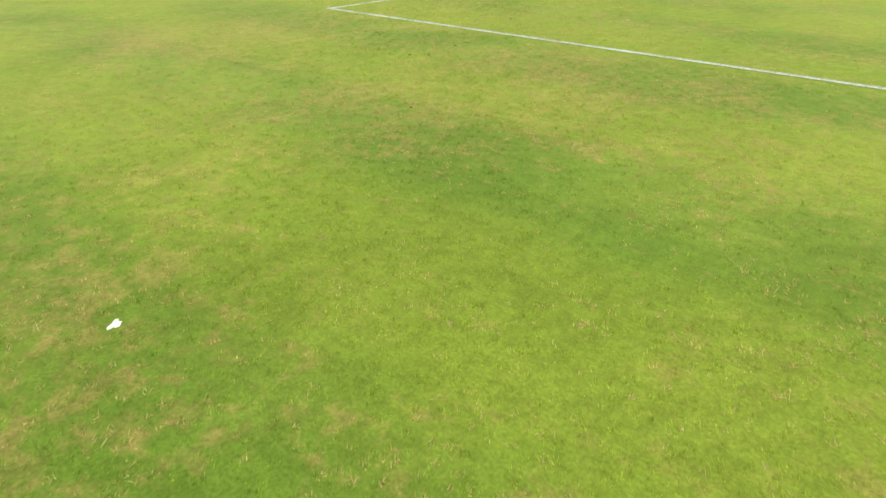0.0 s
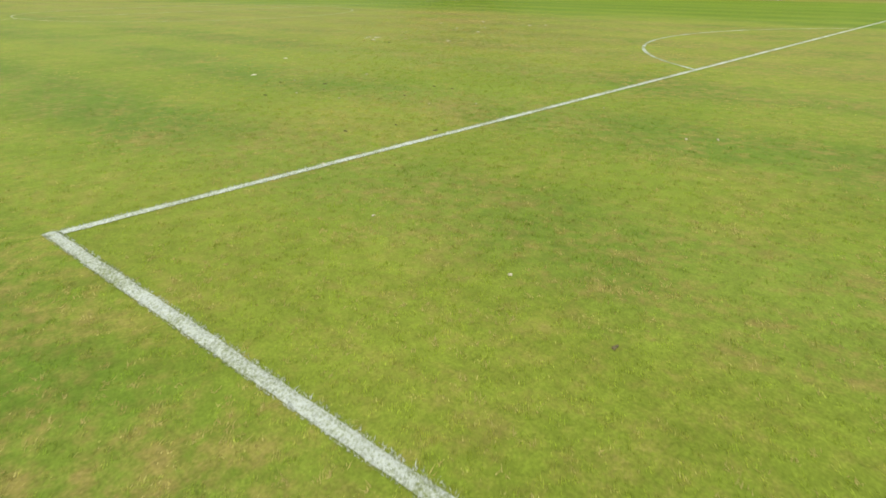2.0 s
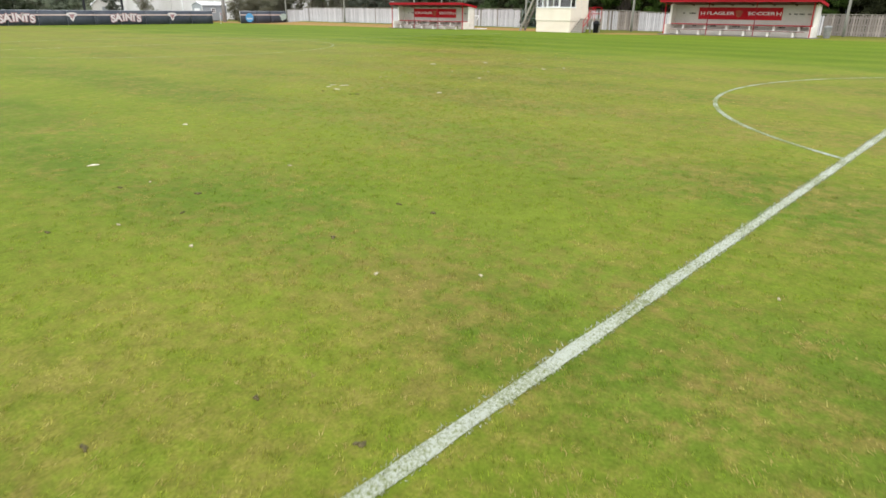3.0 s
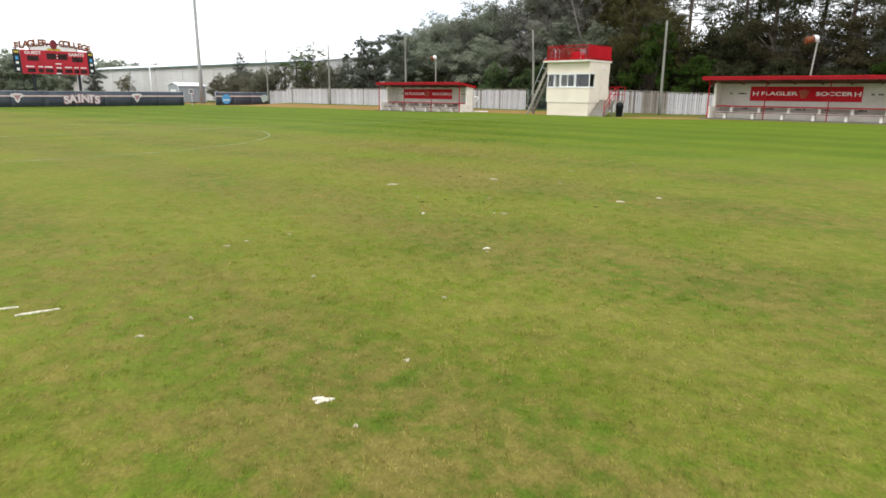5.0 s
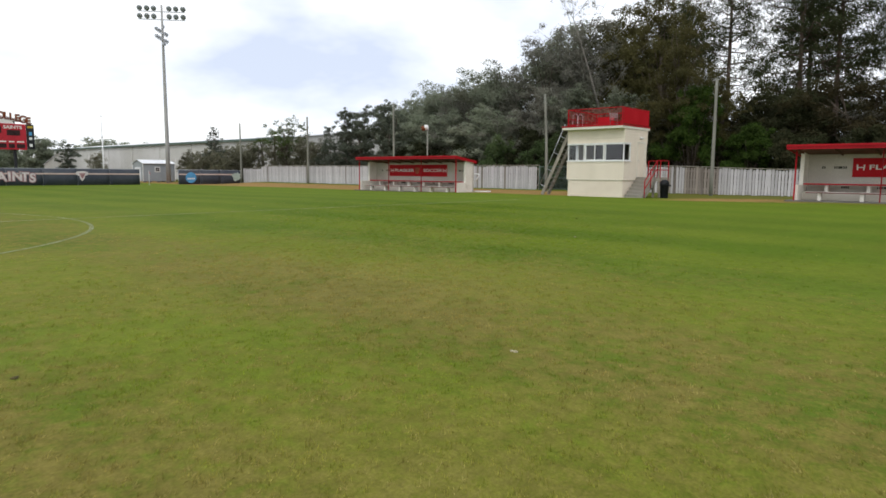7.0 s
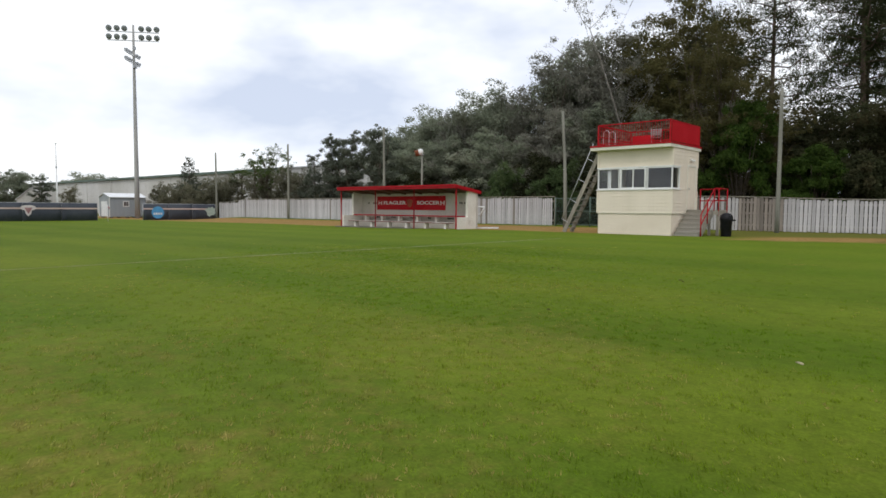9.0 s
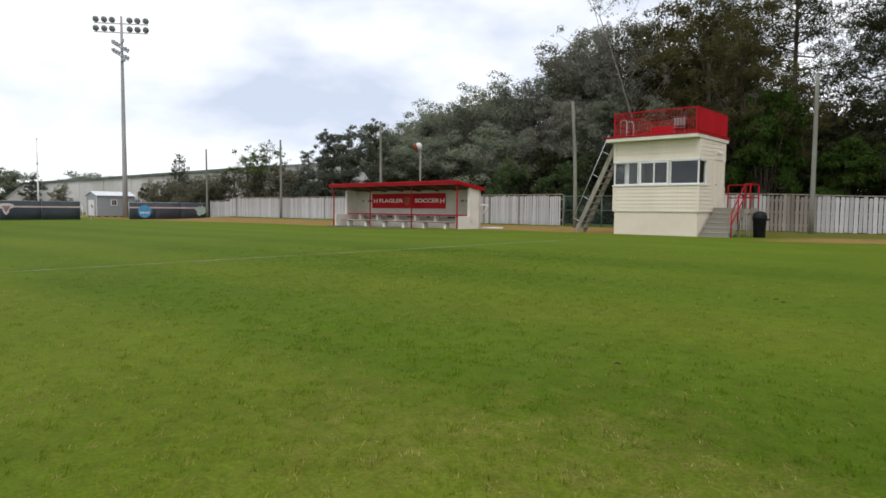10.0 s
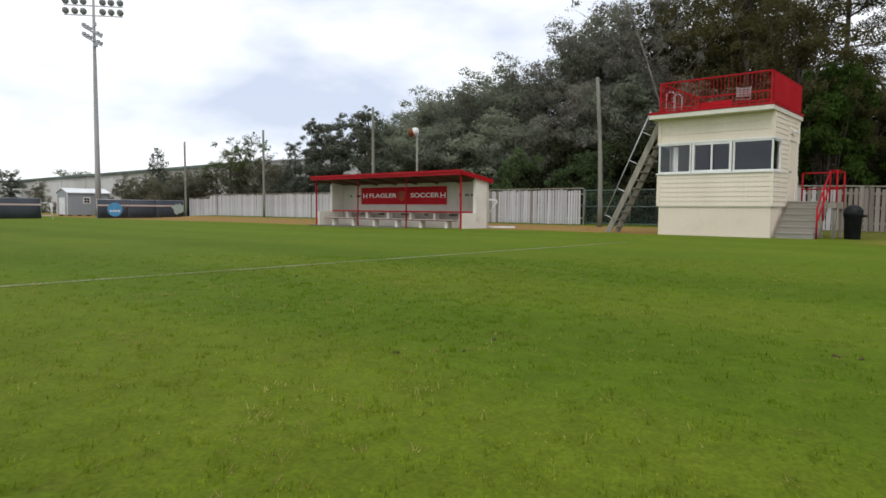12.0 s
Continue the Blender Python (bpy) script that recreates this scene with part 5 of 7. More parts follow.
def build_scoreboard():
    root = thing("scoreboard", (-85.5, 37.5, gz(-85.5, 37)), "red electronic scoreboard with arched name sign on posts", "scoreboard")
    s = 1.02
    for y in (-2.2, 2.3):
        bm = bmesh.new()
        box(bm, -0.3, -0.1, y - 0.12, y + 0.12, -0.2, 6.2, 0.01)
        part("post", bm, BLACKM, root, "dark steel post")
    bm = bmesh.new()
    box(bm, -0.1, 0.12, -3.25, 3.25, 3.4, 5.85, 0.02)
    panel = part("score_panel", bm, SCORERED, root, "red score panel")
    u, v = (0, 1, 0), (0, 0, 1)
    for y, z, w, h in ((-2.15, 5.0, 1.1, 0.52), (-0.35, 5.25, 0.95, 0.62), (0.75, 5.25, 0.95, 0.62), (2.2, 5.0, 1.1, 0.52), (-2.4, 3.75, 0.75, 0.4), (-1.5, 3.75, 0.5, 0.4), (-0.7, 3.75, 0.75, 0.4), (0.3, 3.75, 0.6, 0.4), (1.2, 3.75, 0.75, 0.4), (2.0, 3.75, 0.5, 0.4), (2.75, 3.75, 0.7, 0.4)):
        bm = bmesh.new()
        plate(bm, [(-w / 2, -h / 2), (w / 2, -h / 2), (w / 2, h / 2), (-w / 2, h / 2)], (0.118, y, z), u, v, 0.012)
        part("digit_window", bm, SCOREDARK, panel, "dark digit window")
    words("GUEST", 0.42, LETTER, panel, pose(0.124, -2.1, 5.55, 90, 0, 90), stretch=1.25, bold=0.01)
    words("SAINTS", 0.42, LETTER, panel, pose(0.124, 2.15, 5.5, 90, 0, 90), stretch=1.15, bold=0.01)
    for y, z, w in ((-2.5, 4.15, 0.75), (-1.5, 4.15, 0.45), (-0.75, 4.15, 0.75), (0.25, 4.5, 0.6), (0.25, 4.08, 0.5), (1.2, 4.15, 0.7), (2.0, 4.15, 0.45), (2.75, 4.15, 0.6), (0.2, 3.5, 0.5)):
        bm = bmesh.new()
        plate(bm, [(-w / 2, -0.06), (w / 2, -0.06), (w / 2, 0.06), (-w / 2, 0.06)], (0.118, y, z), u, v, 0.008)
        part("caption_bar", bm, LETTER, panel, "small white caption")
    bm = bmesh.new()
    tube(bm, (0.1, 0.2, 5.1), (0.13, 0.2, 5.1), 0.06, n=12)
    tube(bm, (0.1, 0.2, 5.4), (0.13, 0.2, 5.4), 0.06, n=12)
    part("clock_colon", bm, LETTER, panel)
    for y0, y1 in ((-3.95, -3.3), (3.3, 3.95)):
        bm = bmesh.new()
        box(bm, -0.08, 0.08, y0, y1, 3.5, 5.85, 0.015)
        side = part("side_panel", bm, BLACKM, root, "narrow black sponsor panel")
        for z, m, h in ((5.6, YELLOW, 0.2), (4.98, BLUEDISC, 0.34), (4.5, LETTER, 0.24), (3.85, LETTER, 0.28)):
            bm = bmesh.new()
            w = 0.46 if m is YELLOW else 0.26
            plate(bm, [(-w / 2, -h / 2), (w / 2, -h / 2), (w / 2, h / 2), (-w / 2, h / 2)], (0.078, (y0 + y1) / 2, z), u, v, 0.008)
            part("sponsor_patch", bm, m, side)
    # arch sign
    bm = bmesh.new()
    out = [(-3.85 + 7.7 * i / 16, 6.02 + 0.62 * (1 - (2 * i / 16 - 1) ** 2)) for i in range(17)]
    low = [(3.85 - 7.7 * i / 16, 5.9 + 0.5 * (1 - (2 * i / 16 - 1) ** 2)) for i in range(17)]
    plate(bm, out + low, (-0.04, 0, 0), u, v, 0.05)
    arch = part("arch_sign", bm, MAROON, root, "dark red arched sign board")
    for text, y0, y1, z0, z1 in (("FLAGLER", -3.75, -0.6, 6.1, 6.6), ("COLLEGE", 0.6, 3.75, 6.6, 6.1)):
        for i, ch in enumerate(text):
            f = (i + 0.5) / len(text)
            words(ch, 0.92, LETTER, arch, pose(0.012, y0 + (y1 - y0) * f, z0 + (z1 - z0) * f + 0.12 * math.sin(math.pi * f), 90, 0, 90), name="letter_edge", stretch=0.9, bold=0.085)
            words(ch, 0.92, ORANGELET, arch, pose(0.022, y0 + (y1 - y0) * f, z0 + (z1 - z0) * f + 0.12 * math.sin(math.pi * f), 90, 0, 90), name="letter", stretch=0.9, bold=0.03)
    bm = bmesh.new()
    plate(bm, [(0.36 * math.cos(2 * math.pi * i / 20), 0.5 * math.sin(2 * math.pi * i / 20)) for i in range(20)], (0.02, 0, 6.5), u, v, 0.05)
    part("badge", bm, MAROON, root, "dark oval badge")
    bm = bmesh.new()
    plate(bm, [(-2.35, 5.86), (2.35, 5.86), (2.1, 6.2), (1.0, 6.34), (-1.0, 6.34), (-2.1, 6.2)], (-0.02, 0, 0), u, v, 0.025)
    part("header_board", bm, LETTER, root, "white header board")
    bm = bmesh.new()
    plate(bm, [(-0.75, 5.87), (0.75, 5.87), (0.6, 6.08), (-0.6, 6.08)], (0.006, 0, 0), u, v, 0.02)
    part("header_plate", bm, YELLOW, root, "small yellow plate")


build_scoreboard()


def build_flag_pole():
    root = thing("flag_pole", (-86.0, 47.9, gz(-86, 47)), "thin white flag pole behind the windscreen", "pole")
    bm = bmesh.new()
    tube(bm, (0, 0, -0.1), (0, 0, 5.0), 0.075, 0.06, 12)
    part("shaft", bm, PLASTW, root)
    bm = bmesh.new()
    lathe(bm, ((0.085, 4.92), (0.09, 4.95), (0.09, 5.06), (0.04, 5.1)), 12)
    part("collar", bm, GALV, root)
    bm = bmesh.new()
    tube(bm, (0, 0, 5.0), (0, 0, 7.1), 0.028, 0.02, 10)
    part("upper_shaft", bm, GALV, root)
    bm = bmesh.new()
    lathe(bm, ((0.01, 7.08), (0.07, 7.14), (0.08, 7.2), (0.02, 7.28)), 12)
    part("finial", bm, PLASTW, root)


build_flag_pole()


def build_corner_flag():
    x, y = -81.3, 50.6
    root = thing("corner_flag", (x, y, gz(x, y)), "white corner flag post with a small red flag", "corner flag")
    bm = bmesh.new()
    tube(bm, (0, 0, -0.1), (0, 0, 1.5), 0.026, 0.022, 10)
    part("post", bm, PLASTW, root)
    bm = bmesh.new()
    n = 7
    rows = []
    for i in range(n):
        f = i / (n - 1)
        w = 0.03 * math.sin(4.2 * f) * f
        rows.append([bm.verts.new((0.16 * f * 0.6 + w, 0.16 * f * 0.8 - w, z - 0.2 * f)) for z in (1.24, 1.36, 1.47)])
    for a, b in zip(rows, rows[1:]):
        for k in range(2):
            bm.faces.new((a[k], b[k], b[k + 1], a[k + 1])).smooth = True
    ext = bmesh.ops.extrude_face_region(bm, geom=bm.faces[:])
    bmesh.ops.translate(bm, verts=[v for v in ext["geom"] if isinstance(v, bmesh.types.BMVert)], vec=(0.004, -0.003, 0))
    part("flag", bm, PINKLOGO, root, "limp faded red flag")


build_corner_flag()


def build_hut():
    """A small pale hut with a steep roof, seen over the windscreen."""
    x, y = -157.5, 63.2
    root = thing("hut", (x, y, -0.3), "small pale hut with a steep grey-white roof", "hut")
    W, L, H, R = 4.6, 5.0, 2.5, 4.75
    bm = bmesh.new()
    box(bm, 0, L, 0, W, 0, H)
    plate(bm, [(0, H), (W, H), (W / 2, R - 0.08)], (0, 0, 0), (0, 1, 0), (0, 0, 1), L)
    part("wall", bm, METALW, root, "pale boarded wall")
    for s in (0, 1):
        bm = bmesh.new()
        o = [(-0.25, H - 0.16), (W / 2, R - 0.02), (W / 2, R + 0.06), (-0.25, H - 0.08)]
        if s:
            o = [(W - a, b) for a, b in o][::-1]
        plate(bm, o, (-0.2, 0, 0), (0, 1, 0), (0, 0, 1), L + 0.4)
        part("roof_sheet", bm, ROOFW, root, "grey-white roof sheet")
    bm = bmesh.new()
    box(bm, L - 0.01, L + 0.03, W / 2 - 0.5, W / 2 + 0.5, 0.05, 2.05, 0.01)
    part("door", bm, SHEDGREY, root, "grey door")
    root.rotation_euler = (0, 0, radians(-18))


build_hut()


def build_shed():
    g = gz(-98, 58) - 0.02
    root = thing("garden_shed", (-100.2, 56.65, g), "grey sided garden shed with white gabled roof", "shed")
    W, L, H, R = 3.2, 4.15, 2.42, 2.88
    for x in (0.3, W - 0.3):
        for y in (0.3, L / 2, L - 0.3):
            bm = bmesh.new()
            box(bm, x - 0.15, x + 0.15, y - 0.15, y + 0.15, -0.05, 0.16)
            part("pier", bm, CONC, root)
    bm = bmesh.new()
    box(bm, 0.02, W - 0.02, 0.02, L - 0.02, 0.161, H)
    plate(bm, [(0.02, H), (W - 0.02, H), (W / 2, R - 0.05)], (0, L - 0.02, 0), (1, 0, 0), (0, 0, 1), L - 0.04)
    part("wall", bm, SHEDGREY, root)
    k = 15
    bm = bmesh.new()
    prof = ((0.0, 0.0), (0.022, 0.0), (0.006, 0.15), (0.0, 0.15))
    ends = [[bm.verts.new((W - 0.02 + a, y, b)) for a, b in prof] for y in (0.05, L - 0.05)]
    for i in range(4):
        bm.faces.new((ends[0][i], ends[0][(i + 1) % 4], ends[1][(i + 1) % 4], ends[1][i]))
    me = mesh_of("siding_board", bm, SHEDGREY)
    for i in range(k):
        ob = new("siding_board", me)
        ob.parent = root
        ob.location = (0, 0, 0.17 + i * 0.152)
    for x in (-0.12, W / 2):
        bm = bmesh.new()
        if x < 0:
            o = [(-0.15, H - 0.02), (W / 2, R), (W / 2, R + 0.06), (-0.15, H + 0.04)]
        else:
            o = [(W / 2, R), (W + 0.15, H - 0.02), (W + 0.15, H + 0.04), (W / 2, R + 0.06)]
        plate(bm, o, (0, L + 0.08, 0), (1, 0, 0), (0, 0, 1), L + 0.16)
        part("roof_sheet", bm, ROOFW, root, "white metal roof sheet")
    for x, y in ((0, 0), (W, 0), (0, L), (W, L)):
        bm = bmesh.new()
        box(bm, x - 0.06, x + 0.06, y - 0.02, y + 0.02, 0.16, H, 0.005)
        part("corner_trim", bm, TRIMW, root, "white corner trim")
    bm = bmesh.new()
    y0, y1, z0, z1 = 1.5, 2.2, 1.33, 2.0
    for a, b, c, d in ((y0, y0 + 0.09, z0, z1), (y1 - 0.09, y1, z0, z1), (y0 + 0.09, y1 - 0.09, z0, z0 + 0.09), (y0 + 0.09, y1 - 0.09, z1 - 0.09, z1)):
        box(bm, W + 0.0, W + 0.035, a, b, c, d)
    box(bm, W + 0.005, W + 0.025, (y0 + y1) / 2 - 0.015, (y0 + y1) / 2 + 0.015, z0 + 0.09, z1 - 0.09)
    box(bm, W + 0.006, W + 0.024, y0 + 0.09, y1 - 0.09, (z0 + z1) / 2 - 0.015, (z0 + z1) / 2 + 0.015)
    w = part("window", bm, TRIMW, root, "small white framed window")
    bm = bmesh.new()
    box(bm, W - 0.01, W + 0.004, y0 + 0.08, y1 - 0.08, z0 + 0.08, z1 - 0.08)
    part("pane", bm, SCOREDARK, w, "dark pane")
    bm = bmesh.new()
    box(bm, 0.75, W - 0.75, -0.025, 0.015, 0.18, 1.95, 0.008)
    part("door", bm, ROOFW, root, "pale double door")


build_shed()


def build_light_mast():
    x, y = -94.0, 58.55
    root = thing("floodlight_mast", (x, y, gz(x, y)), "tall tapered floodlight mast with twelve round lamps", "floodlight")
    H = 21.8
    bm = bmesh.new()
    limb(bm, [(0, 0, -0.3), (0, 0, H * 0.25), (0, 0, H * 0.5), (0, 0, H * 0.75), (0, 0, H)], 0.29, 0.11, 16)
    part("mast", bm, CONCPOLE, root, "tapered grey concrete mast")
    along = Vector((0.64, 0.77, 0)).normalized()
    face = Vector((0.77, -0.64, -0.42)).normalized()

    def lamp_mesh():
        b1, b2 = bmesh.new(), bmesh.new()
        lathe(b1, ((0.06, -0.34), (0.16, -0.3), (0.26, -0.1), (0.33, 0.06), (0.33, 0.09), (0.28, 0.09)), 18, (0, 0, 0), face)
        lathe(b2, ((0.27, 0.0), (0.275, 0.092), (0.12, 0.1)), 18, (0, 0, 0), face)
        return mesh_of("floodlamp", b1, LAMPGREY), mesh_of("lens", b2, LAMPGLASS)

    m1, m2 = lamp_mesh()
    for z in (21.0, 20.05):
        bm = bmesh.new()
        p, q = along * -2.75, along * 2.75
        bar(bm, (p.x, p.y, z), (q.x, q.y, z), 0.1, 0.1)
        arm = part("cross_arm", bm, GALV, root)
        for s in (-2.55, -1.7, -0.9, 0.9, 1.7, 2.55):
            c = along * s + face * 0.1 + Vector((0, 0, z + 0.42))
            ob = new("floodlamp", m1)
            ob.parent = root
            ob.location = c
            ln = new("lens", m2)
            ln.parent = ob
            bm = bmesh.new()
            e = along * s
            tube(bm, (e.x, e.y, z), c - face * 0.25, 0.03, n=6)
            part("lamp_yoke", bm, GALV, arm)
    back = Vector((0.73, -0.68, 0)).normalized()
    for z in (18.35, 17.5):
        bm = bmesh.new()
        p, q = back * 2.4, back * -1.7
        bar(bm, (p.x, p.y, z), (q.x, q.y, z), 0.12, 0.12)
        part("cross_arm", bm, GALV, root)
        for s in (2.2, 1.5, 0.85, -0.8, -1.5):
            c = back * s + Vector((0, 0, z + 0.22))
            bm = bmesh.new()
            box(bm, c.x - 0.16, c.x + 0.16, c.y - 0.16, c.y + 0.16, c.z - 0.13, c.z + 0.13, 0.03)
            part("lamp_head", bm, LAMPGREY, root)
    bm = bmesh.new()
    box(bm, 0.12, 0.4, -0.2, 0.2, 16.95, 17.3, 0.02)
    box(bm, 0.16, 0.34, -0.13, 0.13, 19.0, 19.35, 0.02)
    part("ballast_box", bm, LAMPGREY, root)


build_light_mast()


def build_warehouse():
    root = thing("warehouse", (-200.0, 73.5, -0.3), "long pale metal-sided warehouse with dull green eaves", "warehouse")
    L, D, H = 112.0, 30.0, 6.2
    n = 19
    for i in range(n):
        a, b = L * i / n, L * (i + 1) / n
        bm = bmesh.new()
        k = 20
        pts = []
        for j in range(k + 1):
            x = a + 0.01 + (b - a - 0.02) * j / k
            pts.append((x, 0.0 if j % 2 else -0.035))
        verts = [(bm.verts.new((x, y, 0)), bm.verts.new((x, y, H))) for x, y in pts]
        for p, q in zip(verts, verts[1:]):
            bm.faces.new((p[0], q[0], q[1], p[1]))
        w = part("wall_panel", bm, METALW, root, "ribbed pale metal wall")
        if i % 2 == 0:
            bm = bmesh.new()
            box(bm, a - 0.07, a + 0.07, -0.16, -0.04, 0, H)
            part("downspout", bm, METALW, root)
    for x in (-0.1, L):
        bm = bmesh.new()
        plate(bm, [(0, 0), (D, 0), (D, H), (D / 2, H + 1.6), (0, H)], (x, 0, 0), (0, 1, 0), (0, 0, 1), 0.1)
        part("end_wall", bm, METALW, root)
    for o in ([(-0.3, H), (D / 2, H + 1.63), (D / 2, H + 1.75), (-0.3, H + 0.12)], [(D / 2, H + 1.63), (D + 0.3, H), (D + 0.3, H + 0.12), (D / 2, H + 1.75)]):
        bm = bmesh.new()
        plate(bm, o, (-0.3, 0, 0), (0, 1, 0), (0, 0, 1), L + 0.6)
        part("roof_sheet", bm, ROOFW, root, "pale metal roof")
    bm = bmesh.new()
    box(bm, -0.3, L + 0.3, -0.45, -0.301, H - 0.18, H + 0.14)
    part("eave_trim", bm, GREENTRIM, root, "dull green eave trim")


build_warehouse()


# ---- trees ----
def leaf_cloud(rng, clumps, count, size, flat=0.35, slim=0.55, core=1.5, stray=0.42):
    """Corners of many small leaf faces, thrown round the clumps: larger and closer within, finer at the rim."""
    c = np.array([k[0] for k in clumps])
    r = np.array([k[1] for k in clumps])
    # each clump is a handful of smaller sprays
    each = 6
    c = np.repeat(c, each, axis=0)
    r = np.repeat(r, each, axis=0)
    c = c + r * rng.normal(0, 0.5, c.shape)
    r = r * (0.3 + 0.3 * rng.random((len(r), 1)))
    w = r[:, 0] * r[:, 1] * r[:, 2]
    w = w ** 0.75
    count, size = int(1.5 * count), 0.8 * size
    idx = rng.choice(len(c), count, p=w / w.sum())
    d = rng.normal(size=(count, 3))
    d /= np.linalg.norm(d, axis=1, keepdims=True)
    rad = np.clip(rng.normal(0.8, 0.22, count), 0.1, 1.2)
    pos = c[idx] + d * r[idx] * rad[:, None]
    nrm = stray * rng.normal(size=(count, 3)) + np.array([0, 0, flat + 0.25]) + d
    nrm /= np.linalg.norm(nrm, axis=1, keepdims=True)
    t = np.cross(nrm, rng.normal(size=(count, 3)))
    t /= np.linalg.norm(t, axis=1, keepdims=True)
    b = np.cross(nrm, t)
    grow = np.clip(core + (0.75 - core) * rad, 0.6, core)
    s = (size * (0.6 + 0.8 * rng.random(count)) * grow)[:, None]
    t, b = t * s, b * s * slim
    # the leaves of a clump turn to the light together
    soft = d * 0.6 + np.array([0, 0, 0.5]) + 0.5 * nrm + 0.3 * rng.normal(size=(count, 3))
    soft /= np.linalg.norm(soft, axis=1, keepdims=True)
    return np.stack([pos + t, pos - t * 0.6 + b, pos - t * 0.6 - b], axis=1), soft


def tree_thing(name, wood, leaves, bark, leafm, label, category, group):
    root = thing(name, (0, 0, 0), label, category, group)
    if wood is not None:
        part("trunk", wood, bark, root, "bare trunk and limbs")
    corners, normals = leaves if isinstance(leaves, tuple) else (leaves, None)
    ob = new("crown", quads("crown", corners, corners.shape[1], leafm, normals))
    ob.parent = root
    return root


def broad_tree(seed, h, R, base, count, leafm, size, label, group, sparse=1.0, name="broadleaf_tree"):
    rng = np.random.default_rng(seed)
    bm = bmesh.new()
    lean = rng.normal(0, 0.04, 2)
    th = h * 0.62
    pts = [(lean[0] * th * f + 0.15 * math.sin(3 * f + seed), lean[1] * th * f + 0.15 * math.cos(2 * f + seed), th * f - (0.2 if f == 0 else 0)) for f in np.linspace(0, 1, 6)]
    limb(bm, pts, h * 0.018 + 0.05, h * 0.009 + 0.02)
    clumps = []
    n = 15
    for i in range(n):
        f = base + (1 - base) * (i + rng.random()) / n
        an = i * 2.4 + rng.random()
        prof = math.sin(math.pi * min(1, 0.18 + 0.8 * (f - base) / (1 - base))) ** 0.7
        rr = R * prof * (0.55 + 0.5 * rng.random())
        end = Vector((math.cos(an) * rr, math.sin(an) * rr, h * f * 0.97))
        s = Vector(pts[min(5, max(1, int(f * 6 * 0.8)))])
        mid = s.lerp(end, 0.5) + Vector((rng.normal(0, 0.25), rng.normal(0, 0.25), 0.3))
        limb(bm, [s, mid, end], 0.028 * h / 6, 0.012, 5)
        for k in range(3):
            p = s.lerp(end, 0.55 + 0.25 * k) + Vector(rng.normal(0, 0.22 * R, 3)) * 0.8
            p.z = min(p.z, h * 0.97)
            q = R * (0.25 + 0.19 * rng.random()) * sparse
            clumps.append(((p.x, p.y, p.z), (q * 1.15, q * 1.15, q * 0.8)))
            limb(bm, [tuple(mid), tuple(mid.lerp(p, 0.6)), tuple(p)], 0.03, 0.008, 4)
    leaves = leaf_cloud(rng, clumps, count, size, core=2.2)
    return tree_thing(name, bm, leaves, BARK, leafm, label, "tree", group)


def pine_tree(seed, h, label, group, low=0.4, count=17000):
    """A tall pine: long rising limbs, needles in tufts near their ends."""
    rng = np.random.default_rng(seed)
    bm = bmesh.new()
    pts = [(0.3 * math.sin(2.2 * f + seed), 0.25 * math.sin(1.7 * f + 2 * seed), h * f - (0.2 if f == 0 else 0)) for f in np.linspace(0, 1, 9)]
    limb(bm, pts, 0.25, 0.05, 9)
    clumps = []
    n = 34
    for i in range(n):
        f = low + (0.98 - low) * (i + rng.random() * 0.7) / n
        an = i * 2.4 + rng.normal(0, 0.4)
        reach = (4.6 * (1 - f) ** 0.55 + 0.5) * (0.55 + 0.6 * rng.random())
        k = int(f * 8)
        s = Vector(pts[k]).lerp(Vector(pts[min(8, k + 1)]), f * 8 - k)
        side = Vector((-math.sin(an), math.cos(an), 0)) * rng.normal(0, 0.35)
        out = Vector((math.cos(an), math.sin(an), 0))
        a = s + out * reach * 0.4 + Vector((0, 0, rng.normal(0.05, 0.2))) + side * 0.6
        b = s + out * reach * 0.75 + Vector((0, 0, rng.normal(0.35, 0.35))) + side
        e = s + out * reach + Vector((0, 0, rng.normal(0.9, 0.45))) + side * 0.7
        limb(bm, [s, a, b, e], 0.062, 0.014, 5)
        for q in range(6):
            g = 0.35 + 0.13 * q
            o = a.lerp(b, g) if q < 3 else b.lerp(e, (q - 2) / 3)
            p = o + Vector((rng.normal(0, 0.55), rng.normal(0, 0.55), rng.normal(0.2, 0.25)))
            limb(bm, [tuple(o), tuple(o.lerp(p, 0.5) + Vector((0, 0, -0.05))), tuple(p)], 0.02, 0.006, 4)
            r = 0.6 + 0.45 * rng.random()
            clumps.append(((p.x, p.y, p.z), (r * 1.25, r * 1.25, r * 0.7)))
    leaves = leaf_cloud(rng, clumps, count, 0.2, 0.6, 0.2)
    return tree_thing("pine_tree", bm, leaves, PINEBARK, LEAF_PINE, label, "tree", group)


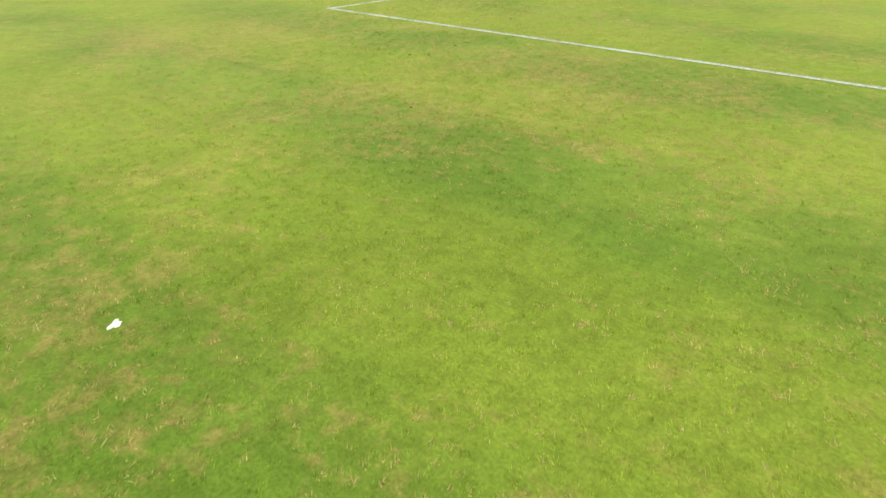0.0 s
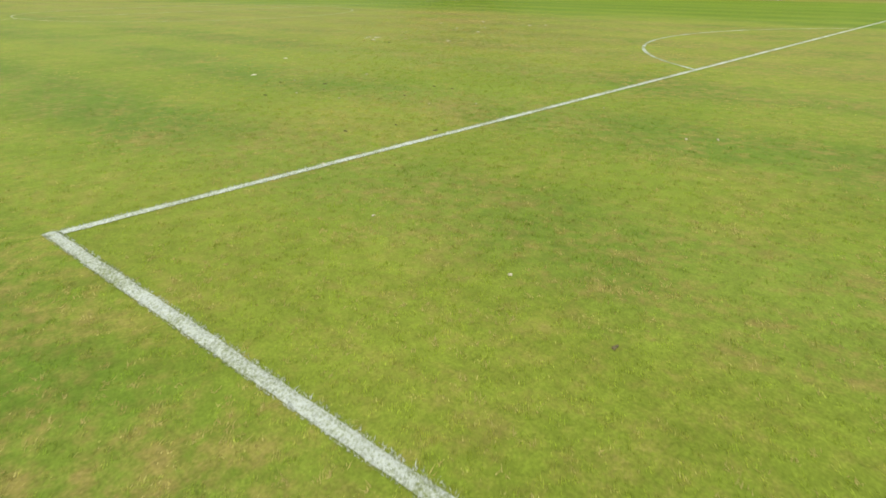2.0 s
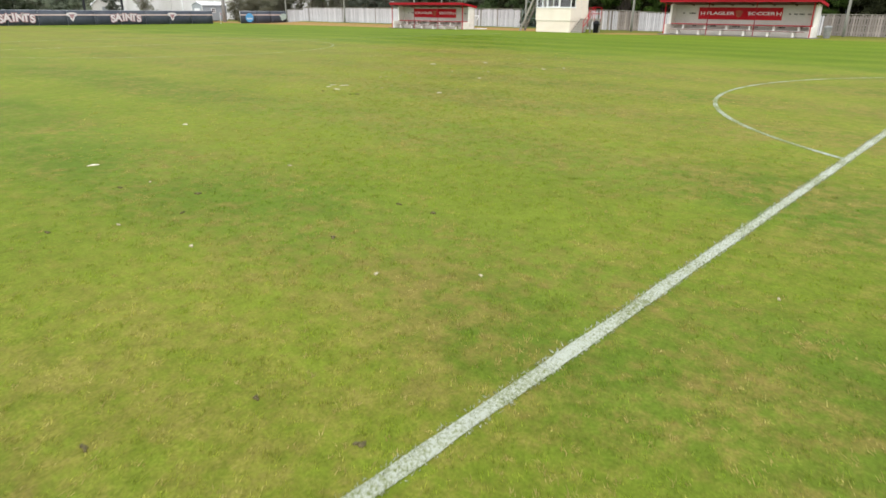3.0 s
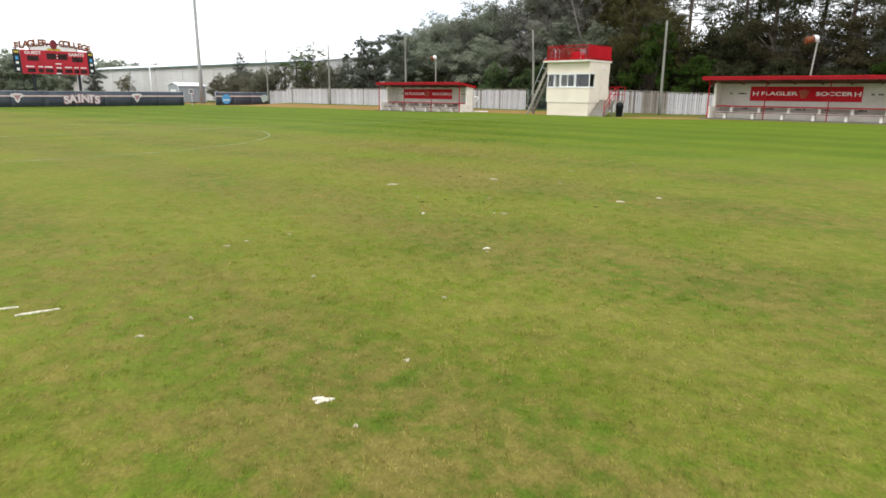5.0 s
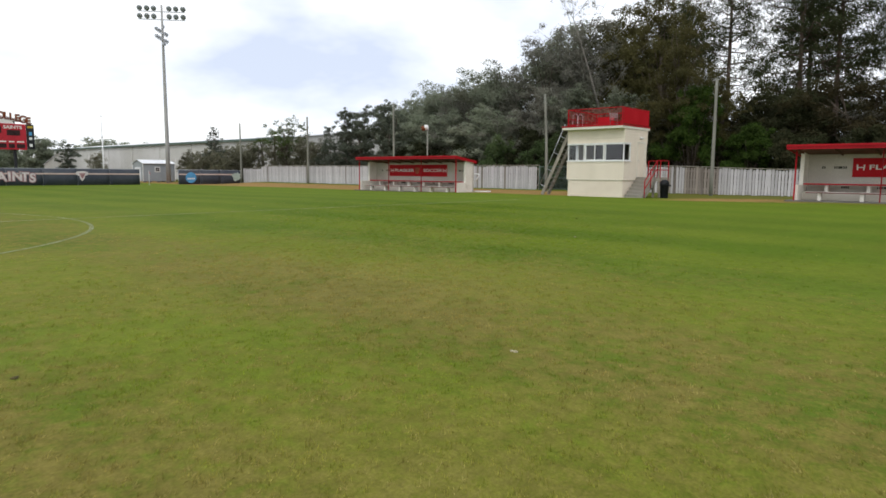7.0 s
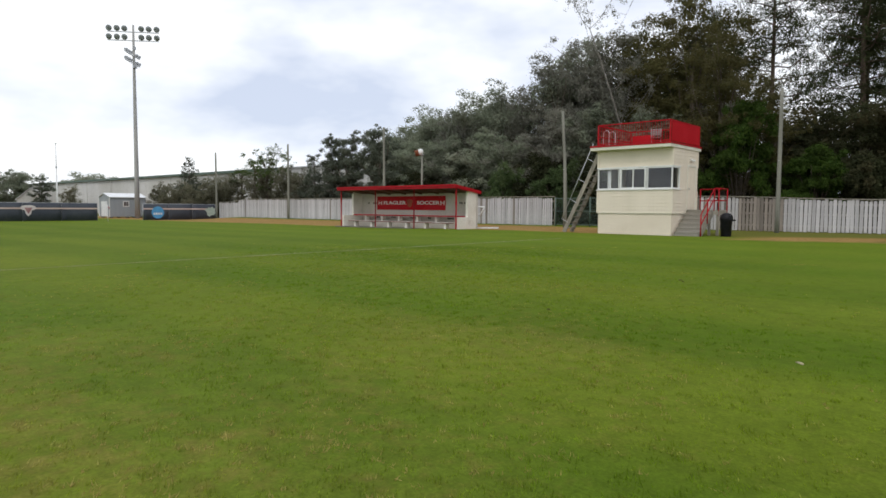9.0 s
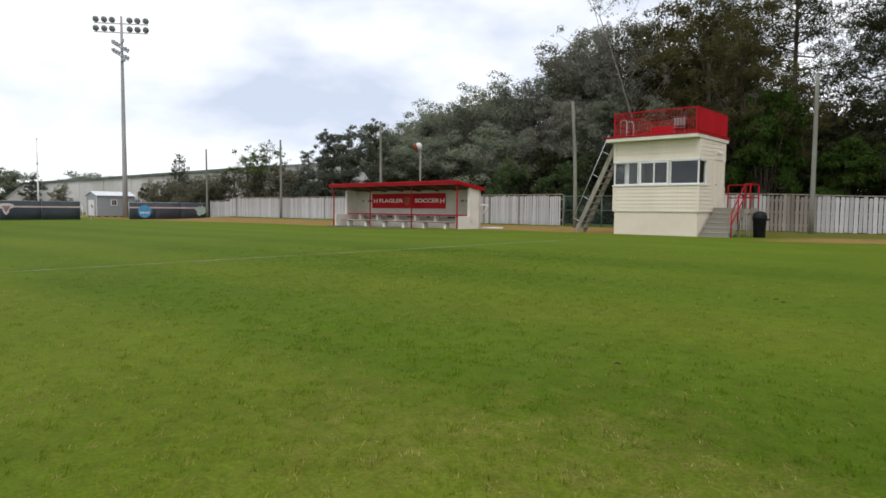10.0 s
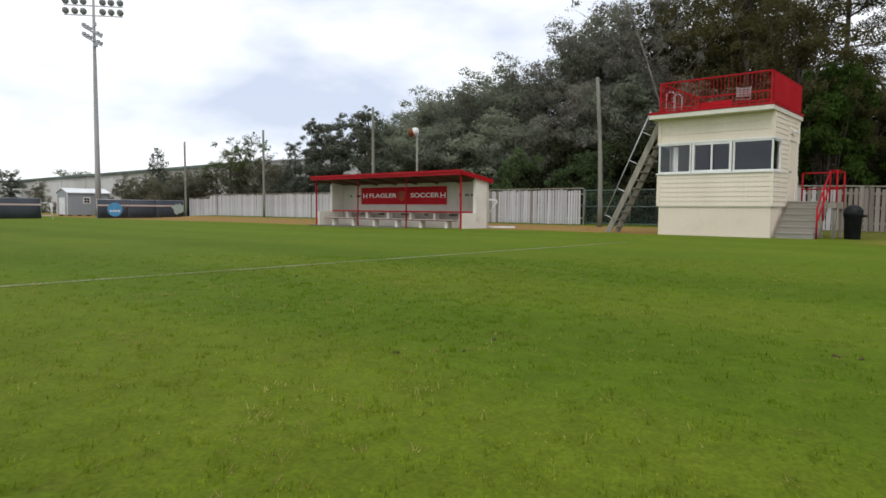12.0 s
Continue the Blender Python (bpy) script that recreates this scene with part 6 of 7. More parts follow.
def cone_tree(seed, h, R, label, group):
    rng = np.random.default_rng(seed)
    bm = bmesh.new()
    limb(bm, [(0, 0, -0.1), (0.05, 0, h * 0.4), (0.0, 0.05, h * 0.95)], 0.12, 0.02)
    clumps = []
    for i in range(56):
        f = 0.06 + 0.92 * i / 56
        an = i * 2.4 + rng.normal(0, 0.5)
        rr = R * (1 - f) ** 0.65 * (0.5 + 0.6 * rng.random())
        p = (math.cos(an) * rr, math.sin(an) * rr, h * f)
        limb(bm, [(0, 0, h * f * 0.93), p], 0.03, 0.008, 4)
        q = 0.2 + 0.5 * R * (1 - f) * (0.5 + 0.5 * rng.random())
        clumps.append((p, (q, q, q * 1.2)))
    return tree_thing("evergreen_tree", bm, leaf_cloud(rng, clumps, 12000, 0.1), BARK, LEAF_CEDAR, label, "tree", group)


def bush(seed, h, R, leafm, label, group, count=6500, size=0.13):
    rng = np.random.default_rng(seed)
    bm = bmesh.new()
    clumps = []
    for i in range(26):
        an = i * 2.4
        f = rng.random()
        rr = R * math.sqrt(rng.random()) * (1 - 0.55 * f)
        p = (math.cos(an) * rr, math.sin(an) * rr, h * (0.12 + 0.78 * f))
        limb(bm, [(0.1 * math.cos(an), 0.1 * math.sin(an), -0.05), (p[0] * 0.5, p[1] * 0.5, p[2] * 0.55), p], 0.03, 0.008, 4)
        q = R * (0.22 + 0.18 * rng.random())
        clumps.append((p, (q, q, min(q, h * 0.24))))
    return tree_thing("bush", bm, leaf_cloud(rng, clumps, count, size, stray=0.8), BARK, leafm, label, "bush", group)


def wispy_tree(seed, h, label, group, lean=0.5, leaves=3200):
    """A thin tree with bare twigs and few leaves."""
    rng = np.random.default_rng(seed)
    bm = bmesh.new()
    pts = [(lean * f ** 1.3 + 0.2 * math.sin(4 * f), -0.3 * f, h * 0.8 * f - (0.2 if f == 0 else 0)) for f in np.linspace(0, 1, 7)]
    limb(bm, pts, 0.13, 0.03)
    clumps = []
    for i in range(20):
        f = 0.35 + 0.6 * i / 20
        s = Vector(pts[min(6, int(f * 7))])
        an = i * 2.4 + rng.random()
        reach = h * 0.16 * (0.5 + rng.random())
        e = s + Vector((math.cos(an) * reach, math.sin(an) * reach, reach * (0.6 + 0.8 * rng.random())))
        limb(bm, [s, s.lerp(e, 0.35) + Vector((rng.normal(0, 0.15), 0, -0.2)), s.lerp(e, 0.7) + Vector((rng.normal(0, 0.2), 0, 0.1)), e], 0.024, 0.006, 4)
        for k in range(5):
            p = s.lerp(e, 0.45 + 0.15 * k) + Vector(rng.normal(0, 0.45, 3))
            limb(bm, [tuple(s.lerp(e, 0.4 + 0.12 * k)), tuple(p)], 0.017, 0.007, 3)
            clumps.append((tuple(p), (0.45, 0.45, 0.35)))
    return tree_thing("bare_tree", bm, leaf_cloud(rng, clumps, leaves, 0.08), PALEBARK, LEAF_GREY, label, "tree", group)


def palm_tree(seed, h, label, group):
    rng = np.random.default_rng(seed)
    bm = bmesh.new()
    limb(bm, [(0, 0, -0.1), (0.1, 0, h * 0.5), (0.05, 0.1, h)], 0.17, 0.13, 10)
    quad_list = []
    for i in range(26):
        an = i * 2.4
        el = radians(-35 + 105 * (i / 26))
        d = Vector((math.cos(an) * math.cos(el), math.sin(an) * math.cos(el), math.sin(el)))
        c = Vector((0.05, 0.1, h))
        hub = c + d * (0.75 + 0.2 * rng.random())
        limb(bm, [tuple(c), tuple(hub)], 0.018, 0.01, 4)
        side = d.cross(Vector((0, 0, 1))).normalized()
        up = side.cross(d)
        for k in range(15):
            a = radians(-80 + 160 * k / 14)
            v = d * math.cos(a) + side * math.sin(a)
            tip = hub + v * (0.75 + 0.1 * rng.random()) + Vector((0, 0, -0.18)) * abs(math.sin(a)) - up * 0.04
            w = v.cross(up).normalized() * 0.028
            mid = hub.lerp(tip, 0.5)
            quad_list.append([tuple(hub), tuple(mid + w), tuple(tip), tuple(mid - w)])
    return tree_thing("palm_tree", bm, np.array(quad_list), BARK, LEAF_BUSH, label, "tree", group)


def plant(make, spots):
    """Build one tree, stand it at the first spot, and copies at the rest: x, y, turn, height factor, width factor."""
    ob = make()
    for i, (x, y, rz, sh, sw) in enumerate(spots):
        m = pose(x, y, gz(x, y) - 0.05, 0, 0, rz)
        t = ob if i == 0 else copy_thing(ob, m)
        t.matrix_basis = m
        t.scale = (sw, sw, sh)


WOOD = "trees of the wood behind the fence"
ROW = "trees before the warehouse"
plant(lambda: broad_tree(11, 12.0, 3.9, 0.2, 19000, LEAF_OAK, 0.135, "dense dark evergreen oak with a rounded crown", WOOD, 1.15),
      [(-38.5, 81, 220, 1.25, 1.0), (-22.5, 79, 100, 0.68, 0.95), (-9.5, 73, 300, 0.72, 1.0), (-31.2, 81, 60, 0.66, 0.9)])
plant(lambda: broad_tree(18, 12.0, 3.9, 0.15, 24000, LEAF_HAZED, 0.145, "dense oak with a rounded crown, haze in its grey-green leaves", WOOD, 1.25),
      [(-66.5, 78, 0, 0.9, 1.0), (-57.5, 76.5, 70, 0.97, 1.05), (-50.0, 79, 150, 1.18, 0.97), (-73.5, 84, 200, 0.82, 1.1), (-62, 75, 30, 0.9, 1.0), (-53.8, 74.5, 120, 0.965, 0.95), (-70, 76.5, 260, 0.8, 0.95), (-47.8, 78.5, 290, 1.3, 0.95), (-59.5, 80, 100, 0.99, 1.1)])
plant(lambda: broad_tree(12, 11.5, 3.6, 0.15, 18000, LEAF_OAK, 0.135, "broad dark oak with hanging lower limbs", WOOD, 1.15),
      [(-43.8, 81, 200, 1.35, 1.0), (-28.0, 80.5, 310, 0.7, 1.0), (-17.0, 76.5, 80, 0.72, 1.0)])
plant(lambda: broad_tree(20, 18.0, 4.0, 0.34, 17000, LEAF_OLIVE, 0.125, "tall olive-brown tree with an open, airy crown", WOOD, 0.95),
      [(-40.6, 77.5, 0, 1.0, 1.0), (-37.4, 76.5, 140, 1.02, 0.8), (-32.5, 68.6, 30, 0.72, 0.68), (-30.3, 70.8, 200, 0.48, 0.45), (-45.4, 83, 250, 0.9, 0.9), (-13.5, 80, 60, 0.62, 0.9)])
plant(lambda: broad_tree(13, 13.0, 3.4, 0.25, 13000, LEAF_GREY, 0.115, "grey-brown tree with thin winter foliage", WOOD, 1.0),
      [(-48.4, 75, 0, 1.15, 0.9), (-45.6, 76, 100, 1.26, 1.1), (-52.4, 76.5, 300, 0.97, 0.97), (-56.2, 71.5, 200, 0.76, 0.9), (-46, 70.5, 160, 0.74, 0.9), (-33.4, 74.5, 250, 0.72, 0.9), (-20.2, 73.5, 30, 0.55, 0.9), (-12, 71.5, 130, 0.6, 1.0)])
plant(lambda: broad_tree(19, 9.0, 3.1, 0.08, 17000, LEAF_HAZED, 0.135, "low spreading grey-green tree at the wood's edge", WOOD, 1.25),
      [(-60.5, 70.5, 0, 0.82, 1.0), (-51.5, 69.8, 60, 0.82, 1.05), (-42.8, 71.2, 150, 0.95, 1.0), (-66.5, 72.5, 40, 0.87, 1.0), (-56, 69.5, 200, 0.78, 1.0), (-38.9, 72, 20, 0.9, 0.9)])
plant(lambda: broad_tree(14, 9.0, 3.1, 0.08, 15000, LEAF_OAK, 0.125, "low spreading dark tree at the wood's edge", WOOD, 1.1),
      [(-36.4, 70.4, 210, 0.8, 1.0), (-25.0, 71.5, 280, 0.86, 0.95), (-6.5, 69.5, 100, 0.75, 1.0), (-29.6, 72.5, 120, 0.72, 0.9)])
plant(lambda: broad_tree(23, 9.0, 3.0, 0.08, 13000, LEAF_DUSK, 0.115, "low dark olive tree above the dugout roof", WOOD, 1.05),
      [(-21.6, 69.6, 0, 0.82, 1.0), (-16.6, 70.2, 130, 0.82, 1.05), (-11.0, 69.8, 250, 0.8, 1.0), (-34.2, 71.8, 60, 0.85, 0.8)])
plant(lambda: pine_tree(21, 19.5, "tall pine with long rising limbs", WOOD),
      [(-26.5, 76.5, 0, 1.0, 1.0), (-32.6, 78, 120, 1.02, 1.0), (-21.0, 80.2, 200, 0.98, 1.0), (-12.4, 79.5, 45, 0.95, 1.1), (-27.4, 82, 80, 1.0, 1.05)])
plant(lambda: pine_tree(22, 18.5, "slender pine with bare lower trunk", WOOD, 0.44, 15000),
      [(-24.0, 77.3, 0, 1.02, 1.0), (-18.3, 77.3, 160, 0.98, 1.0), (-15.2, 81, 100, 1.0, 1.1), (-7.3, 79, 250, 1.0, 1.0), (-38.8, 84.5, 30, 0.95, 1.0)])
plant(lambda: wispy_tree(31, 16.5, "thin grey tree with bare twigs", WOOD),
      [(-47.6, 75.2, 0, 0.84, 1.0), (-58.5, 72.5, 60, 0.62, 0.9), (-31.6, 73, 200, 0.62, 1.0), (-49.8, 68.8, 20, 0.45, 0.8), (-15, 72, 100, 0.55, 1.0)])
plant(lambda: wispy_tree(32, 18.5, "leaning pale-barked tree with sparse twigs", WOOD, -3.8, 4200), [(-39.6, 71.8, 0, 1.0, 1.0)])
plant(lambda: bush(41, 7.6, 2.6, LEAF_HOLLY, "large rounded green bush behind the fence", WOOD, 16000, 0.13),
      [(-31.0, 67.2, 0, 0.98, 0.95), (-27.2, 67.6, 40, 0.62, 0.8), (-13, 67.5, 70, 0.6, 0.95)])
plant(lambda: bush(44, 4.0, 2.1, LEAF_FRESH, "fresh green bush behind the fence", WOOD, 8000, 0.12), [(-48.0, 67.2, 90, 1.0, 1.0), (-43.2, 66.6, 180, 1.0, 1.0)])
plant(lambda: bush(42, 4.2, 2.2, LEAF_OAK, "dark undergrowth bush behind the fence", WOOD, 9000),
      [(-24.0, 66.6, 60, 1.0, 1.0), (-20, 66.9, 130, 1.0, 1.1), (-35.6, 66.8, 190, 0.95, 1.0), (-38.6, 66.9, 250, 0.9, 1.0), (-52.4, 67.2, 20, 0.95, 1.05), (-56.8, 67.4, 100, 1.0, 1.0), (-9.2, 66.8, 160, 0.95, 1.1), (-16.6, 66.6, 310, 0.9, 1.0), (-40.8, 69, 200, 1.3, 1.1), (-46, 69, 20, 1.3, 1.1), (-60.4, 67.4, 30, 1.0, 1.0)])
plant(lambda: bush(43, 5.2, 2.2, LEAF_SHRUB, "dull olive-green shrub before the warehouse wall", ROW, 6500, 0.1),
      [(-75.6, 66.2, 0, 0.95, 1.0), (-79.6, 66.5, 80, 1.0, 1.1), (-86.5, 67.0, 150, 1.05, 1.15), (-90.5, 66.2, 220, 0.95, 1.1), (-95.5, 67.0, 300, 1.0, 1.2), (-72.2, 66.0, 40, 0.9, 1.0), (-134, 64.8, 100, 0.9, 1.0), (-69.2, 67.6, 200, 0.95, 1.0), (-100.5, 67.2, 60, 0.72, 1.0), (-105.5, 67.5, 160, 0.66, 1.0), (-93.4, 66.8, 20, 0.8, 0.9), (-88.4, 65.8, 110, 0.8, 1.0), (-98.2, 66.2, 250, 0.82, 1.0), (-83.0, 67.2, 330, 0.92, 1.1), (-91.8, 68.2, 170, 1.0, 1.1), (-77.4, 67.6, 210, 1.0, 1.0), (-92.8, 60.8, 50, 0.78, 0.85), (-89.6, 61.0, 190, 0.8, 0.9), (-86.6, 61.2, 280, 0.76, 0.8)])
plant(lambda: cone_tree(51, 8.2, 2.0, "dark pointed evergreen before the warehouse", ROW),
      [(-91.6, 63.6, 0, 0.92, 0.95), (-70.8, 66.2, 120, 0.78, 1.05)])
plant(lambda: broad_tree(17, 8.3, 1.75, 0.12, 11000, LEAF_CEDAR, 0.1, "narrow dark magnolia-like evergreen behind the fence", ROW, 1.08),
      [(-67.6, 66.0, 60, 0.98, 1.0), (-150, 64.8, 120, 0.83, 0.95), (-64.8, 65.8, 200, 0.98, 1.0), (-61.0, 65.8, 300, 1.03, 1.1)])
plant(lambda: palm_tree(61, 5.6, "cabbage palm with a round head of fans", ROW), [(-82.3, 66.5, 0, 1.0, 1.0), (-85.5, 66.8, 80, 0.85, 1.0)])
plant(lambda: broad_tree(15, 7.6, 2.3, 0.55, 1700, LEAF_BUSH, 0.13, "thin light-green tree with an open crown", ROW, 0.7), [(-78.7, 66.3, 0, 1.0, 1.0)])
plant(lambda: broad_tree(16, 8.5, 3.2, 0.04, 14000, LEAF_HAZED, 0.2, "dull green tree standing beyond the scoreboard", "trees beyond the pitch end", 1.3),
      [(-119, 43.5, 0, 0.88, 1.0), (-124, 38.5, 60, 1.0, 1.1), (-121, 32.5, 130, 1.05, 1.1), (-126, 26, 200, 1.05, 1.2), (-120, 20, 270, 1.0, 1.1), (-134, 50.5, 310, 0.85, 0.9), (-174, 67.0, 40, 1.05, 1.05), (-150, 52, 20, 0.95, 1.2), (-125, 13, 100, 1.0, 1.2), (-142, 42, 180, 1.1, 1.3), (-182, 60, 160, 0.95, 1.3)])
plant(lambda: broad_tree(24, 12.0, 5.6, 0.02, 11000, LEAF_HAZED, 0.3, "far rounded tree rising behind the warehouse roof", "trees beyond the pitch end", 1.4),
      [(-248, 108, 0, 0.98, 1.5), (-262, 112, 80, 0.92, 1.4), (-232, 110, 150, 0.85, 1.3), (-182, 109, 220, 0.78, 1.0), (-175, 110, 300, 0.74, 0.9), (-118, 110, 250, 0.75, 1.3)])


def far_wood():
    """Far tree tops that close the wood at the back, and the undergrowth before them."""
    rng = np.random.default_rng(77)
    clumps = []
    for i in range(230):
        x = rng.uniform(-76, 30)
        y = rng.uniform(86, 98)
        top = 8.5 + 3.5 * smooth(-70, -45, x) - 3.4 * smooth(-36, -31, x) + rng.normal(0, 0.7)
        clumps.append(((x, y, rng.uniform(1.0, top)), (2.3, 1.8, 1.6)))
    corners, normals = leaf_cloud(rng, clumps, 45000, 0.24)
    # west tops get the leaf with haze in its colour, east tops a darker leaf
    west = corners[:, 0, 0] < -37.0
    ob = new("far_wood", quads("far_wood", corners[west], 3, LEAF_HAZED, normals[west]))
    tagged(ob, "grey-green tree tops at the back, haze put into their colour", "wood", kind="stuff")
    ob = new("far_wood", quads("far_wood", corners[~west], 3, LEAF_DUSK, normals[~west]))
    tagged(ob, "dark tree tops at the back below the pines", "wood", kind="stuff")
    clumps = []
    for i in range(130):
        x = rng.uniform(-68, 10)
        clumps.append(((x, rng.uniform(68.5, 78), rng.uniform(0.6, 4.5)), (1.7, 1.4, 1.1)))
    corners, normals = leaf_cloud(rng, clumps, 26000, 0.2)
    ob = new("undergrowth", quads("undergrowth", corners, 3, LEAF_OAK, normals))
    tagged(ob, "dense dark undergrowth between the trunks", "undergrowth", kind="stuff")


far_wood()

# ---- fences ----
fence_boards("wall_fence_west", -84.0, -41.2, 63.2, 0.158, lambda x: 0.04, "long weathered pale board fence behind the dugout")
fence_boards("wall_fence_east", -36.0, 10.0, 63.2, 0.182, lambda x: 0.97 if (-29.4 < x < -27.7 or x > -12) else 0.3 if x < -29.4 else 0.03, "weathered grey and brown board fence below the wood",
             lambda x: 0.97 - 0.125 * smooth(-31.5, -23.0, x))


# ---- grass and small litter ----
def strip_points(rng, count, spread):
    """Points on the strip of turf along the diagonal of the field that is passed nearest."""
    a, b = np.array([13.0, -10.5]), np.array([-31.0, 41.0])
    d = (b - a) / np.linalg.norm(b - a)
    nrm = np.array([-d[1], d[0]])
    s = rng.random(count) * np.linalg.norm(b - a)
    w = np.clip(rng.normal(0, spread, count), -8, 8)
    return a + d * s[:, None] + nrm * w[:, None], d


def blades(name, material, p, lie, h, wd, label):
    """One three-cornered blade for each point, leaning by lie, h high."""
    x, y = p[:, 0], p[:, 1]
    keep = ~((np.abs(y) < 0.07) & (x > -0.07) & (x < 16.6)) & ~((np.abs(x) < 0.07) & (y > 0)) & ~(np.abs(x - X_HALF) < 0.06)
    p, lie, h, wd = p[keep], lie[keep], h[keep], wd[keep]
    base = np.stack([p[:, 0], p[:, 1], np.zeros(len(p))], axis=1)
    tip = base + np.stack([lie[:, 0], lie[:, 1], h], axis=1)
    side = np.stack([-lie[:, 1], lie[:, 0], np.zeros(len(p))], axis=1)
    side *= (wd / (np.linalg.norm(side, axis=1) + 1e-6))[:, None]
    ob = new(name, quads(name, np.stack([base - side, base + side, tip], axis=1), 3, material))
    tagged(ob, label, "grass", kind="stuff")


def grass_blades():
    """Short mown blades in close tussocks, and stray tufts of dry straw."""
    rng = np.random.default_rng(5)
    tussocks, each = 52000, 10
    c, d = strip_points(rng, tussocks, 2.4)
    p = np.repeat(c, each, axis=0) + rng.normal(0, 0.022, (tussocks * each, 2))
    n = len(p)
    # the mower has laid the blades mostly one way
    lie = d * np.abs(rng.normal(0.01, 0.006, (n, 1))) + rng.normal(0, 0.007, (n, 2))
    lush = np.repeat(0.6 + 0.8 * rng.random(tussocks), each)
    h = (0.004 + 0.024 * rng.random(n) ** 2.0) * lush
    blades("grass", BLADE, p, lie, h, 0.0014 + 0.0018 * rng.random(n), "short mown grass blades, green with dry straw-coloured tips")
    # dry tufts gather in patches
    patches = 1000
    q, d = strip_points(rng, patches, 2.6)
    # few of them near the halfway line
    q = q[rng.random(patches) > 0.8 * np.clip((q[:, 1] - 26.0) / 8.0, 0, 1)]
    patches = len(q)
    each = rng.integers(6, 30, patches)
    c = np.repeat(q, each, axis=0)
    c = c + rng.normal(0, 1, c.shape) * np.repeat(0.1 + 0.35 * rng.random(patches), each)[:, None]
    p = np.repeat(c, 7, axis=0) + rng.normal(0, 0.013, (len(c) * 7, 2))
    n = len(p)
    lie = d * np.abs(rng.normal(0.008, 0.01, (n, 1))) + rng.normal(0, 0.014, (n, 2))
    h = 0.005 + 0.017 * rng.random(n) ** 1.6
    blades("dry_grass", STRAW, p, lie, h, 0.0012 + 0.0016 * rng.random(n), "tufts of pale dry grass among the green")


grass_blades()


def ragged_sheet(bm, rim, rng):
    """A thin domed sheet inside a ragged outline, with its edge turned down into the grass."""
    mid = sum((Vector(p) for p in rim), Vector((0, 0))) / len(rim)
    top = bm.verts.new((mid.x, mid.y, 0.008 + 0.004 * rng.random()))
    ring = [bm.verts.new((*mid.lerp(Vector(p), 0.6), 0.006 + 0.004 * rng.random())) for p in rim]
    edge = [bm.verts.new((p[0], p[1], 0.001 + 0.004 * rng.random())) for p in rim]
    low = [bm.verts.new((*mid.lerp(Vector(p), 0.94), -0.004)) for p in rim]
    for i in range(len(rim)):
        j = (i + 1) % len(rim)
        bm.faces.new((top, ring[i], ring[j]))
        bm.faces.new((ring[i], edge[i], edge[j], ring[j]))
        bm.faces.new((edge[i], low[i], low[j], edge[j]))


def fleck(x, y, size, seed, mat, name, label, long=1.0):
    """A small crumbled scrap lying in the grass, lobed and ragged."""
    rng = random.Random(seed)
    bm = bmesh.new()
    n = 30
    turn, pa, pb = (rng.random() * 6.28 for _ in range(3))
    size *= 0.62 if mat is CHALK else 0.5 if mat is CLOD else 0.45
    rim = []
    for i in range(n):
        an = 2 * math.pi * i / n
        r = size * (0.62 + 0.2 * math.sin(2 * an + pa) + 0.2 * math.sin(3 * an + pb) + 0.36 * (rng.random() - 0.35))
        u, v = r * math.cos(an) * long, r * math.sin(an) * 0.75
        rim.append((u * math.cos(turn) - v * math.sin(turn), u * math.sin(turn) + v * math.cos(turn)))
    ragged_sheet(bm, rim, rng)
    solo(name, bm, mat, (x, y, gz(x, y) + 0.002), label, "litter", "scraps on the turf")


SCRAPS_NEAR = ((9.01, -8.49, 0.066, 1.8), (3.1, 1.8, 0.05, 1.0), (5.97, 2.73, 0.06, 2.0), (2.91, -1.62, 0.035, 1.0), (1.55, 1.96, 0.045, 1.2), (-0.06, 2.7, 0.06, 1.0), (2.4, 6.36, 0.05, 2.5), (2.7, 6.6, 0.05, 2.5), (-1.59, 6.0, 0.055, 1.4), (-1.03, 6.48, 0.05, 1.0), (-4.8, 7.54, 0.05, 1.6), (-5.23, 6.06, 0.045, 2.0), (-3.06, 5.39, 0.05, 2.2), (-6.47, 5.95, 0.07, 2.2), (-8.37, 8.07, 0.07, 1.6), (-4.01, 5.22, 0.05, 1.4), (0.64, 7.5, 0.04, 1.4), (-10.46, 12.86, 0.08, 2.5))
SCRAPS_MID = ((-8.34, 14.06, 0.085, 1.5), (-8.38, 14.72, 0.06, 1.2), (-8.01, 14.0, 0.045, 1.2), (-9.94, 13.79, 0.045, 2.0), (-10.03, 14.19, 0.045, 2.0), (-9.03, 15.78, 0.05, 1.3), (-9.81, 17.31, 0.075, 1.4), (-9.71, 17.2, 0.05, 1.0), (-10.26, 15.43, 0.05, 1.2), (-11.89, 15.76, 0.06, 1.3), (-11.83, 15.5, 0.06, 1.5), (-11.83, 16.27, 0.06, 1.2), (-10.19, 21.04, 0.07, 1.6), (-9.91, 21.77, 0.07, 1.2))
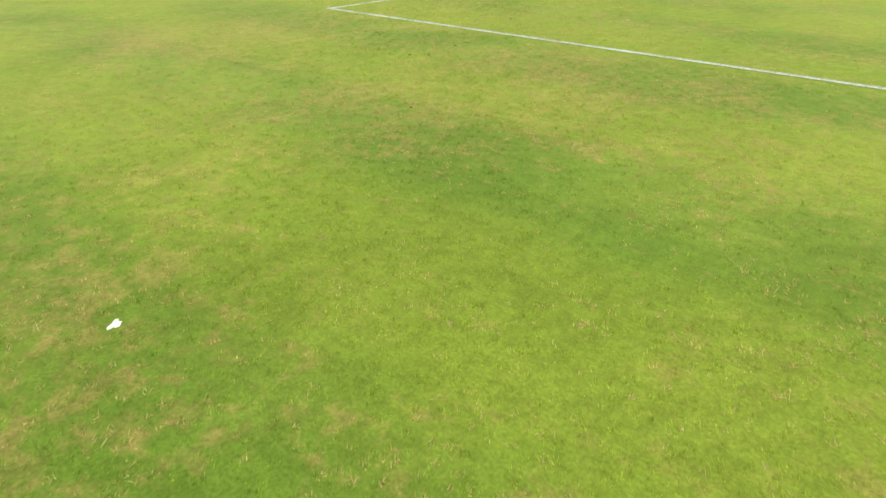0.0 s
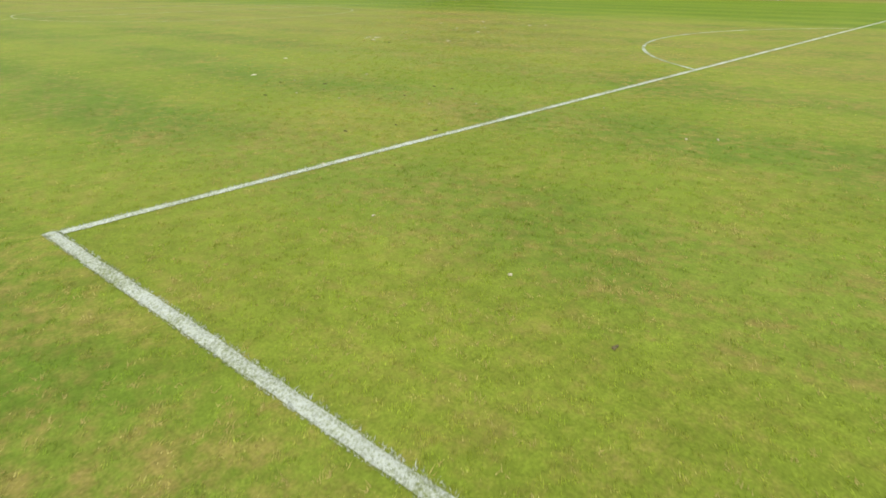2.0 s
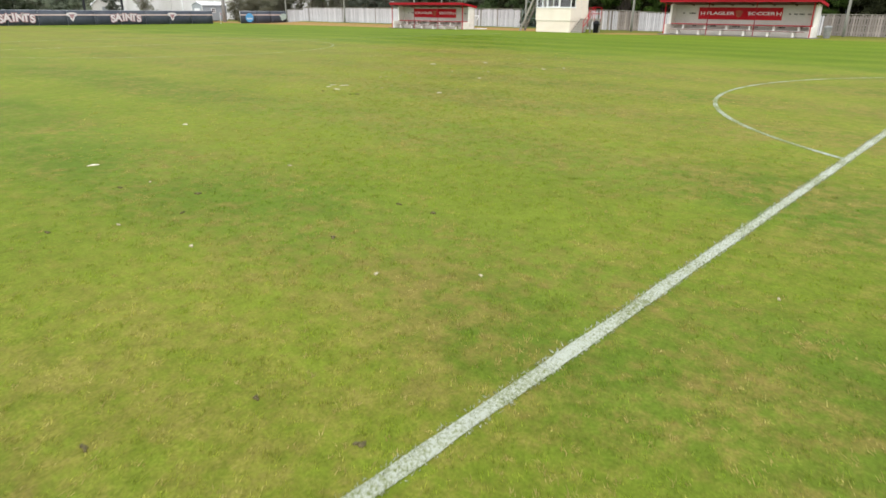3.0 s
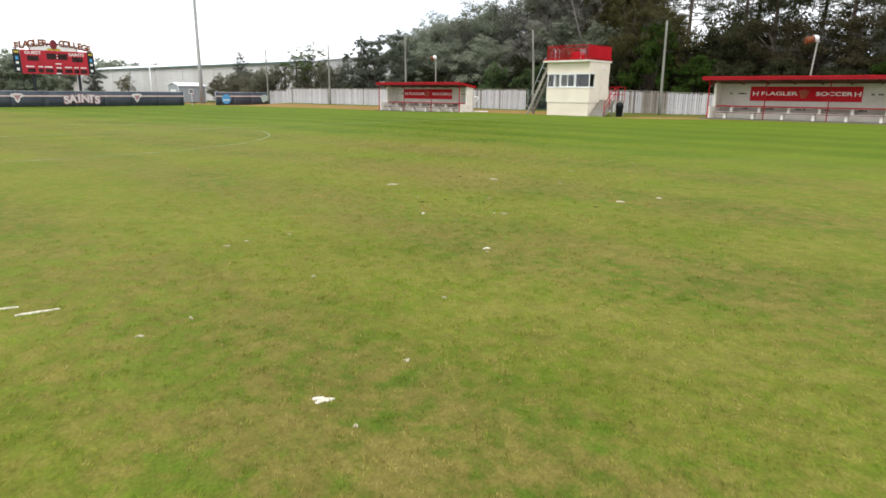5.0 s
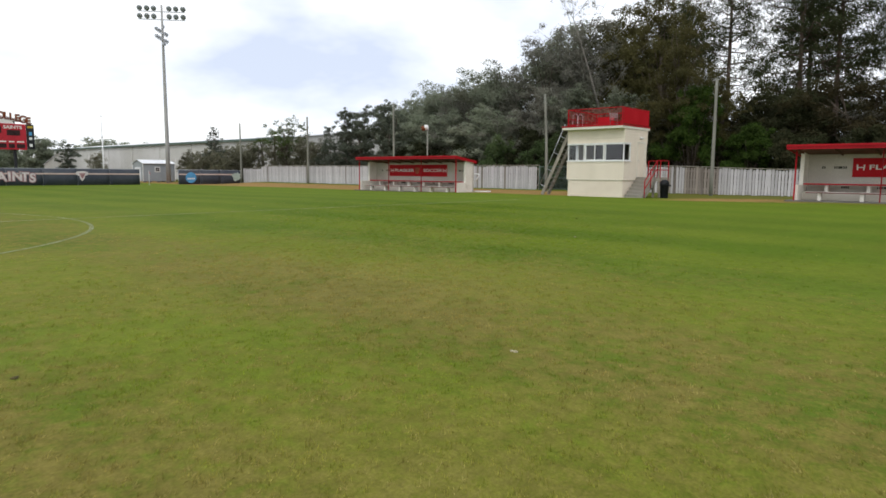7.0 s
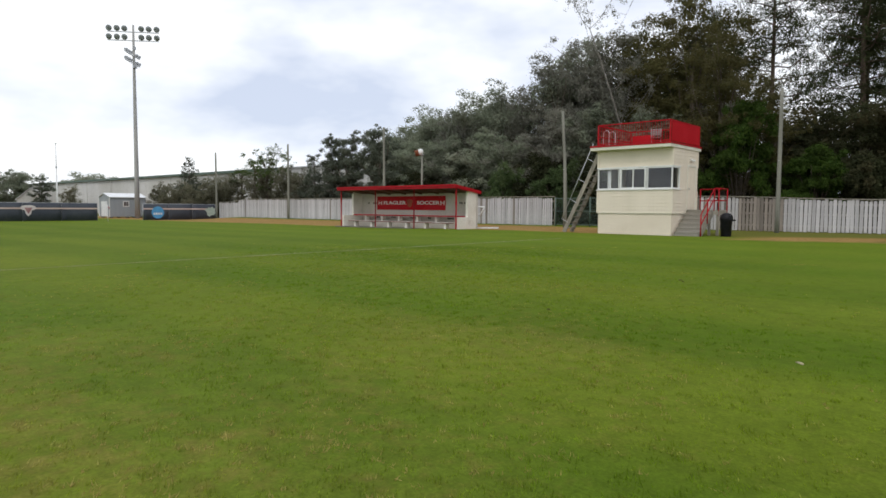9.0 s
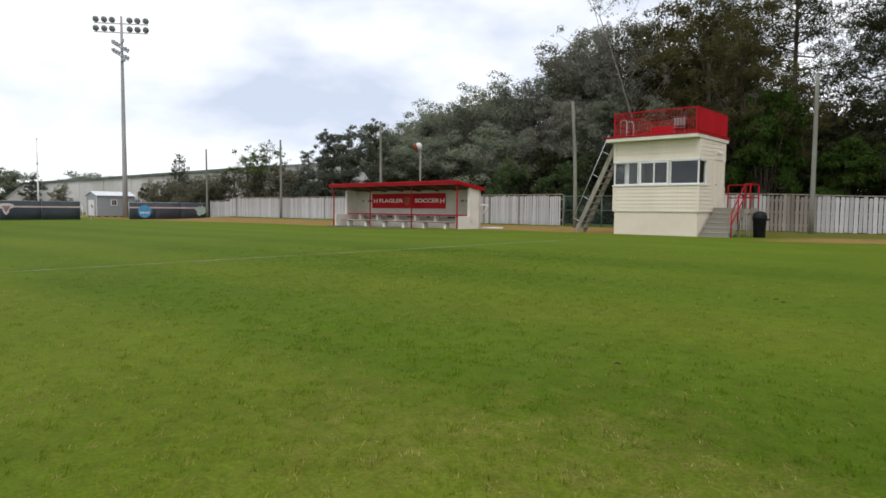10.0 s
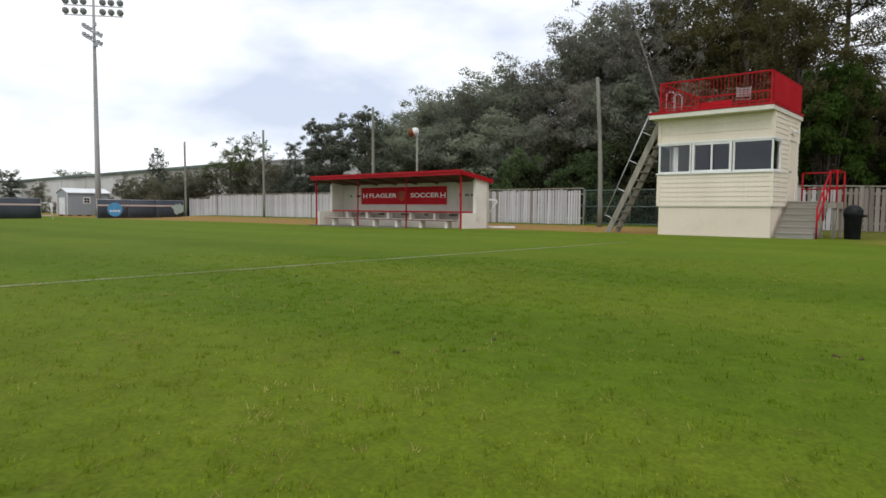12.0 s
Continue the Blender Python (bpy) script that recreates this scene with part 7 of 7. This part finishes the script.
SCRAPS_FAR = ((-13.12, 21.7, 0.085, 1.5), (-12.97, 21.59, 0.05, 1.0), (-12.79, 23.95, 0.06, 2.4), (-15.58, 20.86, 0.045, 1.0), (-13.2, 26.42, 0.06, 1.6), (-12.47, 26.17, 0.05, 1.4), (-18.31, 20.93, 0.05, 1.4), (-13.71, 23.9, 0.05, 1.5), (-15.91, 24.86, 0.06, 1.6), (-19.87, 32.43, 0.055, 1.8), (-13.93, 19.88, 0.07, 2.6), (-11.15, 23.64, 0.05, 1.2), (-12.63, 19.17, 0.05, 1.8), (-11.81, 19.91, 0.055, 2.2), (-11.65, 18.27, 0.07, 1.6), (-10.98, 18.96, 0.06, 2.0), (-10.86, 19.02, 0.06, 2.0), (-11.96, 22.18, 0.06, 1.5))
for i, (x, y, s, lg) in enumerate(SCRAPS_NEAR + SCRAPS_MID + SCRAPS_FAR):
    fleck(x, y, s, i, CHALK if s > 0.065 else FLECK, "paint_scrap", "pale dried scrap lying in the grass", lg)
def streak(x0, y0, x1, y1, seed):
    """A short thin run of dried paint with ragged sides."""
    rng = random.Random(seed)
    bm = bmesh.new()
    d = Vector((x1 - x0, y1 - y0))
    side = Vector((-d.y, d.x)).normalized()
    k = 12
    there = [d * (i / k - 0.5) + side * rng.uniform(0.005, 0.017) for i in range(k + 1)]
    back = [d * (i / k - 0.5) - side * rng.uniform(0.005, 0.017) for i in range(k, -1, -1)]
    ragged_sheet(bm, [tuple(p) for p in there + back], rng)
    x, y = (x0 + x1) / 2, (y0 + y1) / 2
    solo("paint_streak", bm, CHALK, (x, y, gz(x, y) + 0.002), "thin white streak of dried line paint on grass", "litter", "scraps on the turf")


for i, ends in enumerate(((-10.98, 13.35, -10.92, 13.62), (-11.24, 13.25, -11.18, 13.43), (-11.0, 12.97, -10.96, 13.08))):
    streak(*ends, 300 + i)
CLODS_NEAR = ((-9.43, 12.58, 0.12), (-9.5, 12.45, 0.05), (-10.42, 12.42, 0.05), (-10.24, 12.59, 0.04), (7.15, -4.38, 0.04), (8.83, -3.93, 0.03), (5.04, -2.35, 0.05), (5.25, -2.14, 0.045), (5.1, -1.36, 0.05), (4.07, 1.44, 0.05), (5.04, 6.86, 0.06), (-3.94, 5.76, 0.05), (-17.74, 22.32, 0.06), (-26.76, 35.95, 0.035), (-26.6, 36.57, 0.03), (-25.08, 37.47, 0.04), (-24.97, 37.49, 0.04), (-26.53, 36.22, 0.02), (-30.2, 37.76, 0.03))
CLODS_FAR = ((-27.38, 35.94, 0.02), (-22.48, 33.26, 0.03), (-22.59, 37.15, 0.05), (-22.47, 36.96, 0.04), (-12.3, 18.92, 0.07), (-12.18, 19.31, 0.055), (-11.62, 19.53, 0.055), (-10.22, 20.36, 0.06), (-13.8, 21.55, 0.05), (-12.23, 21.87, 0.055), (-4.44, 6.18, 0.08), (-2.71, 7.31, 0.055), (-2.28, 7.33, 0.07), (-2.42, 6.28, 0.06), (-0.87, 4.57, 0.045), (-1.08, 3.87, 0.05), (-0.24, 4.68, 0.06), (-4.22, 4.74, 0.06), (-5.22, 5.74, 0.055))
for i, (x, y, s) in enumerate(CLODS_NEAR + CLODS_FAR):
    fleck(x, y, s, 100 + i, CLOD, "earth_clod", "small dark clod of earth in the turf", 1.4)
